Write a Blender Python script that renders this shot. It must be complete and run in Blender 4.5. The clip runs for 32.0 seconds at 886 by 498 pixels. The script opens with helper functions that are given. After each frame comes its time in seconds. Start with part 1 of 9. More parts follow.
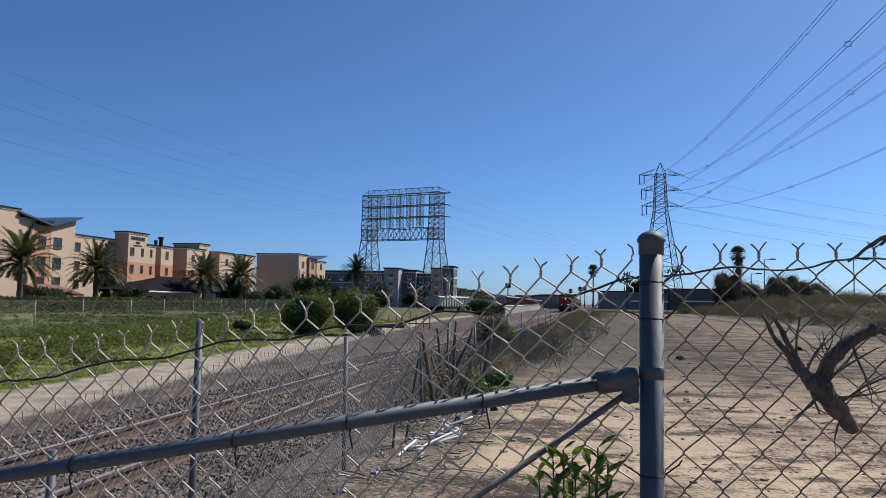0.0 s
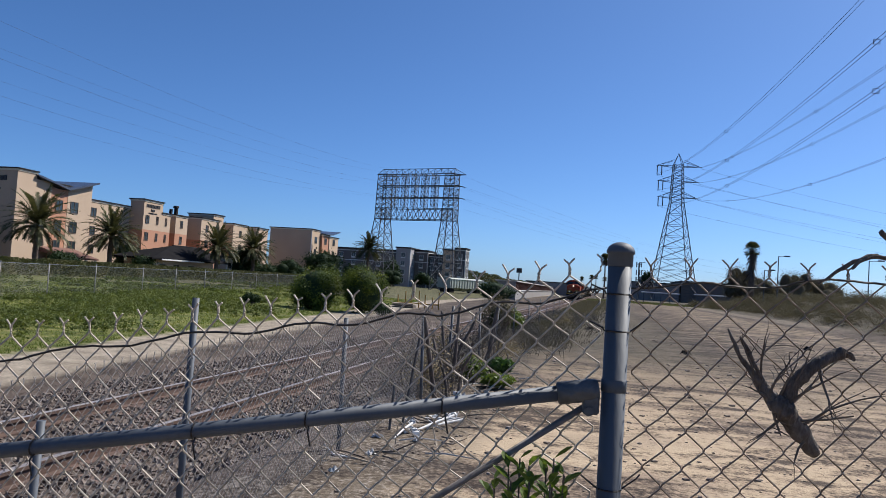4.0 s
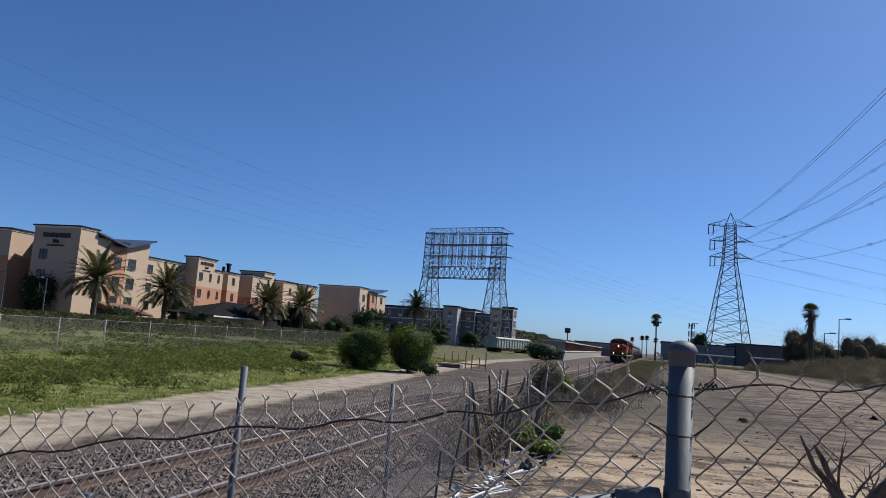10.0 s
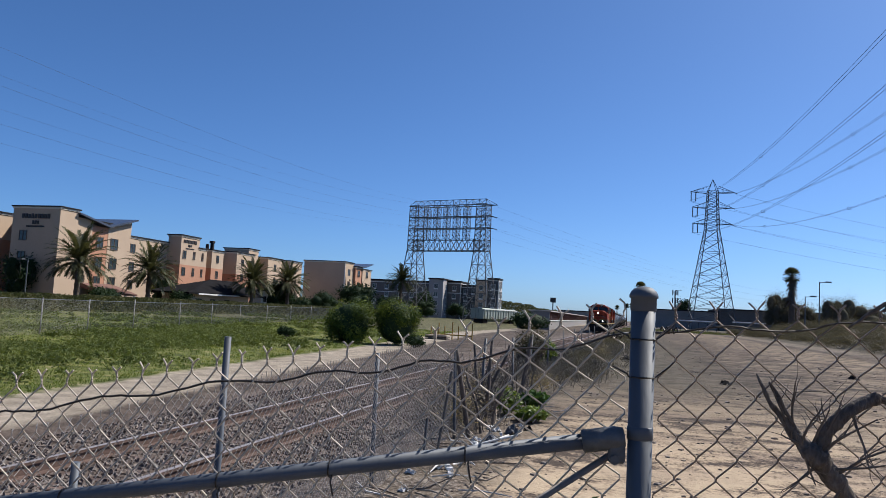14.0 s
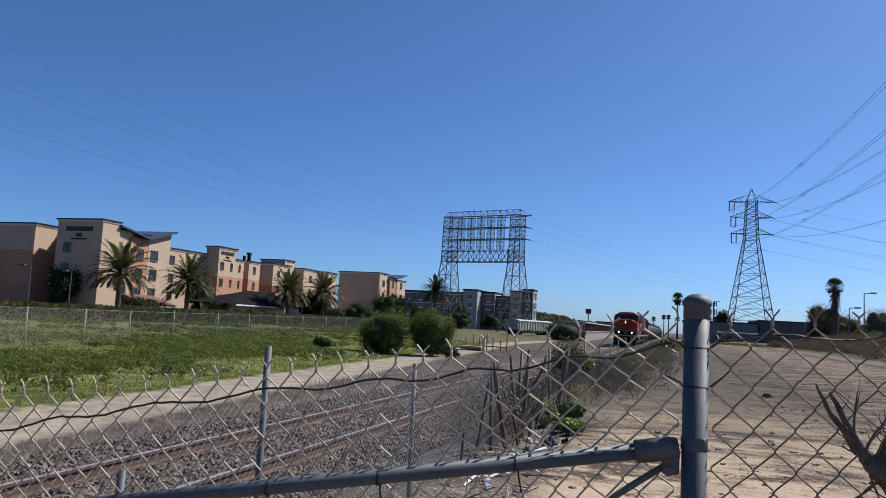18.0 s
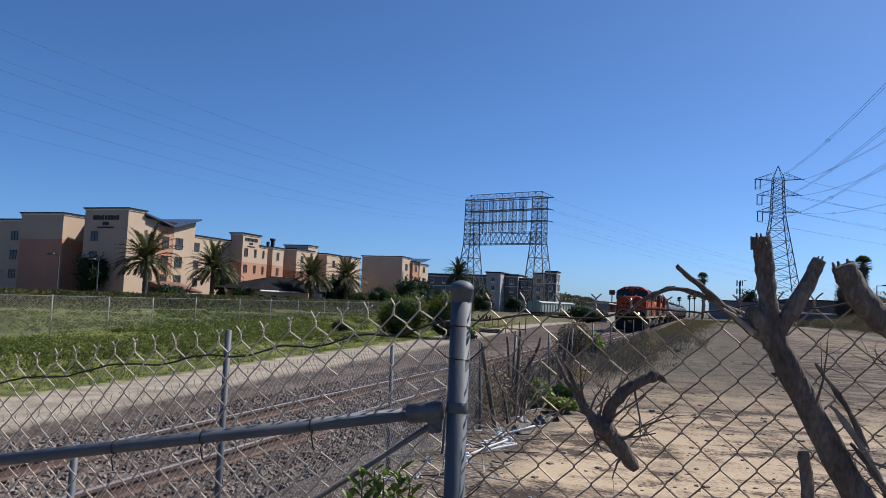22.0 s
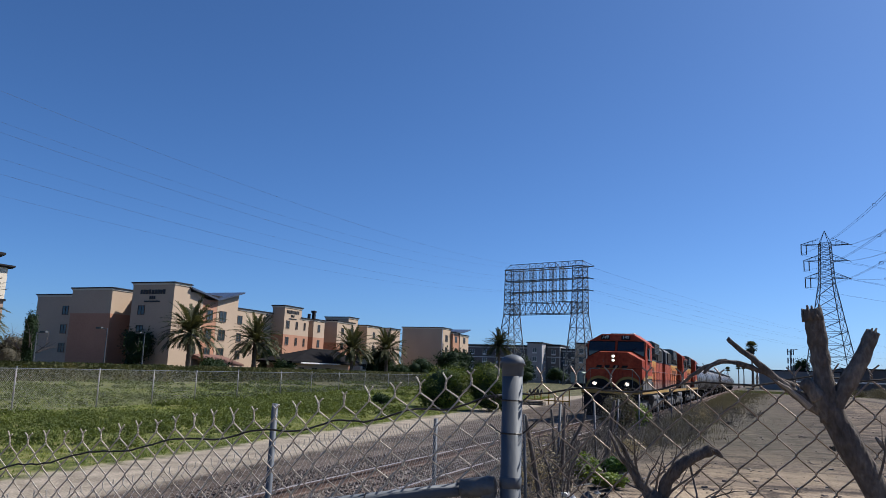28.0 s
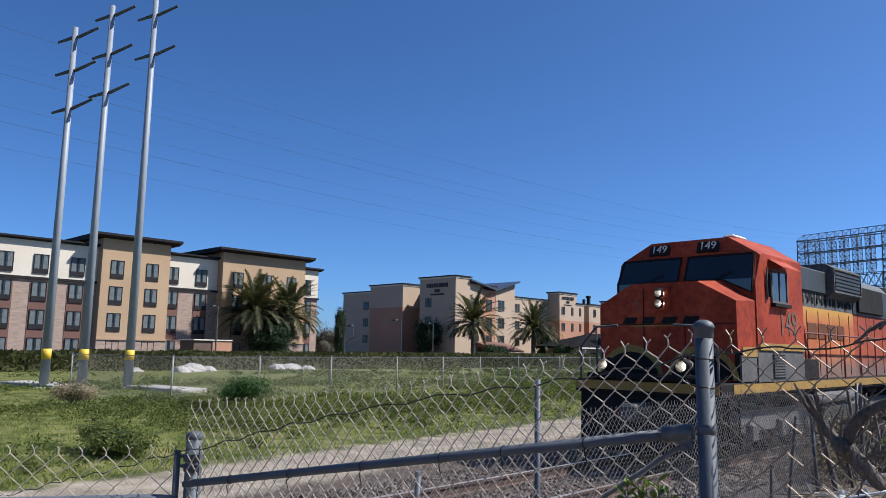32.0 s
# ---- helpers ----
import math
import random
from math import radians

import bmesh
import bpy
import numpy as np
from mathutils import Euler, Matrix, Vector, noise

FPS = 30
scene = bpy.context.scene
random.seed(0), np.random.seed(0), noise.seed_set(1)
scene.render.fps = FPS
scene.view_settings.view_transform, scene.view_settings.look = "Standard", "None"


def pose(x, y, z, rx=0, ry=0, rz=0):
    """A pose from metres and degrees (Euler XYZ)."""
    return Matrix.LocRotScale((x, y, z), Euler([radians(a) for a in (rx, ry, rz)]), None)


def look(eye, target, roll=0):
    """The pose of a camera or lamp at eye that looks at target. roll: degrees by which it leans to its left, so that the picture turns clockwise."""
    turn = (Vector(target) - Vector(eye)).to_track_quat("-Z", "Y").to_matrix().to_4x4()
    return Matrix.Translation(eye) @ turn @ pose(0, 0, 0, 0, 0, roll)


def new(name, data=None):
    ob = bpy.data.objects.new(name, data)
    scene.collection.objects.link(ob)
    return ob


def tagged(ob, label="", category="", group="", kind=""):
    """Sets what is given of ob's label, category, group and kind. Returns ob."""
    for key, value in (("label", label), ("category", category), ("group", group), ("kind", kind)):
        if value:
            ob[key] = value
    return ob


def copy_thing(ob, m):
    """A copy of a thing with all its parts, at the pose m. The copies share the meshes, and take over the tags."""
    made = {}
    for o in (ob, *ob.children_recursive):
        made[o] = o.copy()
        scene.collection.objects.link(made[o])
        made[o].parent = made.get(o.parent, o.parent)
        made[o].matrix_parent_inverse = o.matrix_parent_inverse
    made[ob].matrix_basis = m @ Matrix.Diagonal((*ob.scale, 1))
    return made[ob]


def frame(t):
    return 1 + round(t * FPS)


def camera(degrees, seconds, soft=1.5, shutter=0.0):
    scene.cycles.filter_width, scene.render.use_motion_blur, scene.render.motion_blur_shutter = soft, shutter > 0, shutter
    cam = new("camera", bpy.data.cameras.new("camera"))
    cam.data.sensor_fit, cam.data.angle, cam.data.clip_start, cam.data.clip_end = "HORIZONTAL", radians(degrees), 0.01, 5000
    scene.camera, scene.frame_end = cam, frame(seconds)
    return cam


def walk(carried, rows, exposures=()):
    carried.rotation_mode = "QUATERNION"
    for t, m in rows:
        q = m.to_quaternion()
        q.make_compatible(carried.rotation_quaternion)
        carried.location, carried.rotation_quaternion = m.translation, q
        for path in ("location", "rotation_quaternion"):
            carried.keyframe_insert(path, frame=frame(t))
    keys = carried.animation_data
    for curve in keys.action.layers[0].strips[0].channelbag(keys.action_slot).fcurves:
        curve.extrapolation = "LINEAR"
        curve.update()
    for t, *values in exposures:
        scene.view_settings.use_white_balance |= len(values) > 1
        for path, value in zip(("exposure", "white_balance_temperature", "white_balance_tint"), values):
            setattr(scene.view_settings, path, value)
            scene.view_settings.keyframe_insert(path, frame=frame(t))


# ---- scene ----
cam = camera(62.2, 32.0, soft=0.65)
PATH = [
    (0, (-0.085, 0.0, 1.567), (-0.139, 1.994, 1.71), 1.0),
    (0.1, (-0.062, -0.015, 1.568), (-0.108, 1.98, 1.706), 1.1),
    (0.2, (-0.039, -0.033, 1.569), (-0.077, 1.962, 1.703), 1.2),
    (0.3, (-0.015, -0.048, 1.57), (-0.045, 1.947, 1.701), 1.4),
    (0.4, (0.012, -0.058, 1.573), (-0.012, 1.938, 1.699), 1.5),
    (0.5, (0.041, -0.065, 1.576), (0.021, 1.931, 1.699), 1.6),
    (0.6, (0.073, -0.062, 1.587), (0.058, 1.935, 1.704), 1.7),
    (0.7, (0.108, -0.063, 1.604), (0.095, 1.934, 1.716), 1.8),
    (0.8, (0.143, -0.063, 1.623), (0.132, 1.934, 1.731), 1.9),
    (0.9, (0.177, -0.063, 1.641), (0.167, 1.934, 1.743), 2.0),
    (1, (0.21, -0.069, 1.652), (0.198, 1.929, 1.75), 2.2),
    (1.1, (0.239, -0.062, 1.657), (0.225, 1.936, 1.751), 2.2),
    (1.2, (0.264, -0.06, 1.661), (0.247, 1.938, 1.751), 2.3),
    (1.3, (0.283, -0.058, 1.662), (0.263, 1.94, 1.75), 2.4),
    (1.4, (0.296, -0.056, 1.663), (0.271, 1.942, 1.748), 2.5),
    (1.5, (0.3, -0.06, 1.663), (0.272, 1.938, 1.747), 2.6),
    (1.6, (0.299, -0.057, 1.662), (0.267, 1.941, 1.743), 2.7),
    (1.7, (0.294, -0.063, 1.659), (0.258, 1.935, 1.739), 2.8),
    (1.8, (0.285, -0.069, 1.654), (0.245, 1.929, 1.733), 2.8),
    (1.9, (0.271, -0.075, 1.648), (0.225, 1.923, 1.726), 2.9),
    (2, (0.249, -0.081, 1.641), (0.199, 1.917, 1.719), 2.9),
    (2.1, (0.22, -0.075, 1.634), (0.165, 1.923, 1.713), 2.9),
    (2.2, (0.186, -0.07, 1.628), (0.127, 1.928, 1.707), 2.9),
    (2.3, (0.15, -0.063, 1.623), (0.088, 1.934, 1.703), 2.9),
    (2.4, (0.117, -0.056, 1.619), (0.052, 1.941, 1.701), 3.0),
    (2.5, (0.089, -0.052, 1.617), (0.023, 1.945, 1.701), 3.0),
    (2.6, (0.071, -0.044, 1.618), (0.003, 1.953, 1.702), 3.0),
    (2.7, (0.059, -0.04, 1.619), (-0.01, 1.957, 1.704), 3.1),
    (2.8, (0.052, -0.036, 1.619), (-0.019, 1.961, 1.705), 3.1),
    (2.9, (0.046, -0.031, 1.62), (-0.027, 1.966, 1.706), 3.2),
    (3, (0.039, -0.026, 1.619), (-0.036, 1.971, 1.706), 3.2),
    (3.1, (0.03, -0.017, 1.619), (-0.046, 1.98, 1.707), 3.3),
    (3.2, (0.019, -0.007, 1.617), (-0.058, 1.989, 1.707), 3.3),
    (3.3, (0.009, 0.002, 1.615), (-0.069, 1.998, 1.706), 3.4),
    (3.4, (0.001, 0.008, 1.613), (-0.078, 2.004, 1.705), 3.4),
    (3.5, (-0.002, 0.008, 1.611), (-0.083, 2.004, 1.703), 3.5),
    (3.6, (-0.002, 0.011, 1.612), (-0.083, 2.007, 1.704), 3.5),
    (3.7, (-0.002, 0.011, 1.612), (-0.084, 2.007, 1.704), 3.6),
    (3.8, (-0.001, 0.012, 1.612), (-0.085, 2.008, 1.704), 3.6),
    (3.9, (0.0, 0.012, 1.612), (-0.085, 2.008, 1.703), 3.7),
    (4, (0.001, 0.012, 1.612), (-0.086, 2.008, 1.703), 3.7),
    (4.1, (0.002, 0.012, 1.612), (-0.086, 2.008, 1.703), 3.7),
    (4.2, (0.003, 0.013, 1.612), (-0.086, 2.009, 1.702), 3.7),
    (4.3, (0.004, 0.013, 1.613), (-0.085, 2.009, 1.702), 3.8),
    (4.4, (0.005, 0.013, 1.613), (-0.085, 2.009, 1.701), 3.8),
    (4.5, (0.006, 0.013, 1.613), (-0.084, 2.009, 1.701), 3.8),
    (4.6, (0.008, 0.013, 1.613), (-0.084, 2.009, 1.7), 3.8),
    (4.7, (0.009, 0.013, 1.613), (-0.084, 2.009, 1.7), 3.8),
    (4.8, (0.01, 0.013, 1.613), (-0.083, 2.009, 1.7), 3.8),
    (4.9, (0.011, 0.013, 1.613), (-0.083, 2.009, 1.699), 3.8),
    (5, (0.012, 0.013, 1.614), (-0.083, 2.009, 1.699), 3.9),
    (5.1, (0.013, 0.013, 1.614), (-0.083, 2.009, 1.699), 3.9),
    (5.2, (0.014, 0.013, 1.614), (-0.083, 2.009, 1.699), 3.9),
    (5.3, (0.015, 0.013, 1.615), (-0.084, 2.009, 1.699), 3.9),
    (5.4, (0.015, 0.013, 1.615), (-0.085, 2.009, 1.699), 3.9),
    (5.5, (0.015, 0.01, 1.614), (-0.086, 2.006, 1.699), 3.9),
    (5.6, (0.015, 0.013, 1.615), (-0.088, 2.009, 1.7), 3.9),
    (5.7, (0.015, 0.013, 1.616), (-0.091, 2.008, 1.7), 3.9),
    (5.8, (0.014, 0.012, 1.616), (-0.095, 2.007, 1.701), 3.8),
    (5.9, (0.013, 0.011, 1.616), (-0.1, 2.006, 1.702), 3.8),
    (6, (0.01, 0.004, 1.616), (-0.106, 1.999, 1.703), 3.8),
    (6.1, (0.007, 0.007, 1.615), (-0.113, 2.001, 1.704), 3.7),
    (6.2, (0.002, 0.004, 1.614), (-0.122, 1.998, 1.703), 3.6),
    (6.3, (-0.004, 0.001, 1.613), (-0.13, 1.995, 1.702), 3.6),
    (6.4, (-0.01, -0.001, 1.611), (-0.138, 1.993, 1.702), 3.6),
    (6.5, (-0.014, -0.006, 1.61), (-0.145, 1.988, 1.702), 3.6),
    (6.6, (-0.014, -0.004, 1.611), (-0.148, 1.989, 1.703), 3.6),
    (6.7, (-0.015, -0.005, 1.611), (-0.151, 1.988, 1.703), 3.6),
    (6.8, (-0.015, -0.005, 1.611), (-0.154, 1.988, 1.703), 3.6),
    (6.9, (-0.015, -0.005, 1.611), (-0.157, 1.988, 1.704), 3.6),
    (7, (-0.016, -0.007, 1.611), (-0.159, 1.986, 1.704), 3.6),
    (7.1, (-0.017, -0.005, 1.611), (-0.161, 1.988, 1.704), 3.6),
    (7.2, (-0.019, -0.004, 1.611), (-0.164, 1.989, 1.705), 3.6),
    (7.3, (-0.02, -0.003, 1.611), (-0.166, 1.989, 1.705), 3.6),
    (7.4, (-0.021, -0.002, 1.61), (-0.167, 1.99, 1.707), 3.6),
    (7.5, (-0.023, -0.004, 1.608), (-0.169, 1.988, 1.708), 3.6),
    (7.6, (-0.022, -0.002, 1.607), (-0.168, 1.99, 1.71), 3.6),
    (7.7, (-0.022, -0.002, 1.605), (-0.168, 1.99, 1.712), 3.7),
    (7.8, (-0.021, -0.002, 1.603), (-0.167, 1.99, 1.714), 3.7),
    (7.9, (-0.021, -0.002, 1.602), (-0.166, 1.989, 1.718), 3.8),
    (8, (-0.02, -0.004, 1.601), (-0.164, 1.987, 1.722), 3.8),
    (8.1, (-0.016, -0.002, 1.601), (-0.16, 1.989, 1.726), 3.8),
    (8.2, (-0.011, -0.002, 1.601), (-0.155, 1.989, 1.732), 3.9),
    (8.3, (-0.006, -0.002, 1.602), (-0.15, 1.988, 1.738), 3.9),
    (8.4, (-0.003, -0.001, 1.604), (-0.145, 1.989, 1.746), 3.9),
    (8.5, (-0.001, -0.004, 1.605), (-0.144, 1.985, 1.757), 4.0),
    (8.6, (-0.002, -0.001, 1.613), (-0.144, 1.987, 1.775), 4.1),
    (8.7, (-0.004, 0.0, 1.626), (-0.147, 1.987, 1.8), 4.2),
    (8.8, (-0.005, 0.001, 1.642), (-0.151, 1.987, 1.83), 4.3),
    (8.9, (-0.007, 0.005, 1.659), (-0.156, 1.989, 1.86), 4.5),
    (9, (-0.009, 0.006, 1.671), (-0.162, 1.989, 1.887), 4.6),
    (9.1, (-0.007, 0.018, 1.681), (-0.165, 1.999, 1.908), 4.7),
    (9.2, (-0.005, 0.027, 1.686), (-0.168, 2.006, 1.924), 4.8),
    (9.3, (-0.002, 0.036, 1.689), (-0.171, 2.013, 1.936), 4.9),
    (9.4, (0.0, 0.043, 1.69), (-0.176, 2.019, 1.942), 4.9),
    (9.5, (0.001, 0.041, 1.69), (-0.183, 2.017, 1.944), 4.9),
    (9.6, (0.0, 0.046, 1.69), (-0.191, 2.021, 1.943), 4.8),
    (9.7, (-0.003, 0.045, 1.688), (-0.202, 2.019, 1.94), 4.8),
    (9.8, (-0.006, 0.044, 1.687), (-0.214, 2.018, 1.935), 4.6),
    (9.9, (-0.01, 0.043, 1.685), (-0.226, 2.016, 1.929), 4.5),
    (10, (-0.014, 0.038, 1.682), (-0.239, 2.011, 1.922), 4.4),
    (10.1, (-0.015, 0.044, 1.681), (-0.246, 2.017, 1.916), 4.3),
    (10.2, (-0.017, 0.045, 1.68), (-0.254, 2.018, 1.91), 4.2),
    (10.3, (-0.018, 0.048, 1.678), (-0.26, 2.021, 1.903), 4.1),
    (10.4, (-0.018, 0.051, 1.677), (-0.265, 2.024, 1.895), 4.0),
    (10.5, (-0.018, 0.052, 1.675), (-0.269, 2.024, 1.887), 3.9),
    (10.6, (-0.018, 0.055, 1.673), (-0.272, 2.028, 1.88), 3.8),
    (10.7, (-0.017, 0.056, 1.671), (-0.274, 2.029, 1.873), 3.7),
    (10.8, (-0.015, 0.057, 1.668), (-0.275, 2.03, 1.865), 3.7),
    (10.9, (-0.014, 0.058, 1.666), (-0.276, 2.031, 1.858), 3.6),
    (11, (-0.008, 0.081, 1.659), (-0.27, 2.055, 1.846), 3.6),
    (11.1, (-0.014, 0.055, 1.663), (-0.276, 2.029, 1.845), 3.6),
    (11.2, (-0.015, 0.048, 1.662), (-0.277, 2.023, 1.84), 3.6),
    (11.3, (-0.015, 0.04, 1.661), (-0.277, 2.015, 1.835), 3.5),
    (11.4, (-0.016, 0.033, 1.661), (-0.277, 2.009, 1.831), 3.5),
    (11.5, (-0.015, 0.031, 1.66), (-0.277, 2.007, 1.826), 3.6),
    (11.6, (-0.016, 0.031, 1.659), (-0.276, 2.007, 1.824), 3.5),
    (11.7, (-0.015, 0.034, 1.659), (-0.274, 2.011, 1.82), 3.5),
    (11.8, (-0.014, 0.038, 1.658), (-0.269, 2.015, 1.817), 3.5),
    (11.9, (-0.011, 0.041, 1.658), (-0.264, 2.019, 1.815), 3.6),
    (12, (-0.007, 0.041, 1.657), (-0.256, 2.02, 1.812), 3.6),
    (12.1, (-0.001, 0.042, 1.657), (-0.246, 2.021, 1.81), 3.6),
    (12.2, (0.006, 0.042, 1.656), (-0.236, 2.022, 1.807), 3.6),
    (12.3, (0.012, 0.042, 1.655), (-0.225, 2.022, 1.804), 3.6),
    (12.4, (0.017, 0.042, 1.654), (-0.216, 2.023, 1.802), 3.6),
    (12.5, (0.02, 0.04, 1.653), (-0.21, 2.021, 1.8), 3.6),
    (12.6, (0.021, 0.039, 1.651), (-0.204, 2.021, 1.798), 3.6),
    (12.7, (0.022, 0.035, 1.649), (-0.199, 2.017, 1.796), 3.6),
    (12.8, (0.022, 0.031, 1.647), (-0.195, 2.014, 1.794), 3.6),
    (12.9, (0.022, 0.026, 1.646), (-0.191, 2.009, 1.793), 3.5),
    (13, (0.022, 0.018, 1.645), (-0.188, 2.002, 1.792), 3.5),
    (13.1, (0.022, 0.02, 1.645), (-0.183, 2.004, 1.792), 3.5),
    (13.2, (0.021, 0.018, 1.644), (-0.18, 2.002, 1.793), 3.4),
    (13.3, (0.02, 0.018, 1.644), (-0.177, 2.003, 1.795), 3.3),
    (13.4, (0.019, 0.018, 1.644), (-0.175, 2.003, 1.797), 3.3),
    (13.5, (0.019, 0.017, 1.644), (-0.172, 2.002, 1.799), 3.2),
    (13.6, (0.019, 0.016, 1.644), (-0.169, 2.001, 1.801), 3.1),
    (13.7, (0.02, 0.014, 1.644), (-0.166, 1.999, 1.804), 3.1),
    (13.8, (0.021, 0.013, 1.644), (-0.163, 1.998, 1.806), 3.0),
    (13.9, (0.022, 0.011, 1.644), (-0.16, 1.996, 1.809), 2.9),
    (14, (0.023, 0.011, 1.644), (-0.157, 1.996, 1.813), 3.0),
    (14.1, (0.024, 0.011, 1.645), (-0.154, 1.996, 1.818), 2.9),
    (14.2, (0.025, 0.012, 1.647), (-0.152, 1.996, 1.824), 2.8),
    (14.3, (0.025, 0.013, 1.649), (-0.151, 1.997, 1.83), 2.8),
    (14.4, (0.026, 0.014, 1.65), (-0.149, 1.998, 1.835), 2.8),
    (14.5, (0.026, 0.016, 1.651), (-0.149, 1.999, 1.838), 2.8),
    (14.6, (0.026, 0.018, 1.651), (-0.149, 2.001, 1.839), 2.8),
    (14.7, (0.026, 0.02, 1.651), (-0.15, 2.003, 1.84), 2.8),
    (14.8, (0.026, 0.023, 1.651), (-0.151, 2.006, 1.841), 2.8),
    (14.9, (0.026, 0.025, 1.651), (-0.152, 2.008, 1.841), 2.8),
    (15, (0.025, 0.028, 1.65), (-0.154, 2.011, 1.841), 2.8),
    (15.1, (0.025, 0.031, 1.65), (-0.156, 2.014, 1.841), 2.8),
    (15.2, (0.025, 0.034, 1.649), (-0.158, 2.016, 1.841), 2.8),
    (15.3, (0.024, 0.036, 1.649), (-0.161, 2.018, 1.841), 2.8),
    (15.4, (0.023, 0.039, 1.649), (-0.164, 2.021, 1.841), 2.8),
    (15.5, (0.023, 0.042, 1.648), (-0.167, 2.024, 1.841), 2.8),
    (15.6, (0.022, 0.045, 1.648), (-0.171, 2.026, 1.841), 2.8),
    (15.7, (0.021, 0.047, 1.647), (-0.175, 2.028, 1.84), 2.8),
    (15.8, (0.02, 0.05, 1.647), (-0.179, 2.031, 1.84), 2.8),
    (15.9, (0.019, 0.052, 1.646), (-0.183, 2.032, 1.839), 2.9),
    (16, (0.018, 0.054, 1.645), (-0.188, 2.034, 1.839), 2.9),
    (16.1, (0.017, 0.056, 1.645), (-0.193, 2.036, 1.838), 2.9),
    (16.2, (0.015, 0.057, 1.644), (-0.198, 2.036, 1.837), 2.9),
    (16.3, (0.013, 0.058, 1.643), (-0.203, 2.037, 1.836), 2.9),
    (16.4, (0.012, 0.059, 1.643), (-0.208, 2.037, 1.836), 3.0),
    (16.5, (0.011, 0.059, 1.642), (-0.214, 2.037, 1.835), 3.1),
    (16.6, (0.008, 0.057, 1.641), (-0.22, 2.035, 1.834), 3.0),
    (16.7, (0.006, 0.051, 1.641), (-0.226, 2.028, 1.834), 3.1),
    (16.8, (0.004, 0.044, 1.64), (-0.232, 2.021, 1.833), 3.1),
    (16.9, (0.002, 0.035, 1.639), (-0.237, 2.011, 1.833), 3.2),
    (17, (0.001, 0.03, 1.639), (-0.242, 2.005, 1.832), 3.2),
    (17.1, (0.0, 0.022, 1.639), (-0.246, 1.997, 1.832), 3.2),
    (17.2, (-0.001, 0.018, 1.638), (-0.251, 1.993, 1.832), 3.3),
    (17.3, (-0.001, 0.016, 1.638), (-0.254, 1.991, 1.831), 3.3),
    (17.4, (-0.002, 0.014, 1.637), (-0.258, 1.988, 1.831), 3.3),
    (17.5, (-0.001, 0.015, 1.637), (-0.261, 1.989, 1.831), 3.3),
    (17.6, (-0.002, 0.014, 1.637), (-0.265, 1.987, 1.831), 3.3),
    (17.7, (-0.003, 0.015, 1.636), (-0.268, 1.988, 1.83), 3.2),
    (17.8, (-0.003, 0.015, 1.635), (-0.271, 1.987, 1.83), 3.2),
    (17.9, (-0.004, 0.016, 1.635), (-0.275, 1.988, 1.83), 3.1),
    (18, (-0.005, 0.013, 1.636), (-0.278, 1.985, 1.83), 3.1),
    (18.1, (-0.006, 0.015, 1.635), (-0.281, 1.986, 1.831), 3.1),
    (18.2, (-0.007, 0.012, 1.636), (-0.284, 1.983, 1.831), 3.0),
    (18.3, (-0.008, 0.009, 1.637), (-0.286, 1.98, 1.832), 3.0),
    (18.4, (-0.009, 0.005, 1.638), (-0.288, 1.976, 1.833), 3.0),
    (18.5, (-0.008, 0.005, 1.638), (-0.288, 1.976, 1.833), 3.0),
    (18.6, (-0.008, 0.002, 1.638), (-0.288, 1.973, 1.833), 3.0),
    (18.7, (-0.003, 0.002, 1.638), (-0.283, 1.973, 1.834), 3.0),
    (18.8, (0.004, 0.002, 1.637), (-0.275, 1.973, 1.834), 2.9),
    (18.9, (0.016, 0.001, 1.637), (-0.263, 1.972, 1.835), 2.9),
    (19, (0.03, -0.002, 1.638), (-0.248, 1.969, 1.835), 2.9),
    (19.1, (0.051, -0.004, 1.638), (-0.226, 1.967, 1.836), 2.9),
    (19.2, (0.074, -0.013, 1.639), (-0.199, 1.958, 1.837), 2.9),
    (19.3, (0.1, -0.026, 1.642), (-0.17, 1.946, 1.839), 2.9),
    (19.4, (0.128, -0.04, 1.644), (-0.137, 1.933, 1.84), 3.0),
    (19.5, (0.206, -0.069, 1.649), (-0.055, 1.904, 1.844), 3.0),
    (19.6, (0.186, -0.072, 1.649), (-0.07, 1.902, 1.843), 3.0),
    (19.7, (0.215, -0.087, 1.651), (-0.036, 1.888, 1.843), 3.0),
    (19.8, (0.243, -0.101, 1.653), (-0.002, 1.875, 1.843), 2.9),
    (19.9, (0.272, -0.113, 1.655), (0.032, 1.864, 1.843), 2.9),
    (20, (0.33, -0.102, 1.671), (0.095, 1.875, 1.857), 2.9),
    (20.1, (0.326, -0.13, 1.66), (0.097, 1.848, 1.843), 2.9),
    (20.2, (0.351, -0.135, 1.662), (0.129, 1.844, 1.843), 2.9),
    (20.3, (0.376, -0.137, 1.665), (0.158, 1.843, 1.843), 2.9),
    (20.4, (0.399, -0.139, 1.666), (0.185, 1.842, 1.842), 2.9),
    (20.5, (0.423, -0.147, 1.669), (0.212, 1.834, 1.841), 2.9),
    (20.6, (0.442, -0.137, 1.666), (0.231, 1.845, 1.836), 2.9),
    (20.7, (0.461, -0.131, 1.665), (0.249, 1.851, 1.832), 2.8),
    (20.8, (0.477, -0.125, 1.663), (0.265, 1.857, 1.827), 2.8),
    (20.9, (0.491, -0.119, 1.662), (0.278, 1.863, 1.822), 2.8),
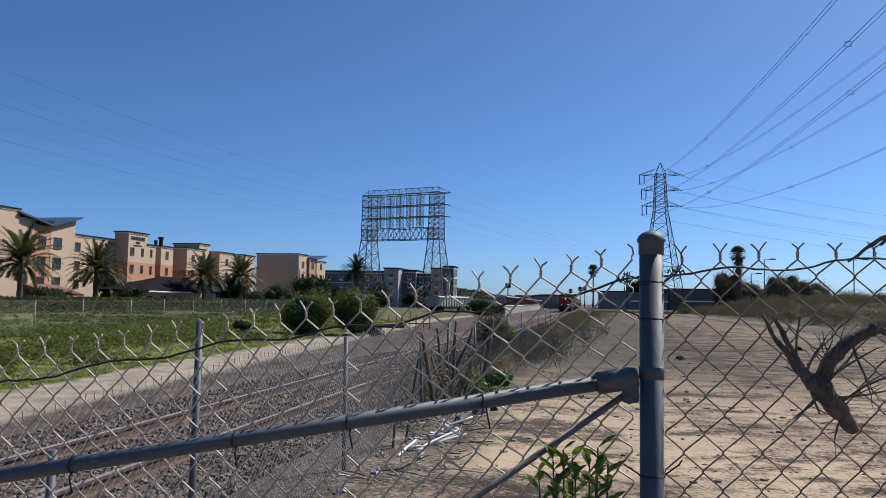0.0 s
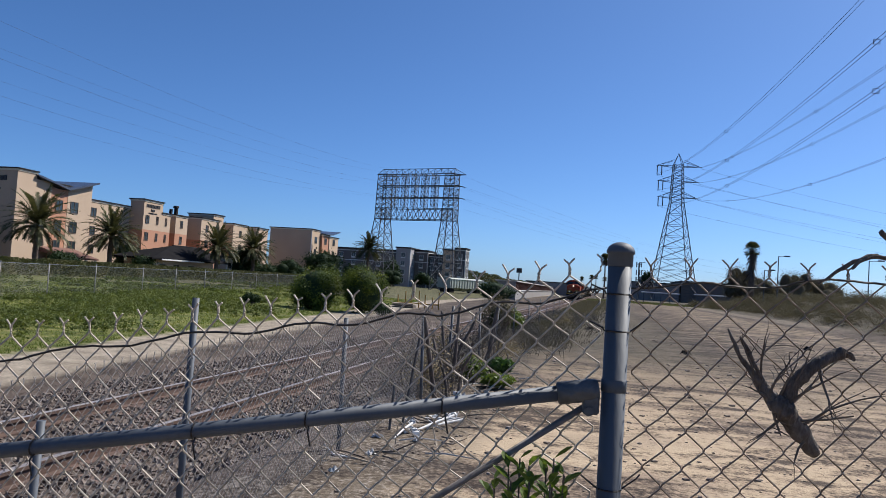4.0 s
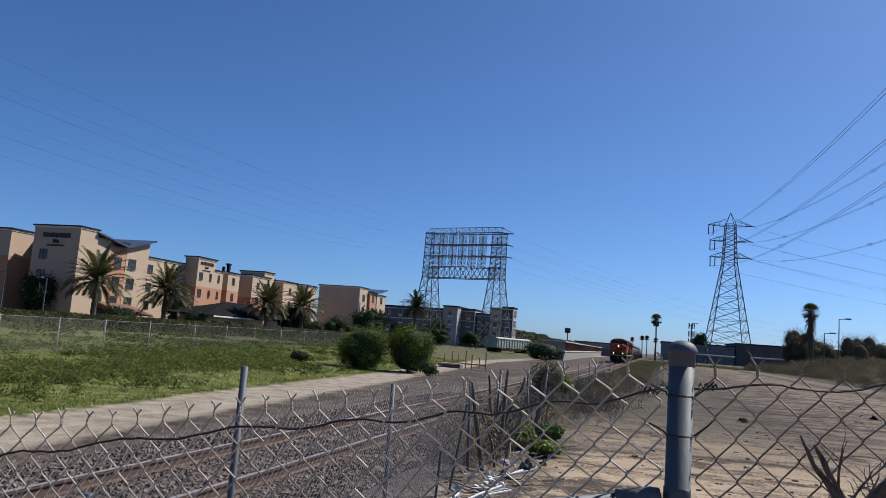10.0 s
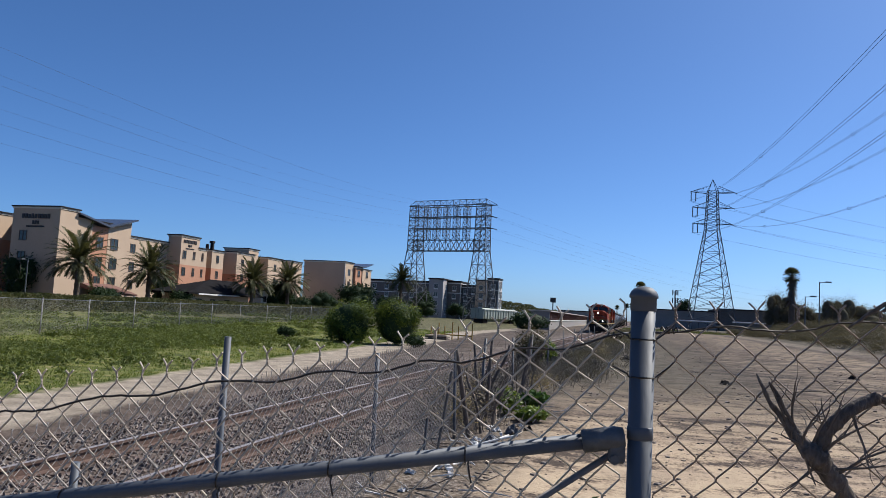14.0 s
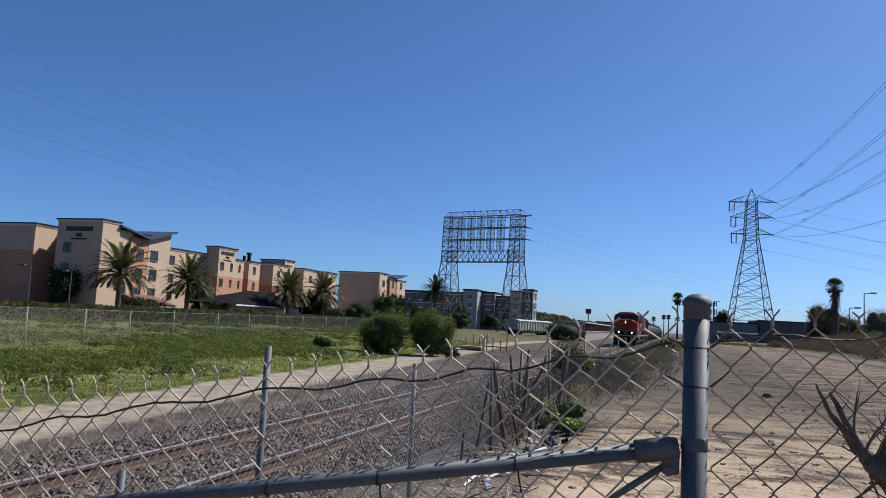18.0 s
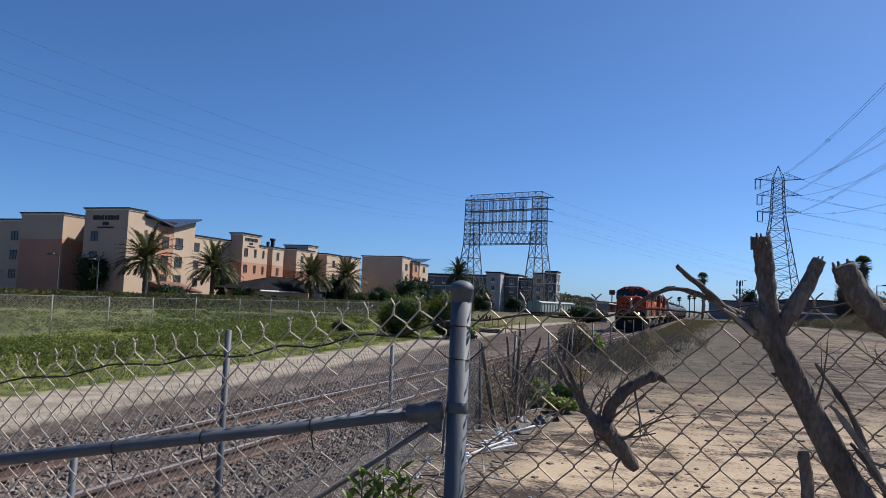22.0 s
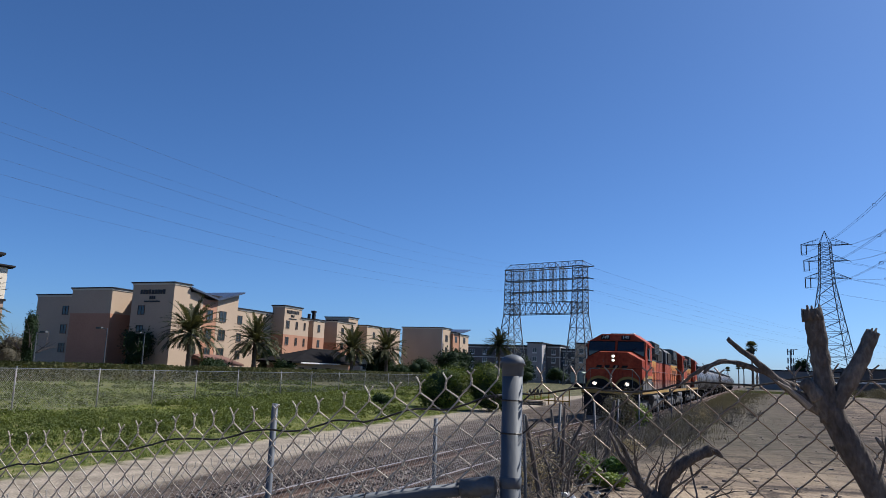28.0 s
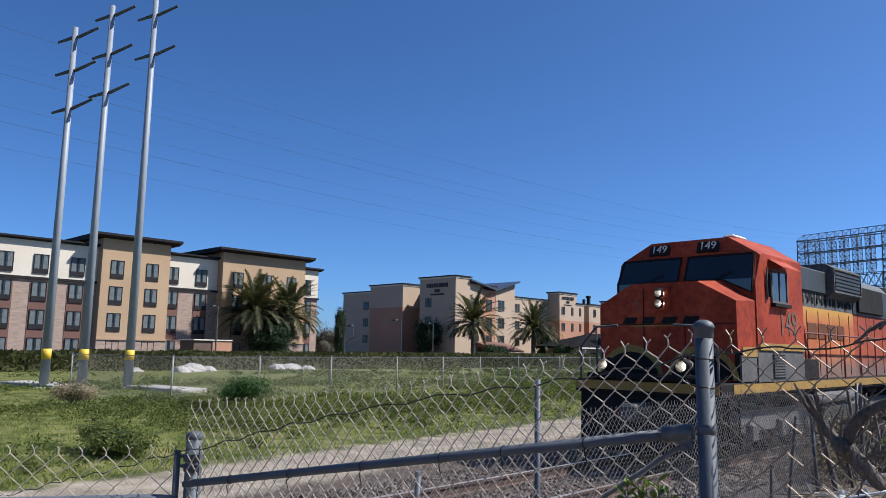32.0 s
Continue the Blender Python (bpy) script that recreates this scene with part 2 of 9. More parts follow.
    (21, (0.503, -0.133, 1.661), (0.288, 1.849, 1.818), 2.7),
    (21.1, (0.508, -0.118, 1.661), (0.289, 1.864, 1.817), 2.6),
    (21.2, (0.512, -0.121, 1.662), (0.287, 1.86, 1.816), 2.6),
    (21.3, (0.514, -0.125, 1.664), (0.28, 1.856, 1.815), 2.5),
    (21.4, (0.515, -0.128, 1.665), (0.27, 1.851, 1.815), 2.5),
    (21.5, (0.52, -0.15, 1.666), (0.262, 1.827, 1.815), 2.5),
    (21.6, (0.514, -0.13, 1.665), (0.244, 1.846, 1.812), 2.5),
    (21.7, (0.513, -0.131, 1.664), (0.227, 1.843, 1.811), 2.5),
    (21.8, (0.511, -0.131, 1.663), (0.209, 1.841, 1.809), 2.4),
    (21.9, (0.507, -0.131, 1.662), (0.188, 1.838, 1.808), 2.4),
    (22, (0.506, -0.159, 1.661), (0.17, 1.807, 1.806), 2.4),
    (22.1, (0.496, -0.132, 1.662), (0.142, 1.831, 1.807), 2.4),
    (22.2, (0.489, -0.133, 1.662), (0.118, 1.827, 1.807), 2.3),
    (22.3, (0.484, -0.134, 1.662), (0.094, 1.822, 1.808), 2.3),
    (22.4, (0.479, -0.135, 1.663), (0.072, 1.818, 1.81), 2.3),
    (22.5, (0.481, -0.169, 1.662), (0.058, 1.78, 1.811), 2.3),
    (22.6, (0.476, -0.139, 1.664), (0.038, 1.807, 1.815), 2.3),
    (22.7, (0.476, -0.142, 1.665), (0.024, 1.8, 1.819), 2.3),
    (22.8, (0.476, -0.147, 1.665), (0.012, 1.792, 1.823), 2.3),
    (22.9, (0.476, -0.155, 1.666), (0.001, 1.781, 1.827), 2.4),
    (23, (0.479, -0.181, 1.665), (-0.005, 1.752, 1.831), 2.4),
    (23.1, (0.476, -0.184, 1.665), (-0.014, 1.748, 1.834), 2.4),
    (23.2, (0.477, -0.203, 1.664), (-0.018, 1.727, 1.836), 2.4),
    (23.3, (0.48, -0.225, 1.662), (-0.019, 1.704, 1.838), 2.5),
    (23.4, (0.484, -0.245, 1.661), (-0.016, 1.683, 1.841), 2.5),
    (23.5, (0.485, -0.21, 1.661), (-0.017, 1.717, 1.846), 2.5),
    (23.6, (0.5, -0.279, 1.66), (-0.001, 1.648, 1.849), 2.5),
    (23.7, (0.51, -0.29, 1.661), (0.01, 1.637, 1.854), 2.6),
    (23.8, (0.519, -0.298, 1.663), (0.021, 1.629, 1.86), 2.6),
    (23.9, (0.526, -0.303, 1.664), (0.031, 1.624, 1.865), 2.6),
    (24, (0.513, -0.195, 1.666), (0.02, 1.732, 1.872), 2.7),
    (24.1, (0.529, -0.302, 1.663), (0.039, 1.626, 1.874), 2.8),
    (24.2, (0.529, -0.296, 1.662), (0.043, 1.632, 1.877), 2.8),
    (24.3, (0.529, -0.286, 1.661), (0.045, 1.642, 1.88), 2.9),
    (24.4, (0.528, -0.274, 1.659), (0.047, 1.654, 1.882), 3.0),
    (24.5, (0.519, -0.202, 1.661), (0.039, 1.726, 1.887), 3.0),
    (24.6, (0.525, -0.244, 1.659), (0.045, 1.684, 1.888), 3.0),
    (24.7, (0.522, -0.229, 1.659), (0.042, 1.699, 1.89), 3.0),
    (24.8, (0.518, -0.215, 1.659), (0.037, 1.712, 1.892), 3.1),
    (24.9, (0.514, -0.206, 1.659), (0.031, 1.721, 1.893), 3.1),
    (25, (0.511, -0.208, 1.659), (0.026, 1.718, 1.895), 3.2),
    (25.1, (0.509, -0.206, 1.659), (0.02, 1.719, 1.897), 3.3),
    (25.2, (0.508, -0.217, 1.659), (0.012, 1.706, 1.899), 3.3),
    (25.3, (0.507, -0.23, 1.659), (0.005, 1.691, 1.901), 3.4),
    (25.4, (0.507, -0.24, 1.66), (0.0, 1.679, 1.904), 3.4),
    (25.5, (0.511, -0.27, 1.659), (0.001, 1.648, 1.906), 3.4),
    (25.6, (0.507, -0.245, 1.66), (-0.002, 1.673, 1.91), 3.4),
    (25.7, (0.507, -0.245, 1.661), (-0.002, 1.673, 1.914), 3.4),
    (25.8, (0.507, -0.245, 1.661), (-0.001, 1.672, 1.917), 3.4),
    (25.9, (0.508, -0.245, 1.662), (0.0, 1.672, 1.921), 3.4),
    (26, (0.508, -0.245, 1.662), (0.001, 1.672, 1.924), 3.4),
    (26.1, (0.508, -0.245, 1.663), (0.002, 1.672, 1.928), 3.4),
    (26.2, (0.509, -0.244, 1.663), (0.004, 1.672, 1.932), 3.4),
    (26.3, (0.509, -0.244, 1.663), (0.005, 1.672, 1.936), 3.3),
    (26.4, (0.51, -0.243, 1.664), (0.007, 1.673, 1.94), 3.3),
    (26.5, (0.51, -0.243, 1.664), (0.01, 1.673, 1.944), 3.3),
    (26.6, (0.51, -0.242, 1.665), (0.012, 1.674, 1.947), 3.2),
    (26.7, (0.511, -0.241, 1.665), (0.015, 1.675, 1.951), 3.2),
    (26.8, (0.511, -0.241, 1.666), (0.018, 1.676, 1.955), 3.1),
    (26.9, (0.512, -0.239, 1.666), (0.021, 1.677, 1.959), 3.0),
    (27, (0.512, -0.238, 1.666), (0.024, 1.679, 1.963), 3.0),
    (27.1, (0.512, -0.237, 1.667), (0.028, 1.68, 1.967), 2.9),
    (27.2, (0.513, -0.235, 1.667), (0.031, 1.682, 1.971), 2.8),
    (27.3, (0.513, -0.233, 1.667), (0.035, 1.684, 1.975), 2.7),
    (27.4, (0.513, -0.231, 1.667), (0.04, 1.687, 1.979), 2.6),
    (27.5, (0.515, -0.244, 1.667), (0.046, 1.674, 1.982), 2.6),
    (27.6, (0.51, -0.224, 1.667), (0.046, 1.695, 1.986), 2.4),
    (27.7, (0.505, -0.216, 1.667), (0.046, 1.704, 1.989), 2.3),
    (27.8, (0.497, -0.207, 1.667), (0.044, 1.714, 1.992), 2.2),
    (27.9, (0.491, -0.2, 1.667), (0.043, 1.721, 1.995), 2.1),
    (28, (0.491, -0.211, 1.666), (0.047, 1.71, 1.997), 2.1),
    (28.1, (0.489, -0.199, 1.665), (0.048, 1.723, 1.999), 1.9),
    (28.2, (0.489, -0.204, 1.663), (0.049, 1.718, 2.0), 1.8),
    (28.3, (0.489, -0.211, 1.661), (0.049, 1.71, 2.0), 1.6),
    (28.4, (0.489, -0.217, 1.659), (0.048, 1.704, 2.0), 1.5),
    (28.5, (0.493, -0.235, 1.657), (0.048, 1.684, 2.001), 1.4),
    (28.6, (0.491, -0.225, 1.655), (0.044, 1.693, 2.002), 1.3),
    (28.7, (0.494, -0.227, 1.654), (0.042, 1.69, 2.004), 1.2),
    (28.8, (0.496, -0.228, 1.653), (0.039, 1.687, 2.006), 1.1),
    (28.9, (0.498, -0.228, 1.653), (0.036, 1.685, 2.008), 1.0),
    (29, (0.502, -0.243, 1.652), (0.032, 1.668, 2.009), 0.9),
    (29.1, (0.498, -0.226, 1.651), (0.022, 1.683, 2.01), 0.7),
    (29.2, (0.497, -0.223, 1.65), (0.012, 1.683, 2.011), 0.6),
    (29.3, (0.495, -0.218, 1.649), (0.001, 1.686, 2.012), 0.4),
    (29.4, (0.493, -0.215, 1.648), (-0.012, 1.686, 2.012), 0.2),
    (29.5, (0.493, -0.223, 1.647), (-0.025, 1.674, 2.013), 0.1),
    (29.6, (0.49, -0.213, 1.646), (-0.041, 1.68, 2.013), -0.0),
    (29.7, (0.489, -0.214, 1.645), (-0.058, 1.674, 2.014), -0.1),
    (29.8, (0.488, -0.215, 1.644), (-0.076, 1.668, 2.013), -0.1),
    (29.9, (0.488, -0.218, 1.642), (-0.095, 1.659, 2.013), -0.2),
    (30, (0.489, -0.231, 1.64), (-0.115, 1.639, 2.011), -0.2),
    (30.1, (0.489, -0.233, 1.637), (-0.136, 1.63, 2.009), -0.2),
    (30.2, (0.492, -0.248, 1.635), (-0.156, 1.607, 2.006), -0.2),
    (30.3, (0.497, -0.27, 1.631), (-0.175, 1.577, 2.002), -0.2),
    (30.4, (0.502, -0.295, 1.628), (-0.194, 1.543, 1.997), -0.2),
    (30.5, (0.51, -0.33, 1.625), (-0.213, 1.498, 1.991), -0.1),
    (30.6, (0.514, -0.353, 1.622), (-0.234, 1.466, 1.985), 0.0),
    (30.7, (0.521, -0.384, 1.62), (-0.254, 1.425, 1.977), 0.1),
    (30.8, (0.53, -0.414, 1.618), (-0.272, 1.384, 1.97), 0.3),
    (30.9, (0.54, -0.441, 1.617), (-0.289, 1.346, 1.963), 0.4),
    (31, (0.556, -0.473, 1.615), (-0.301, 1.302, 1.955), 0.6),
    (31.1, (0.571, -0.484, 1.618), (-0.312, 1.279, 1.952), 0.7),
    (31.2, (0.591, -0.498, 1.624), (-0.32, 1.252, 1.951), 0.9),
    (31.3, (0.613, -0.508, 1.631), (-0.324, 1.23, 1.951), 1.0),
    (31.4, (0.636, -0.514, 1.637), (-0.327, 1.211, 1.95), 1.1),
    (31.5, (0.662, -0.524, 1.639), (-0.327, 1.187, 1.946), 1.1),
    (31.6, (0.684, -0.515, 1.638), (-0.33, 1.183, 1.938), 1.1),
    (31.7, (0.708, -0.511, 1.636), (-0.331, 1.173, 1.929), 1.1),
    (31.8, (0.732, -0.506, 1.632), (-0.331, 1.164, 1.919), 1.1),
    (31.9, (0.756, -0.499, 1.628), (-0.331, 1.156, 1.907), 1.0),
    (32, (0.782, -0.5, 1.622), (-0.329, 1.14, 1.895), 1.0),
]
walk(cam, [(t, look(eye, target, roll)) for t, eye, target, roll in PATH], exposures=((0, 0.50, 5500, 10), (1.5, 0.58, 5500, 10), (3, 0.60, 5500, 10), (7.3, 0.58, 5500, 10), (9, 0.47, 5500, 10), (10, 0.45, 5500, 10), (11, 0.49, 5500, 10), (12.5, 0.59, 5500, 10), (14, 0.60, 5500, 10), (18, 0.54, 5500, 10), (25, 0.60, 5450, 10), (29, 0.54, 5400, 10), (31, 0.60, 5330, 10), (32, 0.70, 5280, 10)))

# ---------- world and sun ----------
AXIS = -9.83                      # the railway runs this far from +y
FR = pose(0, 0, 0, 0, 0, AXIS)    # local frame: x across the railway to its right, y along it, z up
SUN_AZ, SUN_EL = 54.0, 47.0       # degrees from +y towards +x, and above the horizon
world = bpy.data.worlds.new("sky")
scene.world = world
world.use_nodes = True
wn = world.node_tree.nodes
sky = wn.new("ShaderNodeTexSky")
sky.sky_type, sky.sun_disc = "NISHITA", False
sky.sun_elevation, sky.sun_rotation = radians(SUN_EL), radians(SUN_AZ)
sky.altitude, sky.air_density, sky.dust_density, sky.ozone_density = 0.0, 0.66, 0.75, 7.8
clear = wn.new("ShaderNodeMix")   # clean coastal air, slightly greener than the model's
clear.data_type, clear.blend_type = "RGBA", "MULTIPLY"
clear.inputs[0].default_value, clear.inputs[7].default_value = 1.0, (0.96, 1.01, 1.0, 1)
world.node_tree.links.new(sky.outputs[0], clear.inputs[6])
world.node_tree.links.new(clear.outputs[2], wn["Background"].inputs[0])
wn["Background"].inputs[1].default_value = 0.074
sun = new("sun", bpy.data.lights.new("sun", "SUN"))
sun.data.energy, sun.data.angle, sun.data.color = 5.0, radians(0.53), (1.0, 0.85, 0.66)
_e, _a = radians(SUN_EL), radians(SUN_AZ)
sun.matrix_world = look((0, 0, 0), (-math.cos(_e) * math.sin(_a), -math.cos(_e) * math.cos(_a), -math.sin(_e)))


# ---------- materials ----------
def material(name, a, b, rough=0.7, metal=0.0, scale=3.0, fine=40.0, bump=0.15, c=None, spec=0.5, stretch=(1, 1, 1), amount=0.6, coord="Object", per_object=0.0):
    """A surface between the colours a and b at a coarse and a fine scale, with relief."""
    a, b, c = [tuple(0.88 * q for q in k) if k else None for k in (a, b, c)]
    m = bpy.data.materials.new(name)
    m.use_nodes = True
    n, l = m.node_tree.nodes, m.node_tree.links
    p = n["Principled BSDF"]
    tc = n.new("ShaderNodeTexCoord")
    mp = n.new("ShaderNodeMapping")
    mp.inputs["Scale"].default_value = stretch
    l.new(tc.outputs[coord], mp.inputs[0])
    big, small = n.new("ShaderNodeTexNoise"), n.new("ShaderNodeTexNoise")
    big.inputs["Scale"].default_value, big.inputs["Detail"].default_value = scale, 5
    small.inputs["Scale"].default_value, small.inputs["Detail"].default_value = fine, 4
    l.new(mp.outputs[0], big.inputs[0]), l.new(mp.outputs[0], small.inputs[0])
    mixf = n.new("ShaderNodeMath")
    mixf.operation = "MULTIPLY_ADD"
    mixf.inputs[1].default_value, mixf.inputs[2].default_value = 0.45, 0.0
    l.new(small.outputs[0], mixf.inputs[0])
    add = n.new("ShaderNodeMath")
    add.operation = "MULTIPLY_ADD"
    add.inputs[1].default_value = 0.55
    l.new(big.outputs[0], add.inputs[0]), l.new(mixf.outputs[0], add.inputs[2])
    ramp = n.new("ShaderNodeValToRGB")
    lo = 0.5 - 0.28 * amount
    ramp.color_ramp.elements[0].position, ramp.color_ramp.elements[1].position = lo, 1 - lo
    ramp.color_ramp.elements[0].color, ramp.color_ramp.elements[1].color = (*a, 1), (*b, 1)
    if c:
        e = ramp.color_ramp.elements.new(0.5)
        e.color = (*c, 1)
    l.new(add.outputs[0], ramp.inputs[0])
    out = ramp.outputs[0]
    if per_object:
        oi, hsv, mr = n.new("ShaderNodeObjectInfo"), n.new("ShaderNodeHueSaturation"), n.new("ShaderNodeMapRange")
        mr.inputs[3].default_value, mr.inputs[4].default_value = 1 - per_object, 1 + per_object
        l.new(oi.outputs["Random"], mr.inputs[0]), l.new(mr.outputs[0], hsv.inputs["Value"]), l.new(out, hsv.inputs["Color"])
        out = hsv.outputs[0]
    l.new(out, p.inputs["Base Color"])
    rr = n.new("ShaderNodeMapRange")
    rr.inputs[3].default_value, rr.inputs[4].default_value = max(0.03, rough - 0.12), min(1, rough + 0.12)
    l.new(small.outputs[0], rr.inputs[0]), l.new(rr.outputs[0], p.inputs["Roughness"])
    p.inputs["Metallic"].default_value = metal
    p.inputs["Specular IOR Level"].default_value = spec
    if bump:
        bp = n.new("ShaderNodeBump")
        bp.inputs["Strength"].default_value, bp.inputs["Distance"].default_value = bump, 0.02
        l.new(small.outputs[0], bp.inputs["Height"]), l.new(bp.outputs[0], p.inputs["Normal"])
    return m


def glowing(name, colour, strength):
    m = bpy.data.materials.new(name)
    m.use_nodes = True
    p = m.node_tree.nodes["Principled BSDF"]
    p.inputs["Base Color"].default_value = (0.08, 0.08, 0.08, 1)
    p.inputs["Emission Color"].default_value = (*colour, 1)
    p.inputs["Emission Strength"].default_value = strength
    return m


GALV = material("galvanised_steel", (0.13, 0.145, 0.165), (0.23, 0.25, 0.27), 0.5, 0.45, 6, 60, 0.06)
GALV_DULL = material("weathered_galvanised_steel", (0.056, 0.068, 0.086), (0.094, 0.108, 0.130), 0.62, 0.1, 9, 70, 0.05, stretch=(1, 1, 0.3), amount=0.9)
STRAP = material("rust_stained_strap", (0.10, 0.088, 0.078), (0.22, 0.20, 0.185), 0.7, 0.1, 14, 60, 0.1)
SIDE_WIRE = material("dull_fence_wire", (0.19, 0.18, 0.17), (0.38, 0.36, 0.34), 0.6, 0.0, 12, 90, 0.0)
WIRE = material("fence_wire", (0.29, 0.25, 0.19), (0.58, 0.51, 0.41), 0.6, 0.0, 12, 90, 0.0)
WIRE_RUST = material("rusty_fence_wire", (0.12, 0.088, 0.062), (0.36, 0.285, 0.215), 0.5, 0.25, 9, 80, 0.0)
BLACK_WIRE = material("black_wire", (0.010, 0.010, 0.011), (0.03, 0.026, 0.024), 0.5, 0.2, 20, 90, 0.0)
IRON = material("cast_fitting", (0.06, 0.065, 0.075), (0.13, 0.14, 0.15), 0.6, 0.4, 14, 70, 0.2)
BARK = material("dead_bark", (0.045, 0.038, 0.034), (0.17, 0.145, 0.125), 0.9, 0, 7, 45, 0.6, c=(0.115, 0.095, 0.08), stretch=(1, 1, 0.35))
NEAR_BARK = material("weathered_dead_bark", (0.030, 0.026, 0.023), (0.27, 0.24, 0.21), 0.9, 0, 22, 150, 0.4, c=(0.125, 0.107, 0.093), stretch=(1, 1, 0.45), amount=0.9, spec=0.15)
PALE_WOOD = material("bare_wood", (0.25, 0.20, 0.14), (0.46, 0.39, 0.30), 0.85, 0, 8, 60, 0.4)
TORN_WOOD = material("torn_wood", (0.16, 0.14, 0.115), (0.34, 0.30, 0.25), 0.85, 0, 30, 160, 0.3)
DRY_GREY = material("grey_dry_weeds", (0.075, 0.068, 0.058), (0.22, 0.20, 0.17), 0.95, 0, 2, 20, 0.0, spec=0.1)
SCRUB = material("bank_scrub_leaf", (0.075, 0.072, 0.052), (0.19, 0.172, 0.128), 0.9, 0, 0.5, 6, 0.0, spec=0.1)
HEDGE = material("hedge_leaf", (0.050, 0.060, 0.022), (0.21, 0.185, 0.085), 0.8, 0, 0.5, 7, 0.0, c=(0.105, 0.115, 0.045), spec=0.15)
TWIG = material("dry_twig", (0.055, 0.046, 0.038), (0.17, 0.14, 0.115), 0.9, 0, 9, 40, 0.2)
STRAW = material("dry_straw", (0.20, 0.16, 0.10), (0.40, 0.34, 0.22), 0.9, 0, 5, 40, 0)
LEAF = material("leaf", (0.030, 0.070, 0.015), (0.10, 0.17, 0.035), 0.55, 0, 2.0, 25, 0.05, c=(0.055, 0.115, 0.025), spec=0.3)
LEAF_YELLOW = material("bright_leaf", (0.07, 0.13, 0.015), (0.22, 0.28, 0.04), 0.5, 0, 2.5, 25, 0.05)
# leaf of the dark trees and bushes; also colours the shaded cores of lighter bushes
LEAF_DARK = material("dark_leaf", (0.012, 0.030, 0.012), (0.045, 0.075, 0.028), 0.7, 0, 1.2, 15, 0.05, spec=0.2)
PALM_LEAF = material("palm_frond", (0.022, 0.032, 0.014), (0.135, 0.135, 0.062), 0.6, 0, 1.0, 12, 0.0, spec=0.25)
PALM_TRUNK = material("palm_trunk", (0.07, 0.052, 0.04), (0.17, 0.135, 0.10), 0.95, 0, 3, 14, 0.6)
GRASS = material("grass_blades", (0.080, 0.115, 0.025), (0.36, 0.37, 0.105), 0.65, 0, 0.28, 6, 0.0, c=(0.165, 0.21, 0.046), spec=0.2)
WEEDS = material("field_weeds", (0.050, 0.078, 0.019), (0.185, 0.21, 0.060), 0.7, 0, 0.8, 9, 0.0, spec=0.2)
RAIL_STEEL = material("rail_steel", (0.070, 0.042, 0.032), (0.135, 0.086, 0.066), 0.75, 0.25, 5, 40, 0.2, stretch=(1, 0.2, 1))
RAIL_TOP = material("worn_rail_head", (0.30, 0.25, 0.21), (0.50, 0.45, 0.40), 0.4, 0.5, 4, 30, 0.03, stretch=(1, 0.1, 1))
TIE = material("creosoted_wood", (0.045, 0.028, 0.022), (0.155, 0.10, 0.075), 0.9, 0, 3, 30, 0.5, stretch=(0.3, 1, 1), per_object=0.3)
STONE = material("ballast_stone", (0.072, 0.055, 0.046), (0.30, 0.265, 0.23), 0.95, 0, 1.6, 14, 0.3, c=(0.145, 0.117, 0.099), spec=0.2)
TAN = material("tan_stucco", (0.40, 0.275, 0.16), (0.48, 0.34, 0.205), 0.9, 0, 0.25, 6, 0.08)
CREAM = material("cream_stucco", (0.64, 0.57, 0.46), (0.75, 0.68, 0.56), 0.9, 0, 0.25, 6, 0.08)
BEIGE = material("beige_stucco", (0.45, 0.34, 0.24), (0.53, 0.405, 0.288), 0.9, 0, 0.2, 5, 0.08)
TERRA = material("terracotta_stucco", (0.40, 0.20, 0.117), (0.49, 0.262, 0.162), 0.9, 0, 0.2, 5, 0.08)
STONEWALL = material("ledgestone_facing", (0.26, 0.185, 0.14), (0.45, 0.345, 0.275), 0.9, 0, 1.2, 9, 0.6, stretch=(1, 1, 4))
RUSSET = material("russet_panel", (0.13, 0.066, 0.05), (0.18, 0.092, 0.07), 0.85, 0, 0.4, 6, 0.05)
DARK_TRIM = material("dark_cornice", (0.012, 0.011, 0.014), (0.028, 0.026, 0.028), 0.75, 0, 1, 10, 0.05, spec=0.2)
BROWN_TRIM = material("brown_cornice", (0.10, 0.065, 0.045), (0.16, 0.11, 0.08), 0.8, 0, 1, 10, 0.05)
GREY_WALL = material("grey_stucco", (0.20, 0.19, 0.185), (0.30, 0.285, 0.27), 0.9, 0, 0.3, 5, 0.05)
BROWN_CLAD = material("weathered_brown_cladding", (0.10, 0.085, 0.075), (0.17, 0.15, 0.135), 0.9, 0, 0.3, 5, 0.05)
LILAC_WALL = material("pale_grey_stucco", (0.33, 0.31, 0.31), (0.42, 0.395, 0.39), 0.9, 0, 0.3, 5, 0.05)
UMBER_WALL = material("umber_stucco", (0.12, 0.105, 0.098), (0.18, 0.16, 0.148), 0.9, 0, 0.3, 5, 0.05)
HOPPER_PALE = material("pale_green_car_paint", (0.26, 0.29, 0.25), (0.38, 0.42, 0.36), 0.7, 0, 0.5, 6, 0.05)
DARK_WALL = material("dark_grey_cladding", (0.065, 0.065, 0.07), (0.12, 0.118, 0.118), 0.85, 0, 0.3, 5, 0.05)
SLATE = material("slate_roof", (0.004, 0.004, 0.005), (0.012, 0.011, 0.012), 0.95, 0, 0.6, 8, 0.2, spec=0.1)
METAL_ROOF = material("solar_roof", (0.05, 0.06, 0.09), (0.10, 0.11, 0.14), 0.3, 0.3, 1, 12, 0.02)
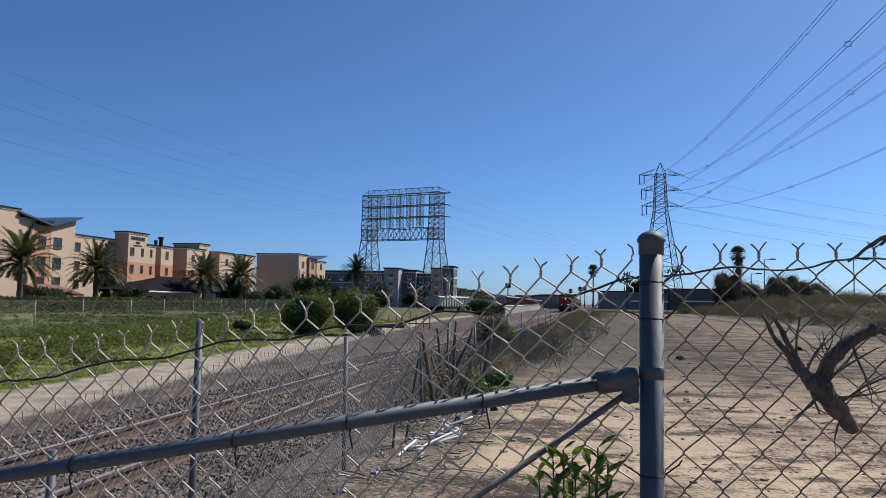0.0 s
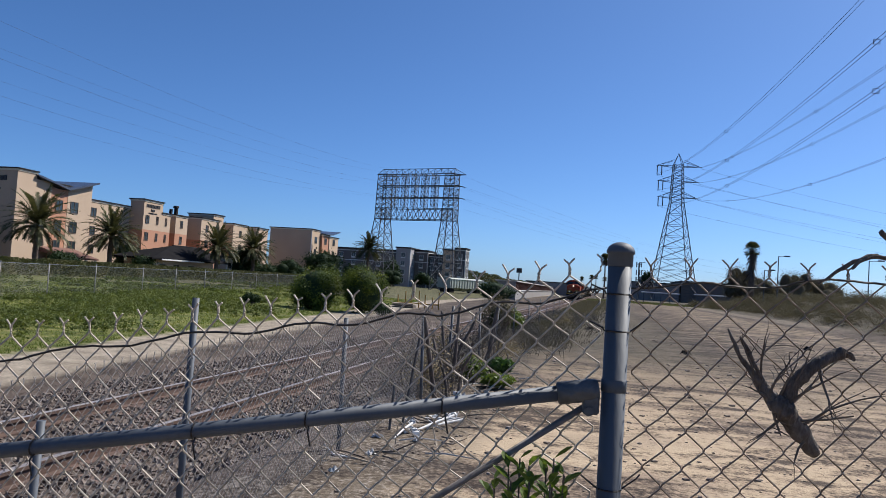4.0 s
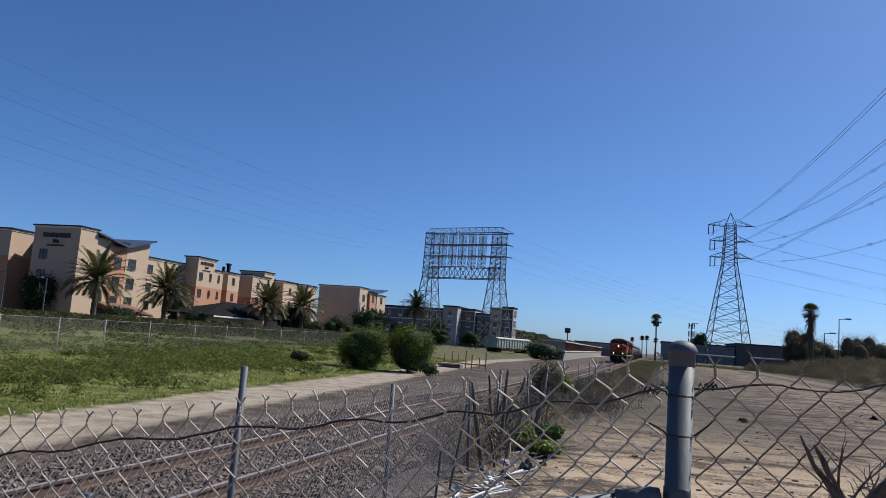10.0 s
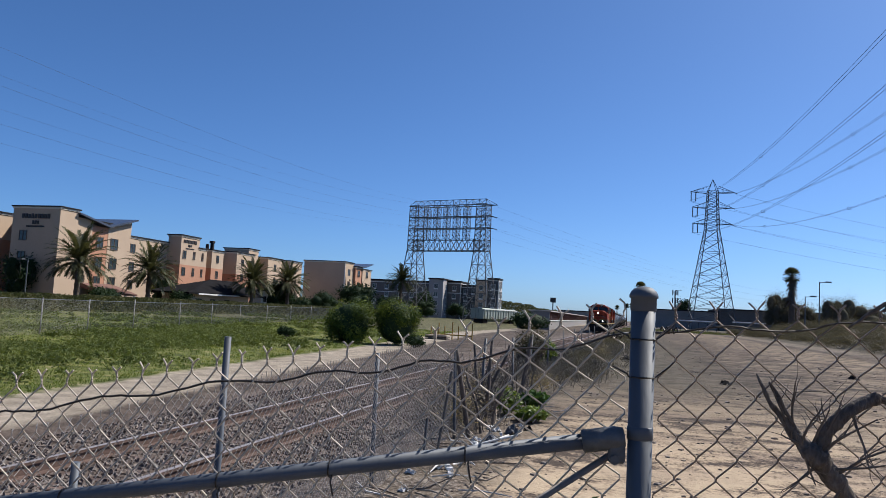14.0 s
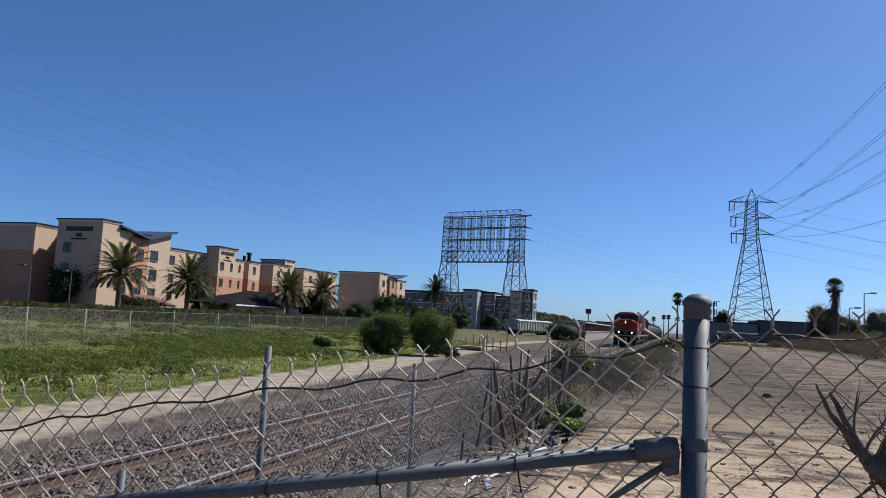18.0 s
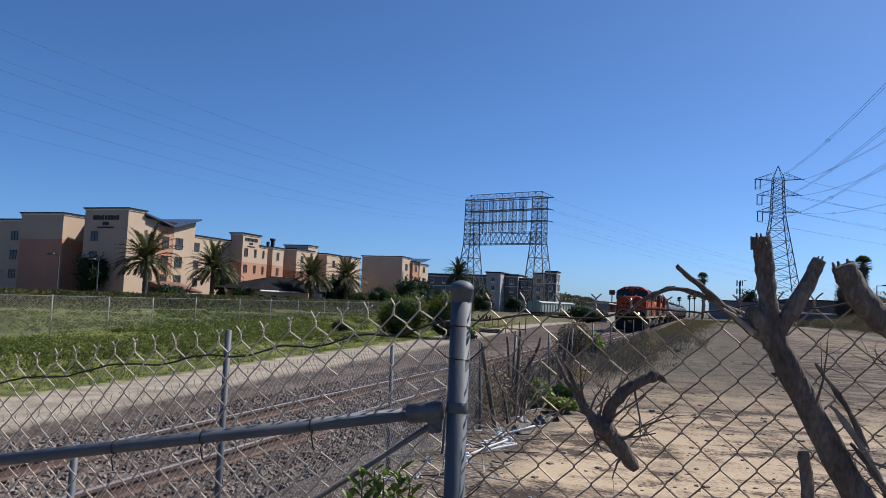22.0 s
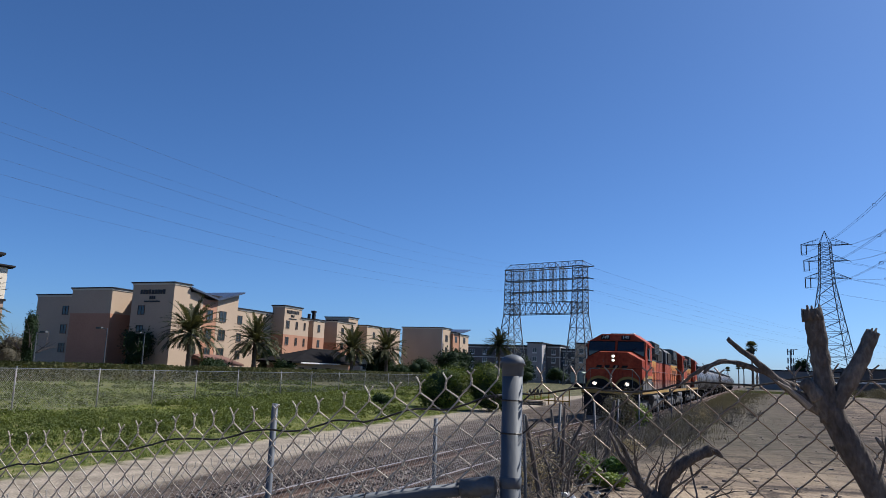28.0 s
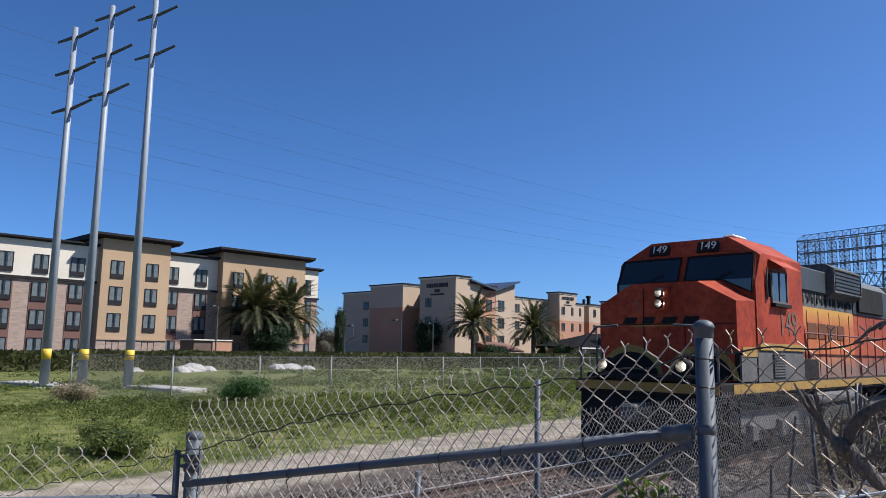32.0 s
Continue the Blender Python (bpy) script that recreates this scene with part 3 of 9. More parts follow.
WHITE = material("white_paint", (0.62, 0.61, 0.58), (0.78, 0.77, 0.74), 0.6, 0, 1.2, 12, 0.05)
CONCRETE = material("concrete", (0.33, 0.31, 0.28), (0.50, 0.47, 0.43), 0.9, 0, 1.5, 20, 0.15)
GLASS = material("dark_window_glass", (0.014, 0.021, 0.025), (0.048, 0.062, 0.068), 0.14, 0, 0.8, 3, 0.0, spec=0.4)
CURTAIN = material("window_curtain", (0.075, 0.092, 0.098), (0.19, 0.215, 0.22), 0.9, 0, 2, 10, 0.0)
LATTICE = material("lattice_steel", (0.055, 0.058, 0.065), (0.12, 0.125, 0.13), 0.6, 0.4, 0.5, 6, 0.0)
POLE_STEEL = material("steel_pole", (0.21, 0.235, 0.275), (0.33, 0.36, 0.405), 0.5, 0.0, 0.4, 8, 0.03, stretch=(1, 1, 0.2))
YELLOW = material("yellow_paint", (0.65, 0.42, 0.02), (0.78, 0.55, 0.04), 0.5, 0, 3, 20, 0.03)
ORANGE = material("faded_orange_paint", (0.19, 0.030, 0.015), (0.47, 0.100, 0.044), 0.6, 0, 0.9, 9, 0.05, c=(0.34, 0.055, 0.023), spec=0.12)
RAIL_RED = material("dull_red_handrail", (0.13, 0.026, 0.016), (0.24, 0.055, 0.032), 0.6, 0, 3, 20, 0.03)
HOOD_GREY = material("dusty_grey_hood", (0.05, 0.056, 0.055), (0.19, 0.195, 0.188), 0.75, 0, 1.1, 9, 0.05, c=(0.11, 0.117, 0.113), spec=0.2)
LOCO_DARK = material("dark_green_paint", (0.012, 0.015, 0.015), (0.045, 0.050, 0.048), 0.55, 0, 1.2, 10, 0.05)
LOCO_YELLOW = material("loco_yellow_paint", (0.24, 0.135, 0.02), (0.42, 0.26, 0.045), 0.6, 0, 1.5, 12, 0.05)
LOCO_GREY = material("dusty_grey_steel", (0.055, 0.052, 0.05), (0.14, 0.133, 0.123), 0.8, 0.0, 1.5, 12, 0.1)
BLACK_STEEL = material("sooty_black_steel", (0.008, 0.008, 0.008), (0.028, 0.025, 0.023), 0.85, 0.0, 2, 12, 0.1, spec=0.15)
TANK_GREY = material("tank_grey_paint", (0.04, 0.037, 0.036), (0.10, 0.094, 0.09), 0.42, 0.0, 0.4, 6, 0.03)
WINDSHIELD = material("windshield_glass", (0.006, 0.008, 0.010), (0.014, 0.017, 0.02), 0.06, 0, 2, 5, 0.0, spec=0.8)
HEADLIGHT = glowing("lit_headlight", (1.0, 0.82, 0.60), 9.0)
PLASTIC = material("white_plastic_litter", (0.30, 0.30, 0.30), (0.66, 0.66, 0.65), 0.6, 0, 9, 40, 0.2)
SIGN_DARK = material("dark_sign_letters", (0.02, 0.018, 0.018), (0.04, 0.035, 0.035), 0.6, 0, 3, 10, 0)
PALE_SIGN = material("white_numerals", (0.62, 0.6, 0.55), (0.74, 0.72, 0.68), 0.6, 0, 6, 30, 0)
RAILCAR_BROWN = material("oxide_brown_paint", (0.055, 0.024, 0.020), (0.10, 0.045, 0.036), 0.8, 0, 0.4, 6, 0.05)
LAMP_CUP = material("dull_reflector", (0.20, 0.185, 0.16), (0.34, 0.31, 0.27), 0.5, 0.3, 4, 20, 0)
RUST_LETTER = material("faded_brown_lettering", (0.10, 0.045, 0.025), (0.19, 0.085, 0.045), 0.8, 0, 2, 12, 0, spec=0.1)


def banded(m, bands):
    """Paint m worn to other colours by height: each band is (height of none, height of full, colour, share)."""
    n, l = m.node_tree.nodes, m.node_tree.links
    p = n["Principled BSDF"]
    tc, sep, noise = n.new("ShaderNodeTexCoord"), n.new("ShaderNodeSeparateXYZ"), n.new("ShaderNodeTexNoise")
    noise.inputs["Scale"].default_value, noise.inputs["Detail"].default_value = 2.5, 5
    l.new(tc.outputs["Object"], sep.inputs[0]), l.new(tc.outputs["Object"], noise.inputs[0])
    uneven = n.new("ShaderNodeMath")
    uneven.operation, uneven.inputs[1].default_value = "MULTIPLY_ADD", 0.24
    l.new(noise.outputs[0], uneven.inputs[0]), l.new(sep.outputs[2], uneven.inputs[2])
    out = p.inputs["Base Color"].links[0].from_socket
    for none, full, colour, share in bands:
        mr, x = n.new("ShaderNodeMapRange"), n.new("ShaderNodeMix")
        x.data_type = "RGBA"
        mr.inputs[1].default_value, mr.inputs[2].default_value, mr.inputs[4].default_value = none + 0.12, full + 0.12, share
        x.inputs[7].default_value = (*colour, 1)
        l.new(uneven.outputs[0], mr.inputs[0]), l.new(mr.outputs[0], x.inputs[0]), l.new(out, x.inputs[6])
        out = x.outputs[2]
    l.new(out, p.inputs["Base Color"])
    return m


HOOD_FADE = banded(material("yellow_faded_orange_paint", (0.36, 0.095, 0.03), (0.58, 0.22, 0.09), 0.7, 0, 0.9, 8, 0.05, c=(0.47, 0.145, 0.05), spec=0.2), ((2.60, 2.94, (0.50, 0.30, 0.055), 0.85), (1.95, 1.60, (0.16, 0.13, 0.11), 0.8)))
HOOD_RED = banded(material("red_orange_paint", (0.24, 0.045, 0.02), (0.42, 0.10, 0.045), 0.7, 0, 0.9, 8, 0.05, c=(0.33, 0.068, 0.03), spec=0.2), ((1.95, 1.60, (0.15, 0.12, 0.10), 0.8),))


def let_light_through(m, share, tint):
    """Leaves glow where the sun stands behind them."""
    n, l = m.node_tree.nodes, m.node_tree.links
    p, out = n["Principled BSDF"], n["Material Output"]
    t, mx, hs = n.new("ShaderNodeBsdfTranslucent"), n.new("ShaderNodeMixShader"), n.new("ShaderNodeMix")
    hs.data_type, hs.blend_type = "RGBA", "MULTIPLY"
    hs.inputs[0].default_value = 1.0
    hs.inputs[7].default_value = (*tint, 1)
    l.new(p.inputs["Base Color"].links[0].from_socket, hs.inputs[6])
    l.new(hs.outputs[2], t.inputs[0])
    mx.inputs[0].default_value = share
    l.new(p.outputs[0], mx.inputs[1]), l.new(t.outputs[0], mx.inputs[2]), l.new(mx.outputs[0], out.inputs[0])


for _m in (LEAF, LEAF_YELLOW, GRASS, WEEDS):
    let_light_through(_m, 0.4, (1.0, 1.0, 0.55))
for _m in (PALM_LEAF, LEAF_DARK, STRAW, SCRUB, HEDGE):
    let_light_through(_m, 0.3, (1.0, 0.95, 0.6))


# ---------- mesh building ----------
class Shape:
    """Gathers vertices and faces for one mesh."""

    def __init__(self):
        self.v, self.f = [], []

    def add(self, verts, faces):
        k = len(self.v)
        self.v.extend(tuple(p) for p in verts)
        self.f.extend(tuple(i + k for i in q) for q in faces)
        return self

    def box(self, x0, x1, y0, y1, z0, z1, bevel=0.0, m=None):
        if bevel <= 0:
            v = [(x, y, z) for z in (z0, z1) for y in (y0, y1) for x in (x0, x1)]
            f = [(0, 2, 3, 1), (4, 5, 7, 6), (0, 1, 5, 4), (2, 6, 7, 3), (0, 4, 6, 2), (1, 3, 7, 5)]
        else:
            b = min(bevel, (x1 - x0) * 0.45, (y1 - y0) * 0.45, (z1 - z0) * 0.45)
            bm = bmesh.new()
            bmesh.ops.create_cube(bm, size=1)
            for q in bm.verts:
                q.co = ((x0 + x1) / 2 + q.co.x * (x1 - x0), (y0 + y1) / 2 + q.co.y * (y1 - y0), (z0 + z1) / 2 + q.co.z * (z1 - z0))
            bmesh.ops.bevel(bm, geom=bm.edges[:], offset=b, segments=1, affect="EDGES")
            v = [tuple(q.co) for q in bm.verts]
            bm.verts.index_update()
            f = [[q.index for q in g.verts] for g in bm.faces]
            bm.free()
        if m is not None:
            v = [tuple(m @ Vector(p)) for p in v]
        return self.add(v, f)

    def tube(self, points, radii, sides=6, caps=True):
        """A round bar along points."""
        pts = [Vector(p) for p in points]
        if not hasattr(radii, "__len__"):
            radii = [radii] * len(pts)
        rings, up = [], None
        for i, p in enumerate(pts):
            d = (pts[min(i + 1, len(pts) - 1)] - pts[max(i - 1, 0)]).normalized()
            if up is None:
                up = d.orthogonal().normalized()
            else:
                up = (up - d * up.dot(d))
                up = up.normalized() if up.length > 1e-6 else d.orthogonal().normalized()
            side = d.cross(up)
            rings.append([p + radii[i] * (math.cos(2 * math.pi * k / sides) * up + math.sin(2 * math.pi * k / sides) * side) for k in range(sides)])
        v = [q for r in rings for q in r]
        f = []
        for i in range(len(pts) - 1):
            for k in range(sides):
                a, b = i * sides + k, i * sides + (k + 1) % sides
                f.append((a, b, b + sides, a + sides))
        if caps:
            f.append(tuple(reversed(range(sides))))
            f.append(tuple(range((len(pts) - 1) * sides, len(pts) * sides)))
        return self.add(v, f)

    def bar(self, p, q, r=0.05, sides=4):
        return self.tube([p, q], r, sides)

    def prism(self, outline, y0, y1):
        """An outline in x and z drawn out along y."""
        n = len(outline)
        v = [(x, y0, z) for x, z in outline] + [(x, y1, z) for x, z in outline]
        f = [(i, (i + 1) % n, n + (i + 1) % n, n + i) for i in range(n)]
        f += [tuple(reversed(range(n))), tuple(range(n, 2 * n))]
        return self.add(v, f)

    def loft(self, rings):
        """Skins over rings of equally many points, closed at both ends."""
        n = len(rings[0])
        v = [p for r in rings for p in r]
        f = [(i * n + k, i * n + (k + 1) % n, (i + 1) * n + (k + 1) % n, (i + 1) * n + k) for i in range(len(rings) - 1) for k in range(n)]
        f += [tuple(reversed(range(n))), tuple(range((len(rings) - 1) * n, len(rings) * n))]
        return self.add(v, f)

    def turned(self, profile, sides=16, m=None):
        """A profile of radius and height turned round z."""
        v = [(r * math.cos(2 * math.pi * k / sides), r * math.sin(2 * math.pi * k / sides), z) for r, z in profile for k in range(sides)]
        if m is not None:
            v = [tuple(m @ Vector(p)) for p in v]
        f = [(i * sides + k, i * sides + (k + 1) % sides, (i + 1) * sides + (k + 1) % sides, (i + 1) * sides + k) for i in range(len(profile) - 1) for k in range(sides)]
        f += [tuple(reversed(range(sides))), tuple(range((len(profile) - 1) * sides, len(profile) * sides))]
        return self.add(v, f)

    def mesh(self, name, mat, smooth=False):
        me = bpy.data.meshes.new(name)
        me.from_pydata(self.v, [], self.f)
        me.materials.append(mat)
        if smooth:
            me.polygons.foreach_set("use_smooth", [len(q) < 5 for q in self.f])
        me.update()
        return me


def part(name, shape, mat, parent=None, label="", smooth=False, m=None):
    ob = new(name, shape.mesh(name, mat, smooth))
    if parent is not None:
        ob.parent = parent
    if m is not None:
        ob.matrix_basis = m
    return tagged(ob, label) if label else ob


def thing(name, m, label, category, group="", kind=""):
    ob = new(name)
    ob.empty_display_size = 0.2
    ob.matrix_basis = m
    return tagged(ob, label, category, group, kind)


def at(n, s, z=0.0, turn=0.0):
    """A place in the railway's frame: n across it to the right, s along it."""
    return FR @ pose(n, s, z, 0, 0, turn)


RND = random.Random(7)


# ---------- ground ----------
def smooth(a, b, x):
    t = min(1, max(0, (x - a) / (b - a)))
    return t * t * (3 - 2 * t)


def bank_edge(s):
    return 17.3 + 1.7 * smooth(72, 105, s) - 2.4 * smooth(110, 160, s)


def ground_z(n, s):
    z = -0.5 * (1 - smooth(-4.0, -2.7, n))
    z += 0.07 * smooth(-8.2, -7.6, n) * (1 - smooth(-3.9, -3.4, n))
    z += 0.10 * (1 - smooth(-14.5, -12.0, n + 0.1 * min(s, 80))) * smooth(0, 1, 1)
    z += 2.2 * smooth(0, 9, n - bank_edge(s)) * smooth(18, 45, s) * (1 - smooth(125, 160, s))
    k = noise.noise(Vector((n * 0.13, s * 0.09, 2.0))) + 0.4 * noise.noise(Vector((n * 0.7, s * 0.5, 5.0)))
    return z + 0.04 * k * (0.25 if -8.5 < n < -3.2 else 1.0)


def zone_mask(nodes, links, value, lo, hi):
    r = nodes.new("ShaderNodeMapRange")
    r.interpolation_type = "SMOOTHSTEP"
    r.inputs[1].default_value, r.inputs[2].default_value = lo, hi
    links.new(value, r.inputs[0])
    return r.outputs[0]


def ground_material():
    m = bpy.data.materials.new("ground")
    m.use_nodes = True
    n, l = m.node_tree.nodes, m.node_tree.links
    p = n["Principled BSDF"]
    p.inputs["Roughness"].default_value, p.inputs["Specular IOR Level"].default_value = 0.95, 0.15
    tc, sep = n.new("ShaderNodeTexCoord"), n.new("ShaderNodeSeparateXYZ")
    l.new(tc.outputs["Object"], sep.inputs[0])

    def tex(scale, detail, stretch=(1, 1, 1)):
        mp, t = n.new("ShaderNodeMapping"), n.new("ShaderNodeTexNoise")
        mp.inputs["Scale"].default_value = stretch
        t.inputs["Scale"].default_value, t.inputs["Detail"].default_value, t.inputs["Roughness"].default_value = scale, detail, 0.6
        l.new(tc.outputs["Object"], mp.inputs[0]), l.new(mp.outputs[0], t.inputs[0])
        return t.outputs[0]

    def ramp(value, *stops):
        r = n.new("ShaderNodeValToRGB")
        e = r.color_ramp.elements
        while len(e) < len(stops):
            e.new(0.5)
        for q, (at_, c) in zip(e, stops):
            q.position, q.color = at_, (*[0.81 * v for v in c], 1)
        l.new(value, r.inputs[0])
        return r.outputs[0]

    def mix(f, a, b):
        x = n.new("ShaderNodeMix")
        x.data_type = "RGBA"
        l.new(f, x.inputs[0]), l.new(a, x.inputs[6]), l.new(b, x.inputs[7])
        return x.outputs[2]

    def math_(op, a, b=None, c=None):
        x = n.new("ShaderNodeMath")
        x.operation = op
        for i, q in enumerate((a, b, c)):
            if q is not None:
                if isinstance(q, (int, float)):
                    x.inputs[i].default_value = q
                else:
                    l.new(q, x.inputs[i])
        return x.outputs[0]

    coarse, mid, grain = tex(0.35, 5), tex(1.6, 6), tex(22, 6)
    streak = math_("MULTIPLY_ADD", tex(3.4, 6, (0.6, 1.0, 1)), 0.45, math_("MULTIPLY", tex(0.9, 6, (0.5, 1.0, 1)), 0.55))
    streak = math_("MULTIPLY_ADD", streak, 1.7, -0.35)
    patch = tex(0.28, 4, (0.45, 1.0, 1))
    wobble = math_("MULTIPLY_ADD", mid, 1.3, -0.65)
    across = math_("ADD", sep.outputs[0], wobble)
    slant = math_("MULTIPLY_ADD", math_("MINIMUM", sep.outputs[1], 80.0), 0.1, across)
    dirt = ramp(math_("MULTIPLY_ADD", grain, 0.35, math_("MULTIPLY", streak, 0.65)), (0.415, (0.080, 0.061, 0.047)), (0.45, (0.20, 0.152, 0.108)), (0.48, (0.34, 0.262, 0.178)), (0.54, (0.50, 0.395, 0.268)))
    stained = ramp(math_("MULTIPLY_ADD", grain, 0.4, math_("MULTIPLY", streak, 0.6)), (0.42, (0.048, 0.037, 0.031)), (0.485, (0.13, 0.097, 0.073)), (0.56, (0.33, 0.255, 0.185)))
    dirt = mix(math_("MULTIPLY", zone_mask(n, l, patch, 0.49, 0.57), 0.85), dirt, stained)
    ballast = ramp(math_("MULTIPLY_ADD", grain, 0.7, math_("MULTIPLY", coarse, 0.3)), (0.38, (0.042, 0.026, 0.020)), (0.5, (0.125, 0.099, 0.083)), (0.62, (0.27, 0.232, 0.20)))
    road = ramp(math_("MULTIPLY_ADD", grain, 0.5, math_("MULTIPLY", mid, 0.5)), (0.38, (0.19, 0.16, 0.122)), (0.50, (0.325, 0.278, 0.216)), (0.60, (0.44, 0.38, 0.30)))
    turf = ramp(math_("MULTIPLY_ADD", grain, 0.45, math_("MULTIPLY", mid, 0.55)), (0.40, (0.036, 0.046, 0.013)), (0.48, (0.105, 0.125, 0.030)), (0.54, (0.18, 0.185, 0.052)), (0.61, (0.26, 0.235, 0.115)))
    paved = ramp(math_("MULTIPLY_ADD", grain, 0.5, math_("MULTIPLY", coarse, 0.5)), (0.36, (0.05, 0.05, 0.05)), (0.64, (0.12, 0.115, 0.11)))
    colour = mix(zone_mask(n, l, slant, -70, -58), paved, turf)
    gravel = ramp(math_("MULTIPLY_ADD", grain, 0.4, math_("MULTIPLY", streak, 0.6)), (0.42, (0.024, 0.019, 0.015)), (0.49, (0.057, 0.044, 0.035)), (0.58, (0.145, 0.114, 0.088)))
    dry = ramp(math_("MULTIPLY_ADD", grain, 0.4, math_("MULTIPLY", mid, 0.6)), (0.42, (0.050, 0.046, 0.026)), (0.5, (0.100, 0.092, 0.052)), (0.60, (0.185, 0.16, 0.105)))
    colour = mix(math_("MULTIPLY", zone_mask(n, l, sep.outputs[1], 55.0, 80.0), 0.75), colour, dry)
    colour = mix(zone_mask(n, l, slant, -11.2, -10.5), colour, road)
    colour = mix(zone_mask(n, l, slant, -8.6, -8.1), colour, mix(math_("MULTIPLY", zone_mask(n, l, across, -8.2, -9.2), 0.75), ballast, gravel))
    colour = mix(zone_mask(n, l, across, -2.55, -1.95), colour, dirt)
    band = math_("MULTIPLY", math_("MULTIPLY", zone_mask(n, l, across, -3.0, -2.3), zone_mask(n, l, across, -0.9, -1.7)), zone_mask(n, l, sep.outputs[1], 2.0, 3.5))
    trash = ramp(math_("MULTIPLY_ADD", grain, 0.7, math_("MULTIPLY", mid, 0.3)), (0.42, (0.035, 0.028, 0.024)), (0.52, (0.105, 0.088, 0.072)), (0.64, (0.33, 0.30, 0.27)))
    colour = mix(math_("MULTIPLY", band, 0.8), colour, trash)
    farther = math_("MULTIPLY", zone_mask(n, l, across, -3.0, -2.0), zone_mask(n, l, math_("MULTIPLY_ADD", streak, 14.0, sep.outputs[1]), 15.0, 30.0))
    farther = math_("MULTIPLY", farther, math_("MULTIPLY_ADD", zone_mask(n, l, mid, 0.40, 0.56), 0.25, 0.75))
    colour = mix(math_("MULTIPLY", farther, math_("MULTIPLY_ADD", zone_mask(n, l, across, 10.0, 4.0), 0.24, 0.72)), colour, gravel)
    colour = mix(math_("MULTIPLY", zone_mask(n, l, across, 12.5, 14.0), zone_mask(n, l, sep.outputs[1], 18, 40)), colour, gravel)
    brush = ramp(math_("MULTIPLY_ADD", grain, 0.4, math_("MULTIPLY", mid, 0.6)), (0.42, (0.042, 0.039, 0.028)), (0.5, (0.083, 0.074, 0.053)), (0.58, (0.155, 0.132, 0.097)))
    by_track = math_("MULTIPLY", zone_mask(n, l, math_("MULTIPLY_ADD", patch, 5.0, across), 7.5, 3.0), zone_mask(n, l, math_("MULTIPLY_ADD", mid, 8.0, sep.outputs[1]), 14.0, 30.0))
    far_end = zone_mask(n, l, math_("MULTIPLY_ADD", patch, 40.0, sep.outputs[1]), 160.0, 190.0)
    on_bank = math_("MULTIPLY", zone_mask(n, l, across, 17.2, 18.6), zone_mask(n, l, sep.outputs[1], 30.0, 44.0))
    track_path = math_("MULTIPLY", math_("MULTIPLY", zone_mask(n, l, across, 14.2, 15.4), zone_mask(n, l, across, 18.2, 17.2)), zone_mask(n, l, sep.outputs[1], 45.0, 70.0))
    colour = mix(math_("MULTIPLY", track_path, 0.35), colour, road)
    wild = math_("MULTIPLY", zone_mask(n, l, across, -3.2, -2.4), math_("MAXIMUM", math_("MAXIMUM", by_track, far_end), on_bank))
    colour = mix(math_("MULTIPLY", wild, 0.85), colour, brush)
    l.new(colour, p.inputs["Base Color"])
    bp = n.new("ShaderNodeBump")
    bp.inputs["Strength"].default_value, bp.inputs["Distance"].default_value = 0.7, 0.04
    l.new(math_("MULTIPLY_ADD", mid, 1.2, grain), bp.inputs["Height"]), l.new(bp.outputs[0], p.inputs["Normal"])
    return m


def spread(dense_lo, dense_hi, step, far_lo, far_hi):
    mid = [dense_lo + step * i for i in range(int((dense_hi - dense_lo) / step) + 1)]
    up, d = [], step
    x = mid[-1]
    while x < far_hi:
        d *= 1.25
        x = min(far_hi, x + d)
        up.append(x)
    down, d, x = [], step, mid[0]
    while x > far_lo:
        d *= 1.25
        x = max(far_lo, x - d)
        down.append(x)
    return down[::-1] + mid + up


def build_ground():
    ns, ss = spread(-17, 9, 0.3, -3800, 3800), spread(0, 50, 0.5, -1500, 4600)
    sh = Shape()
    v = [(a, b, ground_z(a, b)) for b in ss for a in ns]
    w = len(ns)
    sh.add(v, [(j * w + i, j * w + i + 1, (j + 1) * w + i + 1, (j + 1) * w + i) for j in range(len(ss) - 1) for i in range(w - 1)])
    ob = part("ground", sh, ground_material(), smooth=True, m=FR)
    tagged(ob, "bare dirt lot, ballast, gravel road and green field", "ground", kind="structure")


build_ground()

# ---------- railway track ----------
RAIL_Z, TRACK_N = -0.25, -5.69


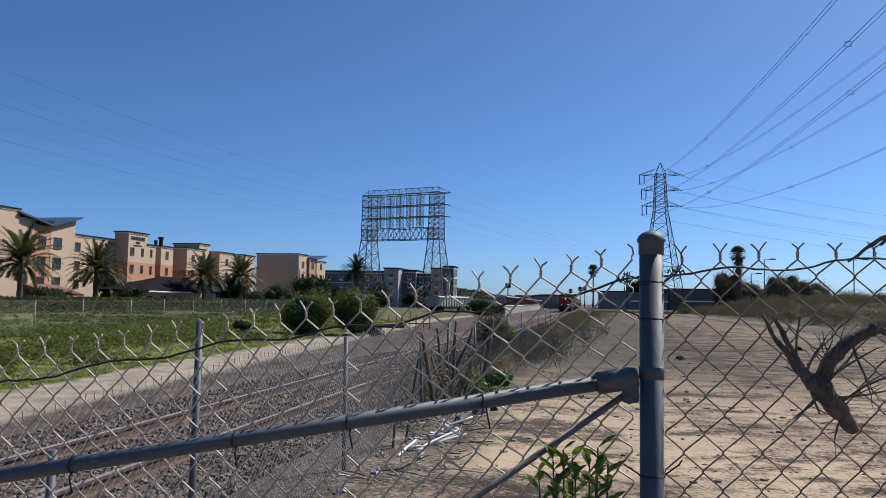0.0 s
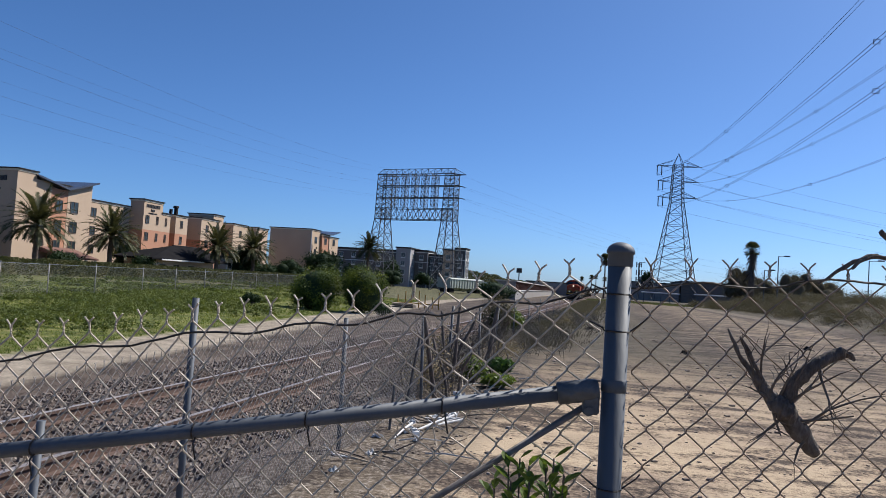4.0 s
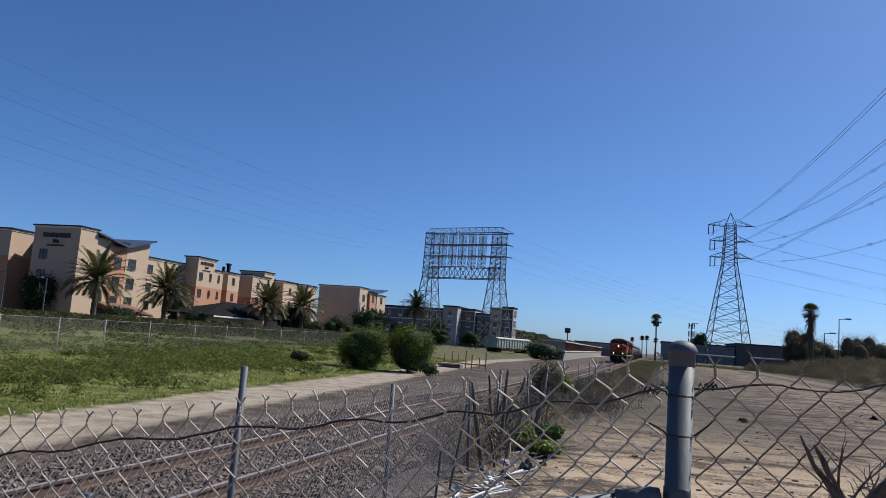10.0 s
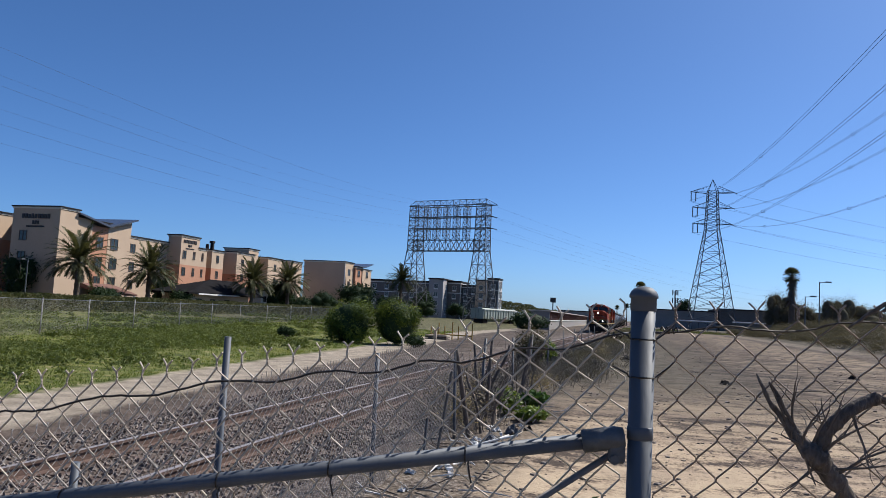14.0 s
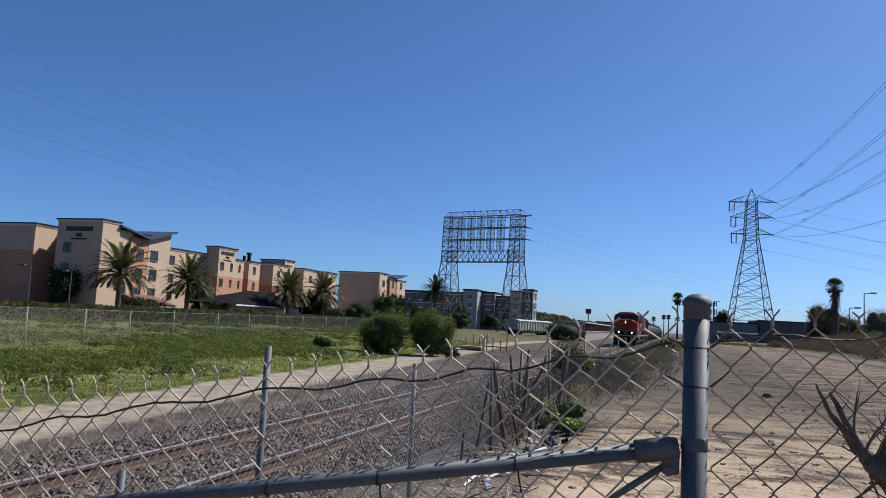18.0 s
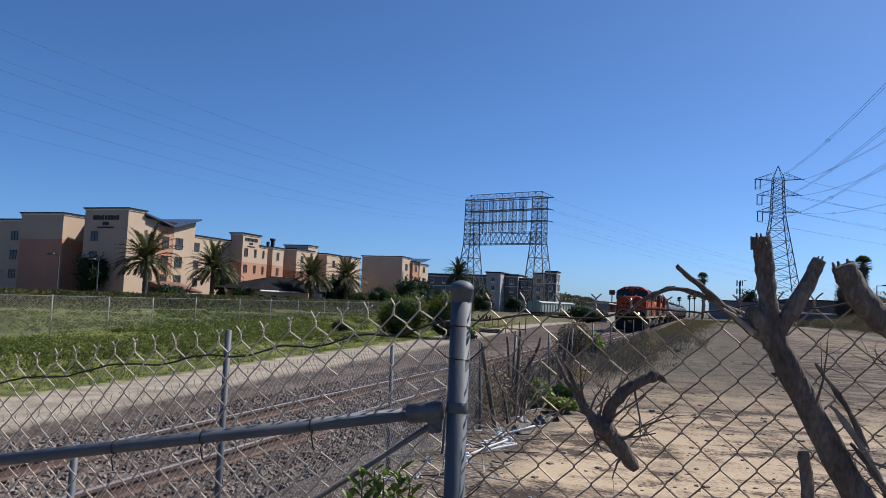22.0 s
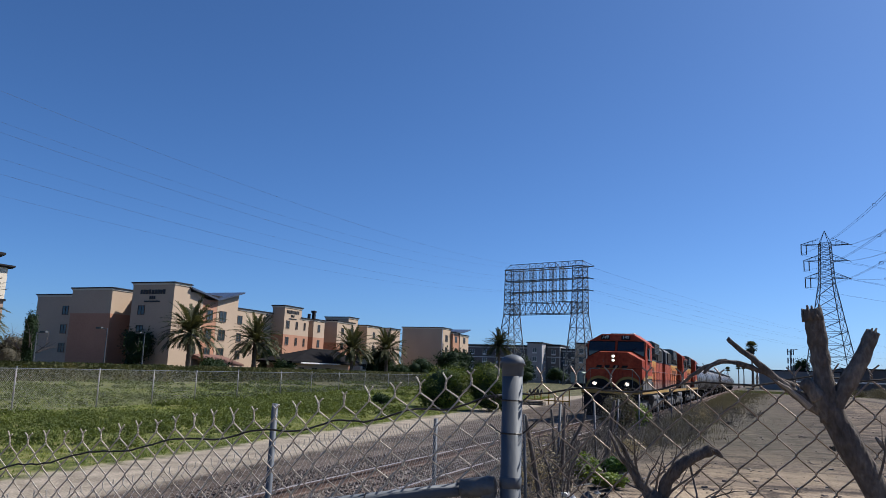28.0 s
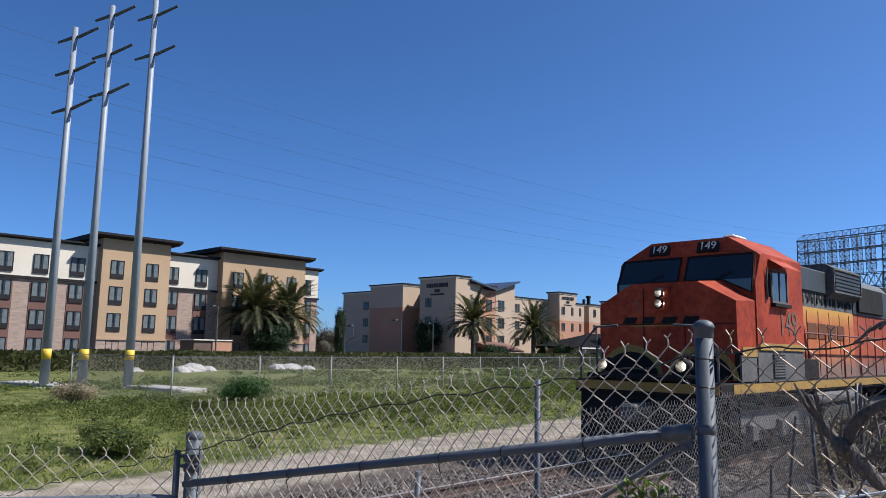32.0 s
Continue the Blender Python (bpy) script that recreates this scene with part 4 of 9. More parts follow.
def build_track():
    track = thing("railway_track", FR, "single railway track with rusty rails on ballast", "railway track", kind="structure")
    prof = [(-0.07, -0.165), (0.07, -0.165), (0.07, -0.15), (0.012, -0.135), (0.012, -0.045), (0.036, -0.035), (0.036, -0.002), (-0.036, -0.002), (-0.036, -0.035), (-0.012, -0.045), (-0.012, -0.135), (-0.07, -0.15)]
    for side in (-0.755, 0.755):
        x = TRACK_N + side
        rail = part("rail", Shape().prism([(x + a, RAIL_Z + b) for a, b in prof], -60, 900), RAIL_STEEL, track)
        part("rail_head", Shape().box(x - 0.034, x + 0.034, -60, 900, RAIL_Z - 0.004, RAIL_Z), RAIL_TOP, rail, "polished running surface")
    tie = Shape().box(-1.28, 1.28, -0.115, 0.115, -0.17, 0.0, 0.012).mesh("tie", TIE)
    for i in range(200):
        t = new("tie", tie)
        t.parent = track
        t.matrix_basis = pose(TRACK_N + RND.uniform(-0.04, 0.04), -6 + i * 0.55 + RND.uniform(-0.03, 0.03), RAIL_Z - 0.165 + RND.uniform(-0.008, 0.008), 0, RND.uniform(-0.5, 0.5), RND.uniform(-1.2, 1.2))
    far = Shape()
    for i in range(700):
        y = 104 + i * 0.55
        far.box(TRACK_N - 1.28, TRACK_N + 1.28, y - 0.11, y + 0.11, RAIL_Z - 0.3, RAIL_Z - 0.165)
    tagged(part("distant_ties", far, TIE, track), kind="stuff")
    stones = Shape()
    cube = [(-1, -1, -1), (1, -1, -0.8), (0.8, 1, -1), (-1, 0.9, -1), (-0.7, -0.8, 0.9), (0.8, -0.7, 0.8), (0.7, 0.8, 1), (-0.8, 0.7, 0.7)]
    faces = [(0, 3, 2, 1), (4, 5, 6, 7), (0, 1, 5, 4), (1, 2, 6, 5), (2, 3, 7, 6), (3, 0, 4, 7)]
    for i in range(24000):
        s = 2.5 + 26 * RND.random() ** 1.5
        n = RND.uniform(-8.3, -3.2)
        r = RND.uniform(0.012, 0.030)
        q = Euler([RND.uniform(0, 6) for _ in range(3)]).to_matrix()
        z = ground_z(n, s) + r * 0.5
        stones.add([tuple(q @ Vector((a * r, b * r * RND.uniform(0.7, 1.2), c * r)) + Vector((n, s, z))) for a, b, c in cube], faces)
    st = part("ballast_stones", stones, STONE, track)
    tagged(st, "loose grey-brown crushed stone", kind="stuff")


build_track()


# ---------- buildings ----------
_window_meshes = {}


def window(parent, x, y, z, w, h, face, curtain=True, frame_mat=None):
    """A window on a wall: face 'e' looks along +x, 's' along -y of the building."""
    key = (round(w, 2), round(h, 2), curtain, frame_mat.name if frame_mat else "")
    if key not in _window_meshes:
        t = 0.055 if curtain else 0.07
        vent = 0.24 if curtain else 0.05
        fr = Shape()
        for a in ((-w / 2, -w / 2 + t, -h / 2, h / 2), (w / 2 - t, w / 2, -h / 2, h / 2), (-w / 2 + t, w / 2 - t, h / 2 - t, h / 2), (-w / 2 + t, w / 2 - t, -h / 2, -h / 2 + h * vent), (-0.03, 0.03, -h / 2 + h * vent, h / 2 - t)):
            fr.box(a[0], a[1], -0.005, 0.10, a[2], a[3])
        pane = Shape().box(-w / 2 + t, w / 2 - t, 0.045, 0.06, -h / 2 + h * vent, h / 2 - t)
        cur = Shape()
        k, lo, hi = 9, -h / 2 + h * (vent + 0.01), h / 2 - t - 0.02
        zig = [(w * 0.33 * i / (k - 1), 0.030 + 0.004 * (i % 2)) for i in range(k)]
        cur.add([(x, y, lo) for x, y in zig] + [(x, y, hi) for x, y in zig], [(i, i + 1, k + i + 1, k + i) for i in range(k - 1)])
        _window_meshes[key] = (fr.mesh("window", frame_mat or (DARK_TRIM if curtain else BROWN_TRIM)), pane.mesh("pane", GLASS), cur.mesh("curtain", CURTAIN))
    a, b, c = _window_meshes[key]
    ob = new("window", a)
    ob.parent = parent
    ob.matrix_basis = pose(x, y, z, 0, 0, 90 if face == "e" else 0)
    q = new("pane", b)
    q.parent = ob
    if curtain:
        for dx in (-w / 2 + 0.07, w * 0.13):
            q = new("curtain", c)
            q.parent = ob
            q.matrix_basis = pose(dx, 0.008, 0)


def cornice(parent, x0, x1, y0, y1, z, over=0.55, thick=0.35, mat=None):
    sh = Shape()
    sh.prism([(x0 - over, z), (x0 - over, z - thick * 0.5), (x0, z - thick), (x1, z - thick), (x1 + over, z - thick * 0.5), (x1 + over, z)], y0 - over, y1 + over)
    return part("cornice", sh, mat or DARK_TRIM, parent)


def slim_cornice(parent, x0, x1, y0, y1, z):
    part("cornice_band", Shape().box(x0 - 0.10, x1 + 0.10, y0 - 0.10, y1 + 0.10, z - 0.28, z - 0.02), CREAM, parent, "pale band below the roof edge")
    part("cornice", Shape().box(x0 - 0.26, x1 + 0.26, y0 - 0.26, y1 + 0.26, z - 0.02, z + 0.16, 0.03), DARK_TRIM, parent, "thin dark roof edge")


def hotel_a():
    b = thing("hotel_building", at(-80, 0, 0), "four-storey tan, cream and stone-faced hotel with dark cornices", "building")
    z0 = -0.6
    part("wall", Shape().box(-16, 0, 4, 59.3, z0, 8.1), STONEWALL, b, "stone-faced lower wall")
    part("upper_wall", Shape().box(-16, 0.02, 4, 59.3, 8.1, 12.0), CREAM, b, "cream stucco upper wall")
    part("band", Shape().box(0.02, 0.22, 4, 59.4, 8.0, 8.25), DARK_TRIM, b)
    cornice(b, -16, 0, 4, 59.3, 12.25)
    part("roof", Shape().box(-15.9, -0.1, 4.1, 59.2, 12.0, 12.06), SLATE, b)
    for y0, y1 in ((30.3, 37.8), (44.4, 56.3)):
        t = part("tower", Shape().box(-10, 1.2, y0, y1, 2.3, 13.0), TAN, b, "tan stucco bay")
        part("tower_base", Shape().box(-10, 1.25, y0 - 0.03, y1 + 0.03, z0, 2.1), STONEWALL, b)
        part("string_course", Shape().box(-10, 1.36, y0 - 0.08, y1 + 0.08, 2.1, 2.3), TAN, b)
        cornice(b, -10, 1.2, y0, y1, 13.35, 0.95, 0.5)
    for y in (8.5, 11.8, 15.1, 18.3, 21.5, 24.75, 28.3, 38.75, 42.3, 57.4):
        part("panel", Shape().box(0.0, 0.05, y - 0.85, y + 0.85, 0.0, 7.6), RUSSET, b, "russet panel between windows")
        for z in (9.6, 6.8, 4.0, 1.2):
            window(b, 0.14, y, z, 1.4, 1.95, "e")
    for y in (31.95, 35.8, 46.5, 50.5, 54.2):
        for z in (9.6, 6.8, 3.95, 1.0):
            window(b, 1.27, y, z, 1.4, 1.95, "e")
    for z in (9.6, 6.8, 3.95):
        window(b, -3.0, 4 - 0.05, z, 1.4, 1.95, "s")


def hotel_b():
    b = thing("hotel_building", at(-80, 0, 0), "beige and terracotta four-storey hotel with stepped roofs", "building")
    z0 = -0.6

    def block(x0, x1, y0, y1, z, mat=BEIGE, label="", low=None):
        if low:
            part("wall", Shape().box(x0, x1, y0, y1, z0, low), TERRA, b, "terracotta stucco wall")
            part("wall", Shape().box(x0, x1, y0, y1, low, z), mat, b, label)
        else:
            part("wall", Shape().box(x0, x1, y0, y1, z0, z), mat, b, label)
        slim_cornice(b, x0, x1, y0, y1, z + 0.1)

    block(-8.25, 0, 86.65, 90.2, 13.55)
    block(-12.2, -1.2, 91.5, 101, 12.6)
    block(-20.7, -12.1, 86.3, 99, 12.8, low=8.9)
    block(-29.7, -21.0, 87.3, 103, 11.9)
    block(-21.2, -2.2, 99, 115.2, 11.3)
    # the bay with a butterfly roof
    part("wall", Shape().box(-9, -0.3, 90.2, 93.6, z0, 12.7), BEIGE, b)
    part("wall", Shape().box(-9, -0.35, 93.6, 97.1, z0, 11.9), TERRA, b, "terracotta stucco wall")
    part("wall", Shape().prism([(97.1, z0), (102.4, z0), (102.4, 13.5), (97.1, 12.0)], -9, -0.3), BEIGE, b, m=pose(0, 0, 0) @ Matrix(((0, 1, 0, 0), (1, 0, 0, 0), (0, 0, 1, 0), (0, 0, 0, 1))))
    part("butterfly_roof", Shape().prism([(90.0, 13.1), (96.6, 11.9), (103.0, 13.75), (103.0, 14.0), (96.6, 12.2), (90.0, 13.35)], -9.5, 0.5), METAL_ROOF, b, "sloping dark panelled roof", m=Matrix(((0, 1, 0, 0), (1, 0, 0, 0), (0, 0, 1, 0), (0, 0, 0, 1))))
    block(-14, -2.9, 115.2, 165, 10.6)
    block(-2.2, 0.5, 115.0, 120.7, 12.75, low=7.6)
    block(-3.0, 0.45, 120.7, 123.4, 10.9, low=7.6)
    block(-3.2, 0.5, 125.1, 129.2, 11.0, low=7.6)
    block(-3.2, 0.5, 134.2, 141.4, 11.4, low=7.0)
    block(-6.9, -1.0, 141.4, 145.6, 12.75)
    block(-3.2, 0.5, 147.4, 153.9, 11.4)
    block(-3.2, 0.5, 158.2, 164.4, 11.5)
    for z in (9.45, 6.4, 3.4):
        window(b, -23.0, 87.22, z, 1.35, 1.5, "s", False)
        window(b, -6.15, 86.57, z, 1.35, 1.5, "s", False)
        for x in (-11.2, -9.3):
            window(b, x, 91.42, z, 1.5, 2.1, "s", False)
        for y in (92.0, 95.4):
            window(b, -0.22, y, z, 1.4, 1.7, "e", False)
        window(b, -0.22, 98.6, z, 1.7, 1.8, "e", False)
        for x, y, w in ((-2.12, 105.5, 1.4), (-2.12, 110.5, 1.4), (0.58, 116.2, 1.1), (0.58, 119.2, 0.7), (0.53, 122.0, 0.6), (0.58, 127.1, 0.9), (0.58, 136.5, 1.1), (0.58, 139.8, 0.9), (0.58, 150.7, 1.1), (0.58, 161.0, 1.1), (-2.52, 131.5, 1.0), (-2.52, 145.0, 1.0)):
            window(b, x, y, z, w * 0.95, 1.5, "e", False)
    # signs whose letters are drawn as plain blocks
    def letters(x0, x1, z, h, count, seed, put):
        rnd, x = random.Random(seed), x0
        step = (x1 - x0) / count
        for i in range(count):
            k = rnd.uniform(0.72, 0.86)
            put(x0 + i * step, x0 + (i + k) * step, z - h / 2, z + h / 2 * rnd.uniform(0.75, 1.0))

    for x0, x1, z, h, c in ((-6.6, -1.6, 12.3, 0.72, 9), (-4.7, -3.5, 11.4, 0.55, 3), (-5.7, -2.5, 10.8, 0.26, 11)):
        letters(x0, x1, z, h, c, 3, lambda a, e, lo, hi: part("letter_bar", Shape().box(a, e, 86.52, 86.65, lo, hi, 0.03), SIGN_DARK, b, "dark raised letter shown as a bar"))
    for y0, y1, z, h, c in ((115.7, 119.8, 11.9, 0.62, 9), (117.1, 118.3, 11.15, 0.45, 3), (116.4, 119.0, 10.6, 0.2, 9)):
        letters(y0, y1, z, h, c, 4, lambda a, e, lo, hi: part("letter_bar", Shape().box(0.5, 0.60, a, e, lo, hi, 0.03), SIGN_DARK, b, "dark raised letter shown as a bar"))
    vent = Shape()
    vent.box(-3.6, -3.0, 130.6, 131.2, 10.6, 12.9, 0.05).box(-3.7, -2.9, 130.4, 131.3, 12.9, 13.35, 0.05).box(-4.0, -3.5, 129.6, 130.1, 10.6, 12.6, 0.05)
    part("chimney", vent, DARK_TRIM, b)
    # entrance canopy with posts
    part("porch_roof", Shape().prism([(-0.5, 2.5), (4.5, 1.5), (4.5, 1.75), (-0.5, 3.2)], 92, 99), RUSSET, b)
    for y in (92.4, 94.5, 96.6, 98.7):
        part("porch_post", Shape().box(4.0, 4.3, y - 0.15, y + 0.15, z0, 1.6, 0.02), WHITE, b)


def plain_building(name, n0, n1, s0, s1, z, wall_mat, label, rows=3, cols_e=4, cols_s=3, win=(1.4, 1.6), trim=None, z0=-0.6):
    b = thing(name, at(0, 0), label, "building")
    part("wall", Shape().box(n0, n1, s0, s1, z0, z), wall_mat, b)
    if trim:
        slim_cornice(b, n0, n1, s0, s1, z + 0.1)
    else:
        cornice(b, n0, n1, s0, s1, z + 0.25, 0.35, 0.35)
    for r in range(rows):
        zz = 1.6 + (z - 2.6) * (r / max(1, rows - 1)) if rows > 1 else z * 0.5
        for i in range(cols_e):
            window(b, n1 + 0.08, s0 + (i + 0.5) * (s1 - s0) / cols_e, zz, *win, "e")
        for i in range(cols_s):
            window(b, n0 + (i + 0.5) * (n1 - n0) / cols_s, s0 - 0.08, zz, *win, "s")
    return b


hotel_a()
hotel_b()


def hotel_wing():
    b = thing("hotel_wing", at(0, 0), "beige four-storey hotel wing with terracotta bay and tilted roof", "building")
    for n0, n1, s0, s1, z, mat in ((-83.0, -71.8, 173, 179, 12.75, BEIGE), (-80, -71.2, 179, 183.5, 11.9, TERRA), (-80, -71.0, 183.5, 190, 11.6, BEIGE)):
        part("wall", Shape().box(n0, n1, s0, s1, -0.6, z), mat, b)
        slim_cornice(b, n0, n1, s0, s1, z + 0.1)
    part("butterfly_roof", Shape().prism([(180.0, 12.1), (185.0, 12.2), (190.4, 13.3), (190.4, 13.55), (185.0, 12.45), (180.0, 12.35)], -79, -70.6), METAL_ROOF, b, "sloping dark panelled roof", m=Matrix(((0, 1, 0, 0), (1, 0, 0, 0), (0, 0, 1, 0), (0, 0, 0, 1))))
    part("downpipe", Shape().tube([(-71.7, 172.9, -0.5), (-71.7, 172.9, 12.5)], 0.12, 8), WHITE, b, "white downpipe at the corner")
    for z in (10.3, 7.2, 4.2, 1.4):
        for n, s in ((-71.72, 176.0), (-71.12, 181.2), (-70.92, 186.7)):
            window(b, n, s, z, 1.5, 1.7, "e", False)


hotel_wing()


def apartment(n0, n1, s0, s1, z, wall_mat, label, cols=2, band=True, trim=None):
    """Apartment block of four floors with pale window frames, bands and balconies."""
    b = thing("apartment_block", at(0, 0), label, "building", "apartment blocks beyond the gantry")
    part("wall", Shape().box(n0, n1, s0, s1, -0.6, z), wall_mat, b)
    part("parapet", Shape().box(n0 - 0.25, n1 + 0.25, s0 - 0.25, s1 + 0.25, z, z + 0.4, 0.05), trim or DARK_TRIM, b, "dark parapet")
    if band:
        for zz in (z - 0.55, z - 3.6):
            part("band", Shape().box(n0 - 0.03, n1 + 0.03, s0 - 0.03, s1 + 0.03, zz, zz + 0.22), WHITE, b, "white band")
    part("corner_trim", Shape().box(n1 - 0.18, n1 + 0.04, s0 - 0.04, s0 + 0.18, -0.6, z - 0.6), WHITE, b, "white corner trim")
    step = (z - 1.0) / 4
    for r in range(4):
        zz = 0.9 + r * step
        for i in range(cols):
            x = n0 + (i + 0.5) * (n1 - n0) / cols
            window(b, x, s0 - 0.08, zz + 0.5, 1.35, 1.7, "s", True, WHITE)
            if i % 3 == 1 and r > 0:
                bal = part("balcony", Shape().box(x - 1.2, x + 1.2, s0 - 1.2, s0, zz - 0.75, zz - 0.6), CONCRETE, b)
                rail = Shape().bar((x - 1.15, s0 - 1.15, zz + 0.4), (x + 1.15, s0 - 1.15, zz + 0.4), 0.04)
                for k in range(9):
                    q = x - 1.15 + k * 0.2875
                    rail.bar((q, s0 - 1.15, zz - 0.6), (q, s0 - 1.15, zz + 0.4), 0.025)
                part("railing", rail, DARK_TRIM, bal)
        for k in range(2):
            window(b, n1 + 0.08, s0 + (k + 0.5) * (s1 - s0) / 2, zz + 0.5, 1.35, 1.7, "e", True, WHITE)


apartment(-92, -62.8, 222, 236, 10.5, UMBER_WALL, "dark umber apartment block with pale window frames", 7)
apartment(-62.6, -58.0, 219, 232, 11.4, LILAC_WALL, "pale grey apartment stair block with plain walls", 1, False)
apartment(-57.8, -53.6, 224, 236, 11.0, UMBER_WALL, "dark umber apartment block with pale window frames", 1)
apartment(-53.4, -48.6, 225, 236, 9.9, DARK_WALL, "dark grey apartment block with balconies and white bands", 2)
apartment(-48.4, -45.0, 222, 232, 11.6, BEIGE, "tan apartment block between darker ones", 1, False)
apartment(-44.8, -41.4, 223, 229, 12.3, DARK_WALL, "dark grey apartment block with balconies and white bands", 1)
plain_building("warehouse", -30, -9.5, 300, 330, 4.5, GREY_WALL, "long low grey warehouse", 1, 0, 0)
plain_building("warehouse", 3, 26, 262, 300, 6.1, GREY_WALL, "low blue-grey warehouse with plain walls", 1, 0, 0)
plain_building("warehouse", 26.5, 64, 262, 300, 7.2, BROWN_CLAD, "low brown warehouse with plain walls", 1, 0, 0)


def carport():
    b = thing("clubhouse", at(-72, 102), "low clubhouse with dark hipped roof beside hotel", "building")
    part("wall", Shape().box(-3.0, 2.2, 2.4, 21, -0.6, 2.35), BEIGE, b)
    e, f = 2.35, 2.6
    part("roof", Shape().add([(-4.2, 0, e), (3.6, 0, e), (3.6, 24, e), (-4.2, 24, e), (-0.5, 12, 5.0), (-0.5, 21, 5.0), (-4.2, 0, f), (3.6, 0, f), (3.6, 24, f), (-4.2, 24, f)], [(0, 3, 2, 1), (0, 1, 7, 6), (1, 2, 8, 7), (2, 3, 9, 8), (3, 0, 6, 9), (6, 7, 4), (7, 8, 5, 4), (8, 9, 5), (9, 6, 4, 5)]), SLATE, b, "dark hipped roof")
    part("ridge_cap", Shape().box(-0.62, -0.38, 11.8, 21.2, 4.95, 5.08, 0.03), DARK_TRIM, b)
    part("gutter", Shape().box(3.6, 3.72, 2.6, 15.2, 2.28, 2.5), WHITE, b, "pale gutter")
    for y in (5, 9, 13.5):
        window(b, 2.28, y, 1.0, 1.6, 1.3, "e", False)
    h = thing("gatehouse", at(-71, 129), "small cream stucco hut with window among palms", "building")
    part("wall", Shape().box(-1.2, 1.2, -1.3, 1.3, -0.6, 3.7), CREAM, h)
    part("roof", Shape().box(-1.5, 1.5, -1.6, 1.6, 3.7, 3.95, 0.03), DARK_TRIM, h)
    window(h, 1.28, 0, 2.2, 1.1, 1.1, "e", False)


carport()


# ---------- lattice towers, poles and conductors ----------
def lattice_leg(sh, corners_low, corners_high, bays, r=0.09, thin=0.05):
    """A four-legged lattice between two squares of corners."""
    lo, hi = [Vector(c) for c in corners_low], [Vector(c) for c in corners_high]
    for a, b in zip(lo, hi):
        sh.bar(a, b, r)
    for i in range(bays):
        t0, t1 = i / bays, (i + 1) / bays
        for k in range(4):
            a0, a1 = lo[k].lerp(hi[k], t0), lo[k].lerp(hi[k], t1)
            b0, b1 = lo[(k + 1) % 4].lerp(hi[(k + 1) % 4], t0), lo[(k + 1) % 4].lerp(hi[(k + 1) % 4], t1)
            sh.bar(a0, b1, thin), sh.bar(b0, a1, thin), sh.bar(a1, b1, thin)


def square(x, y, z, w, d=None):
    d = d or w
    return [(x - w, y - d, z), (x + w, y - d, z), (x + w, y + d, z), (x - w, y + d, z)]


def gantry():
    g = thing("transmission_gantry", at(-47.9, 183.5, 0, -15), "wide steel lattice transmission gantry on two splayed legs", "transmission tower")
    half = 11.5
    for side in (-1, 1):
        leg = Shape()
        x = side * (half - 1.55)
        lattice_leg(leg, square(x + side * 0.3, 0, -0.6, 3.5, 3.0), square(x, 0, 17.3, 1.55, 1.5), 5, 0.13, 0.07)
        lattice_leg(leg, square(x, 0, 17.3, 1.55, 1.5), square(x, 0, 29.2, 1.3, 1.5), 9, 0.12, 0.06)
        part("leg", leg, LATTICE, g)
    for z0, z1 in ((17.3, 20.2),):
        t = Shape()
        n = 14
        for y in (-1.5, 1.5):
            t.bar((-half, y, z0), (half, y, z0), 0.13), t.bar((-half, y, z1), (half, y, z1), 0.10)
            for i in range(n):
                a, b = -half + 2 * half * i / n, -half + 2 * half * (i + 1) / n
                t.bar((a, y, z0), (b, y, z1), 0.06), t.bar((b, y, z0), (a, y, z1), 0.06), t.bar((b, y, z0), (b, y, z1), 0.05)
        part("lower_truss", t, LATTICE, g)
    top = Shape()
    n = 12
    for i in range(n + 1):
        a = -half + 2 * half * i / n
        if i < n:
            b = -half + 2 * half * (i + 1) / n
            m = (a + b) / 2
            for y in (-1.5, 1.5):
                top.bar((a, y, 29.0), (m, 0, 30.6), 0.06), top.bar((b, y, 29.0), (m, 0, 30.6), 0.06)
    for y in (-1.5, 1.5):
        top.bar((-half, y, 29.0), (half, y, 29.0), 0.13)
    top.bar((-half + 0.8, 0, 30.6), (half - 0.8, 0, 30.6), 0.09)
    part("top_truss", top, LATTICE, g)
    for z in (26.0, 23.0):
        beam = Shape()
        for y in (-1.3, 1.3):
            beam.bar((-half, y, z), (half + 0.6, y * 0.7, z + 0.1), 0.14), beam.bar((half + 0.6, y * 0.7, z + 0.1), (half + 2.1, y * 0.2, z - 0.25), 0.12)
        for i in range(20):
            a = -half + i * 1.06
            beam.bar((a, -1.3, z), (a + 1.06, 1.3, z), 0.05)
        part("crossarm", beam, LATTICE, g)
    arm = Shape()
    for y in (-1.3, 1.3):
        arm.bar((half - 1, y, 29.0), (half + 2.3, 0, 28.9), 0.10)
    arm.bar((half - 1, 0, 30.6), (half + 2.3, 0, 28.9), 0.07)
    part("top_arm", arm, LATTICE, g)
    for i in range(5):
        x = -half + 4.9 + i * 2.95
        col = Shape()
        lattice_leg(col, square(x, 0, 20.2, 0.62, 0.9), square(x, 0, 29.0, 0.62, 0.9), 8, 0.06, 0.045)
        part("upright", col, LATTICE, g)
        for z in (29.0, 26.0, 23.0):
            part("insulator", Shape().tube([(x + 0.2, -1.2, z - 0.1), (x + 0.9, -1.2, z - 0.9)], 0.10, 6), IRON, g)


gantry()
PYLON = (23.3, 259.0)


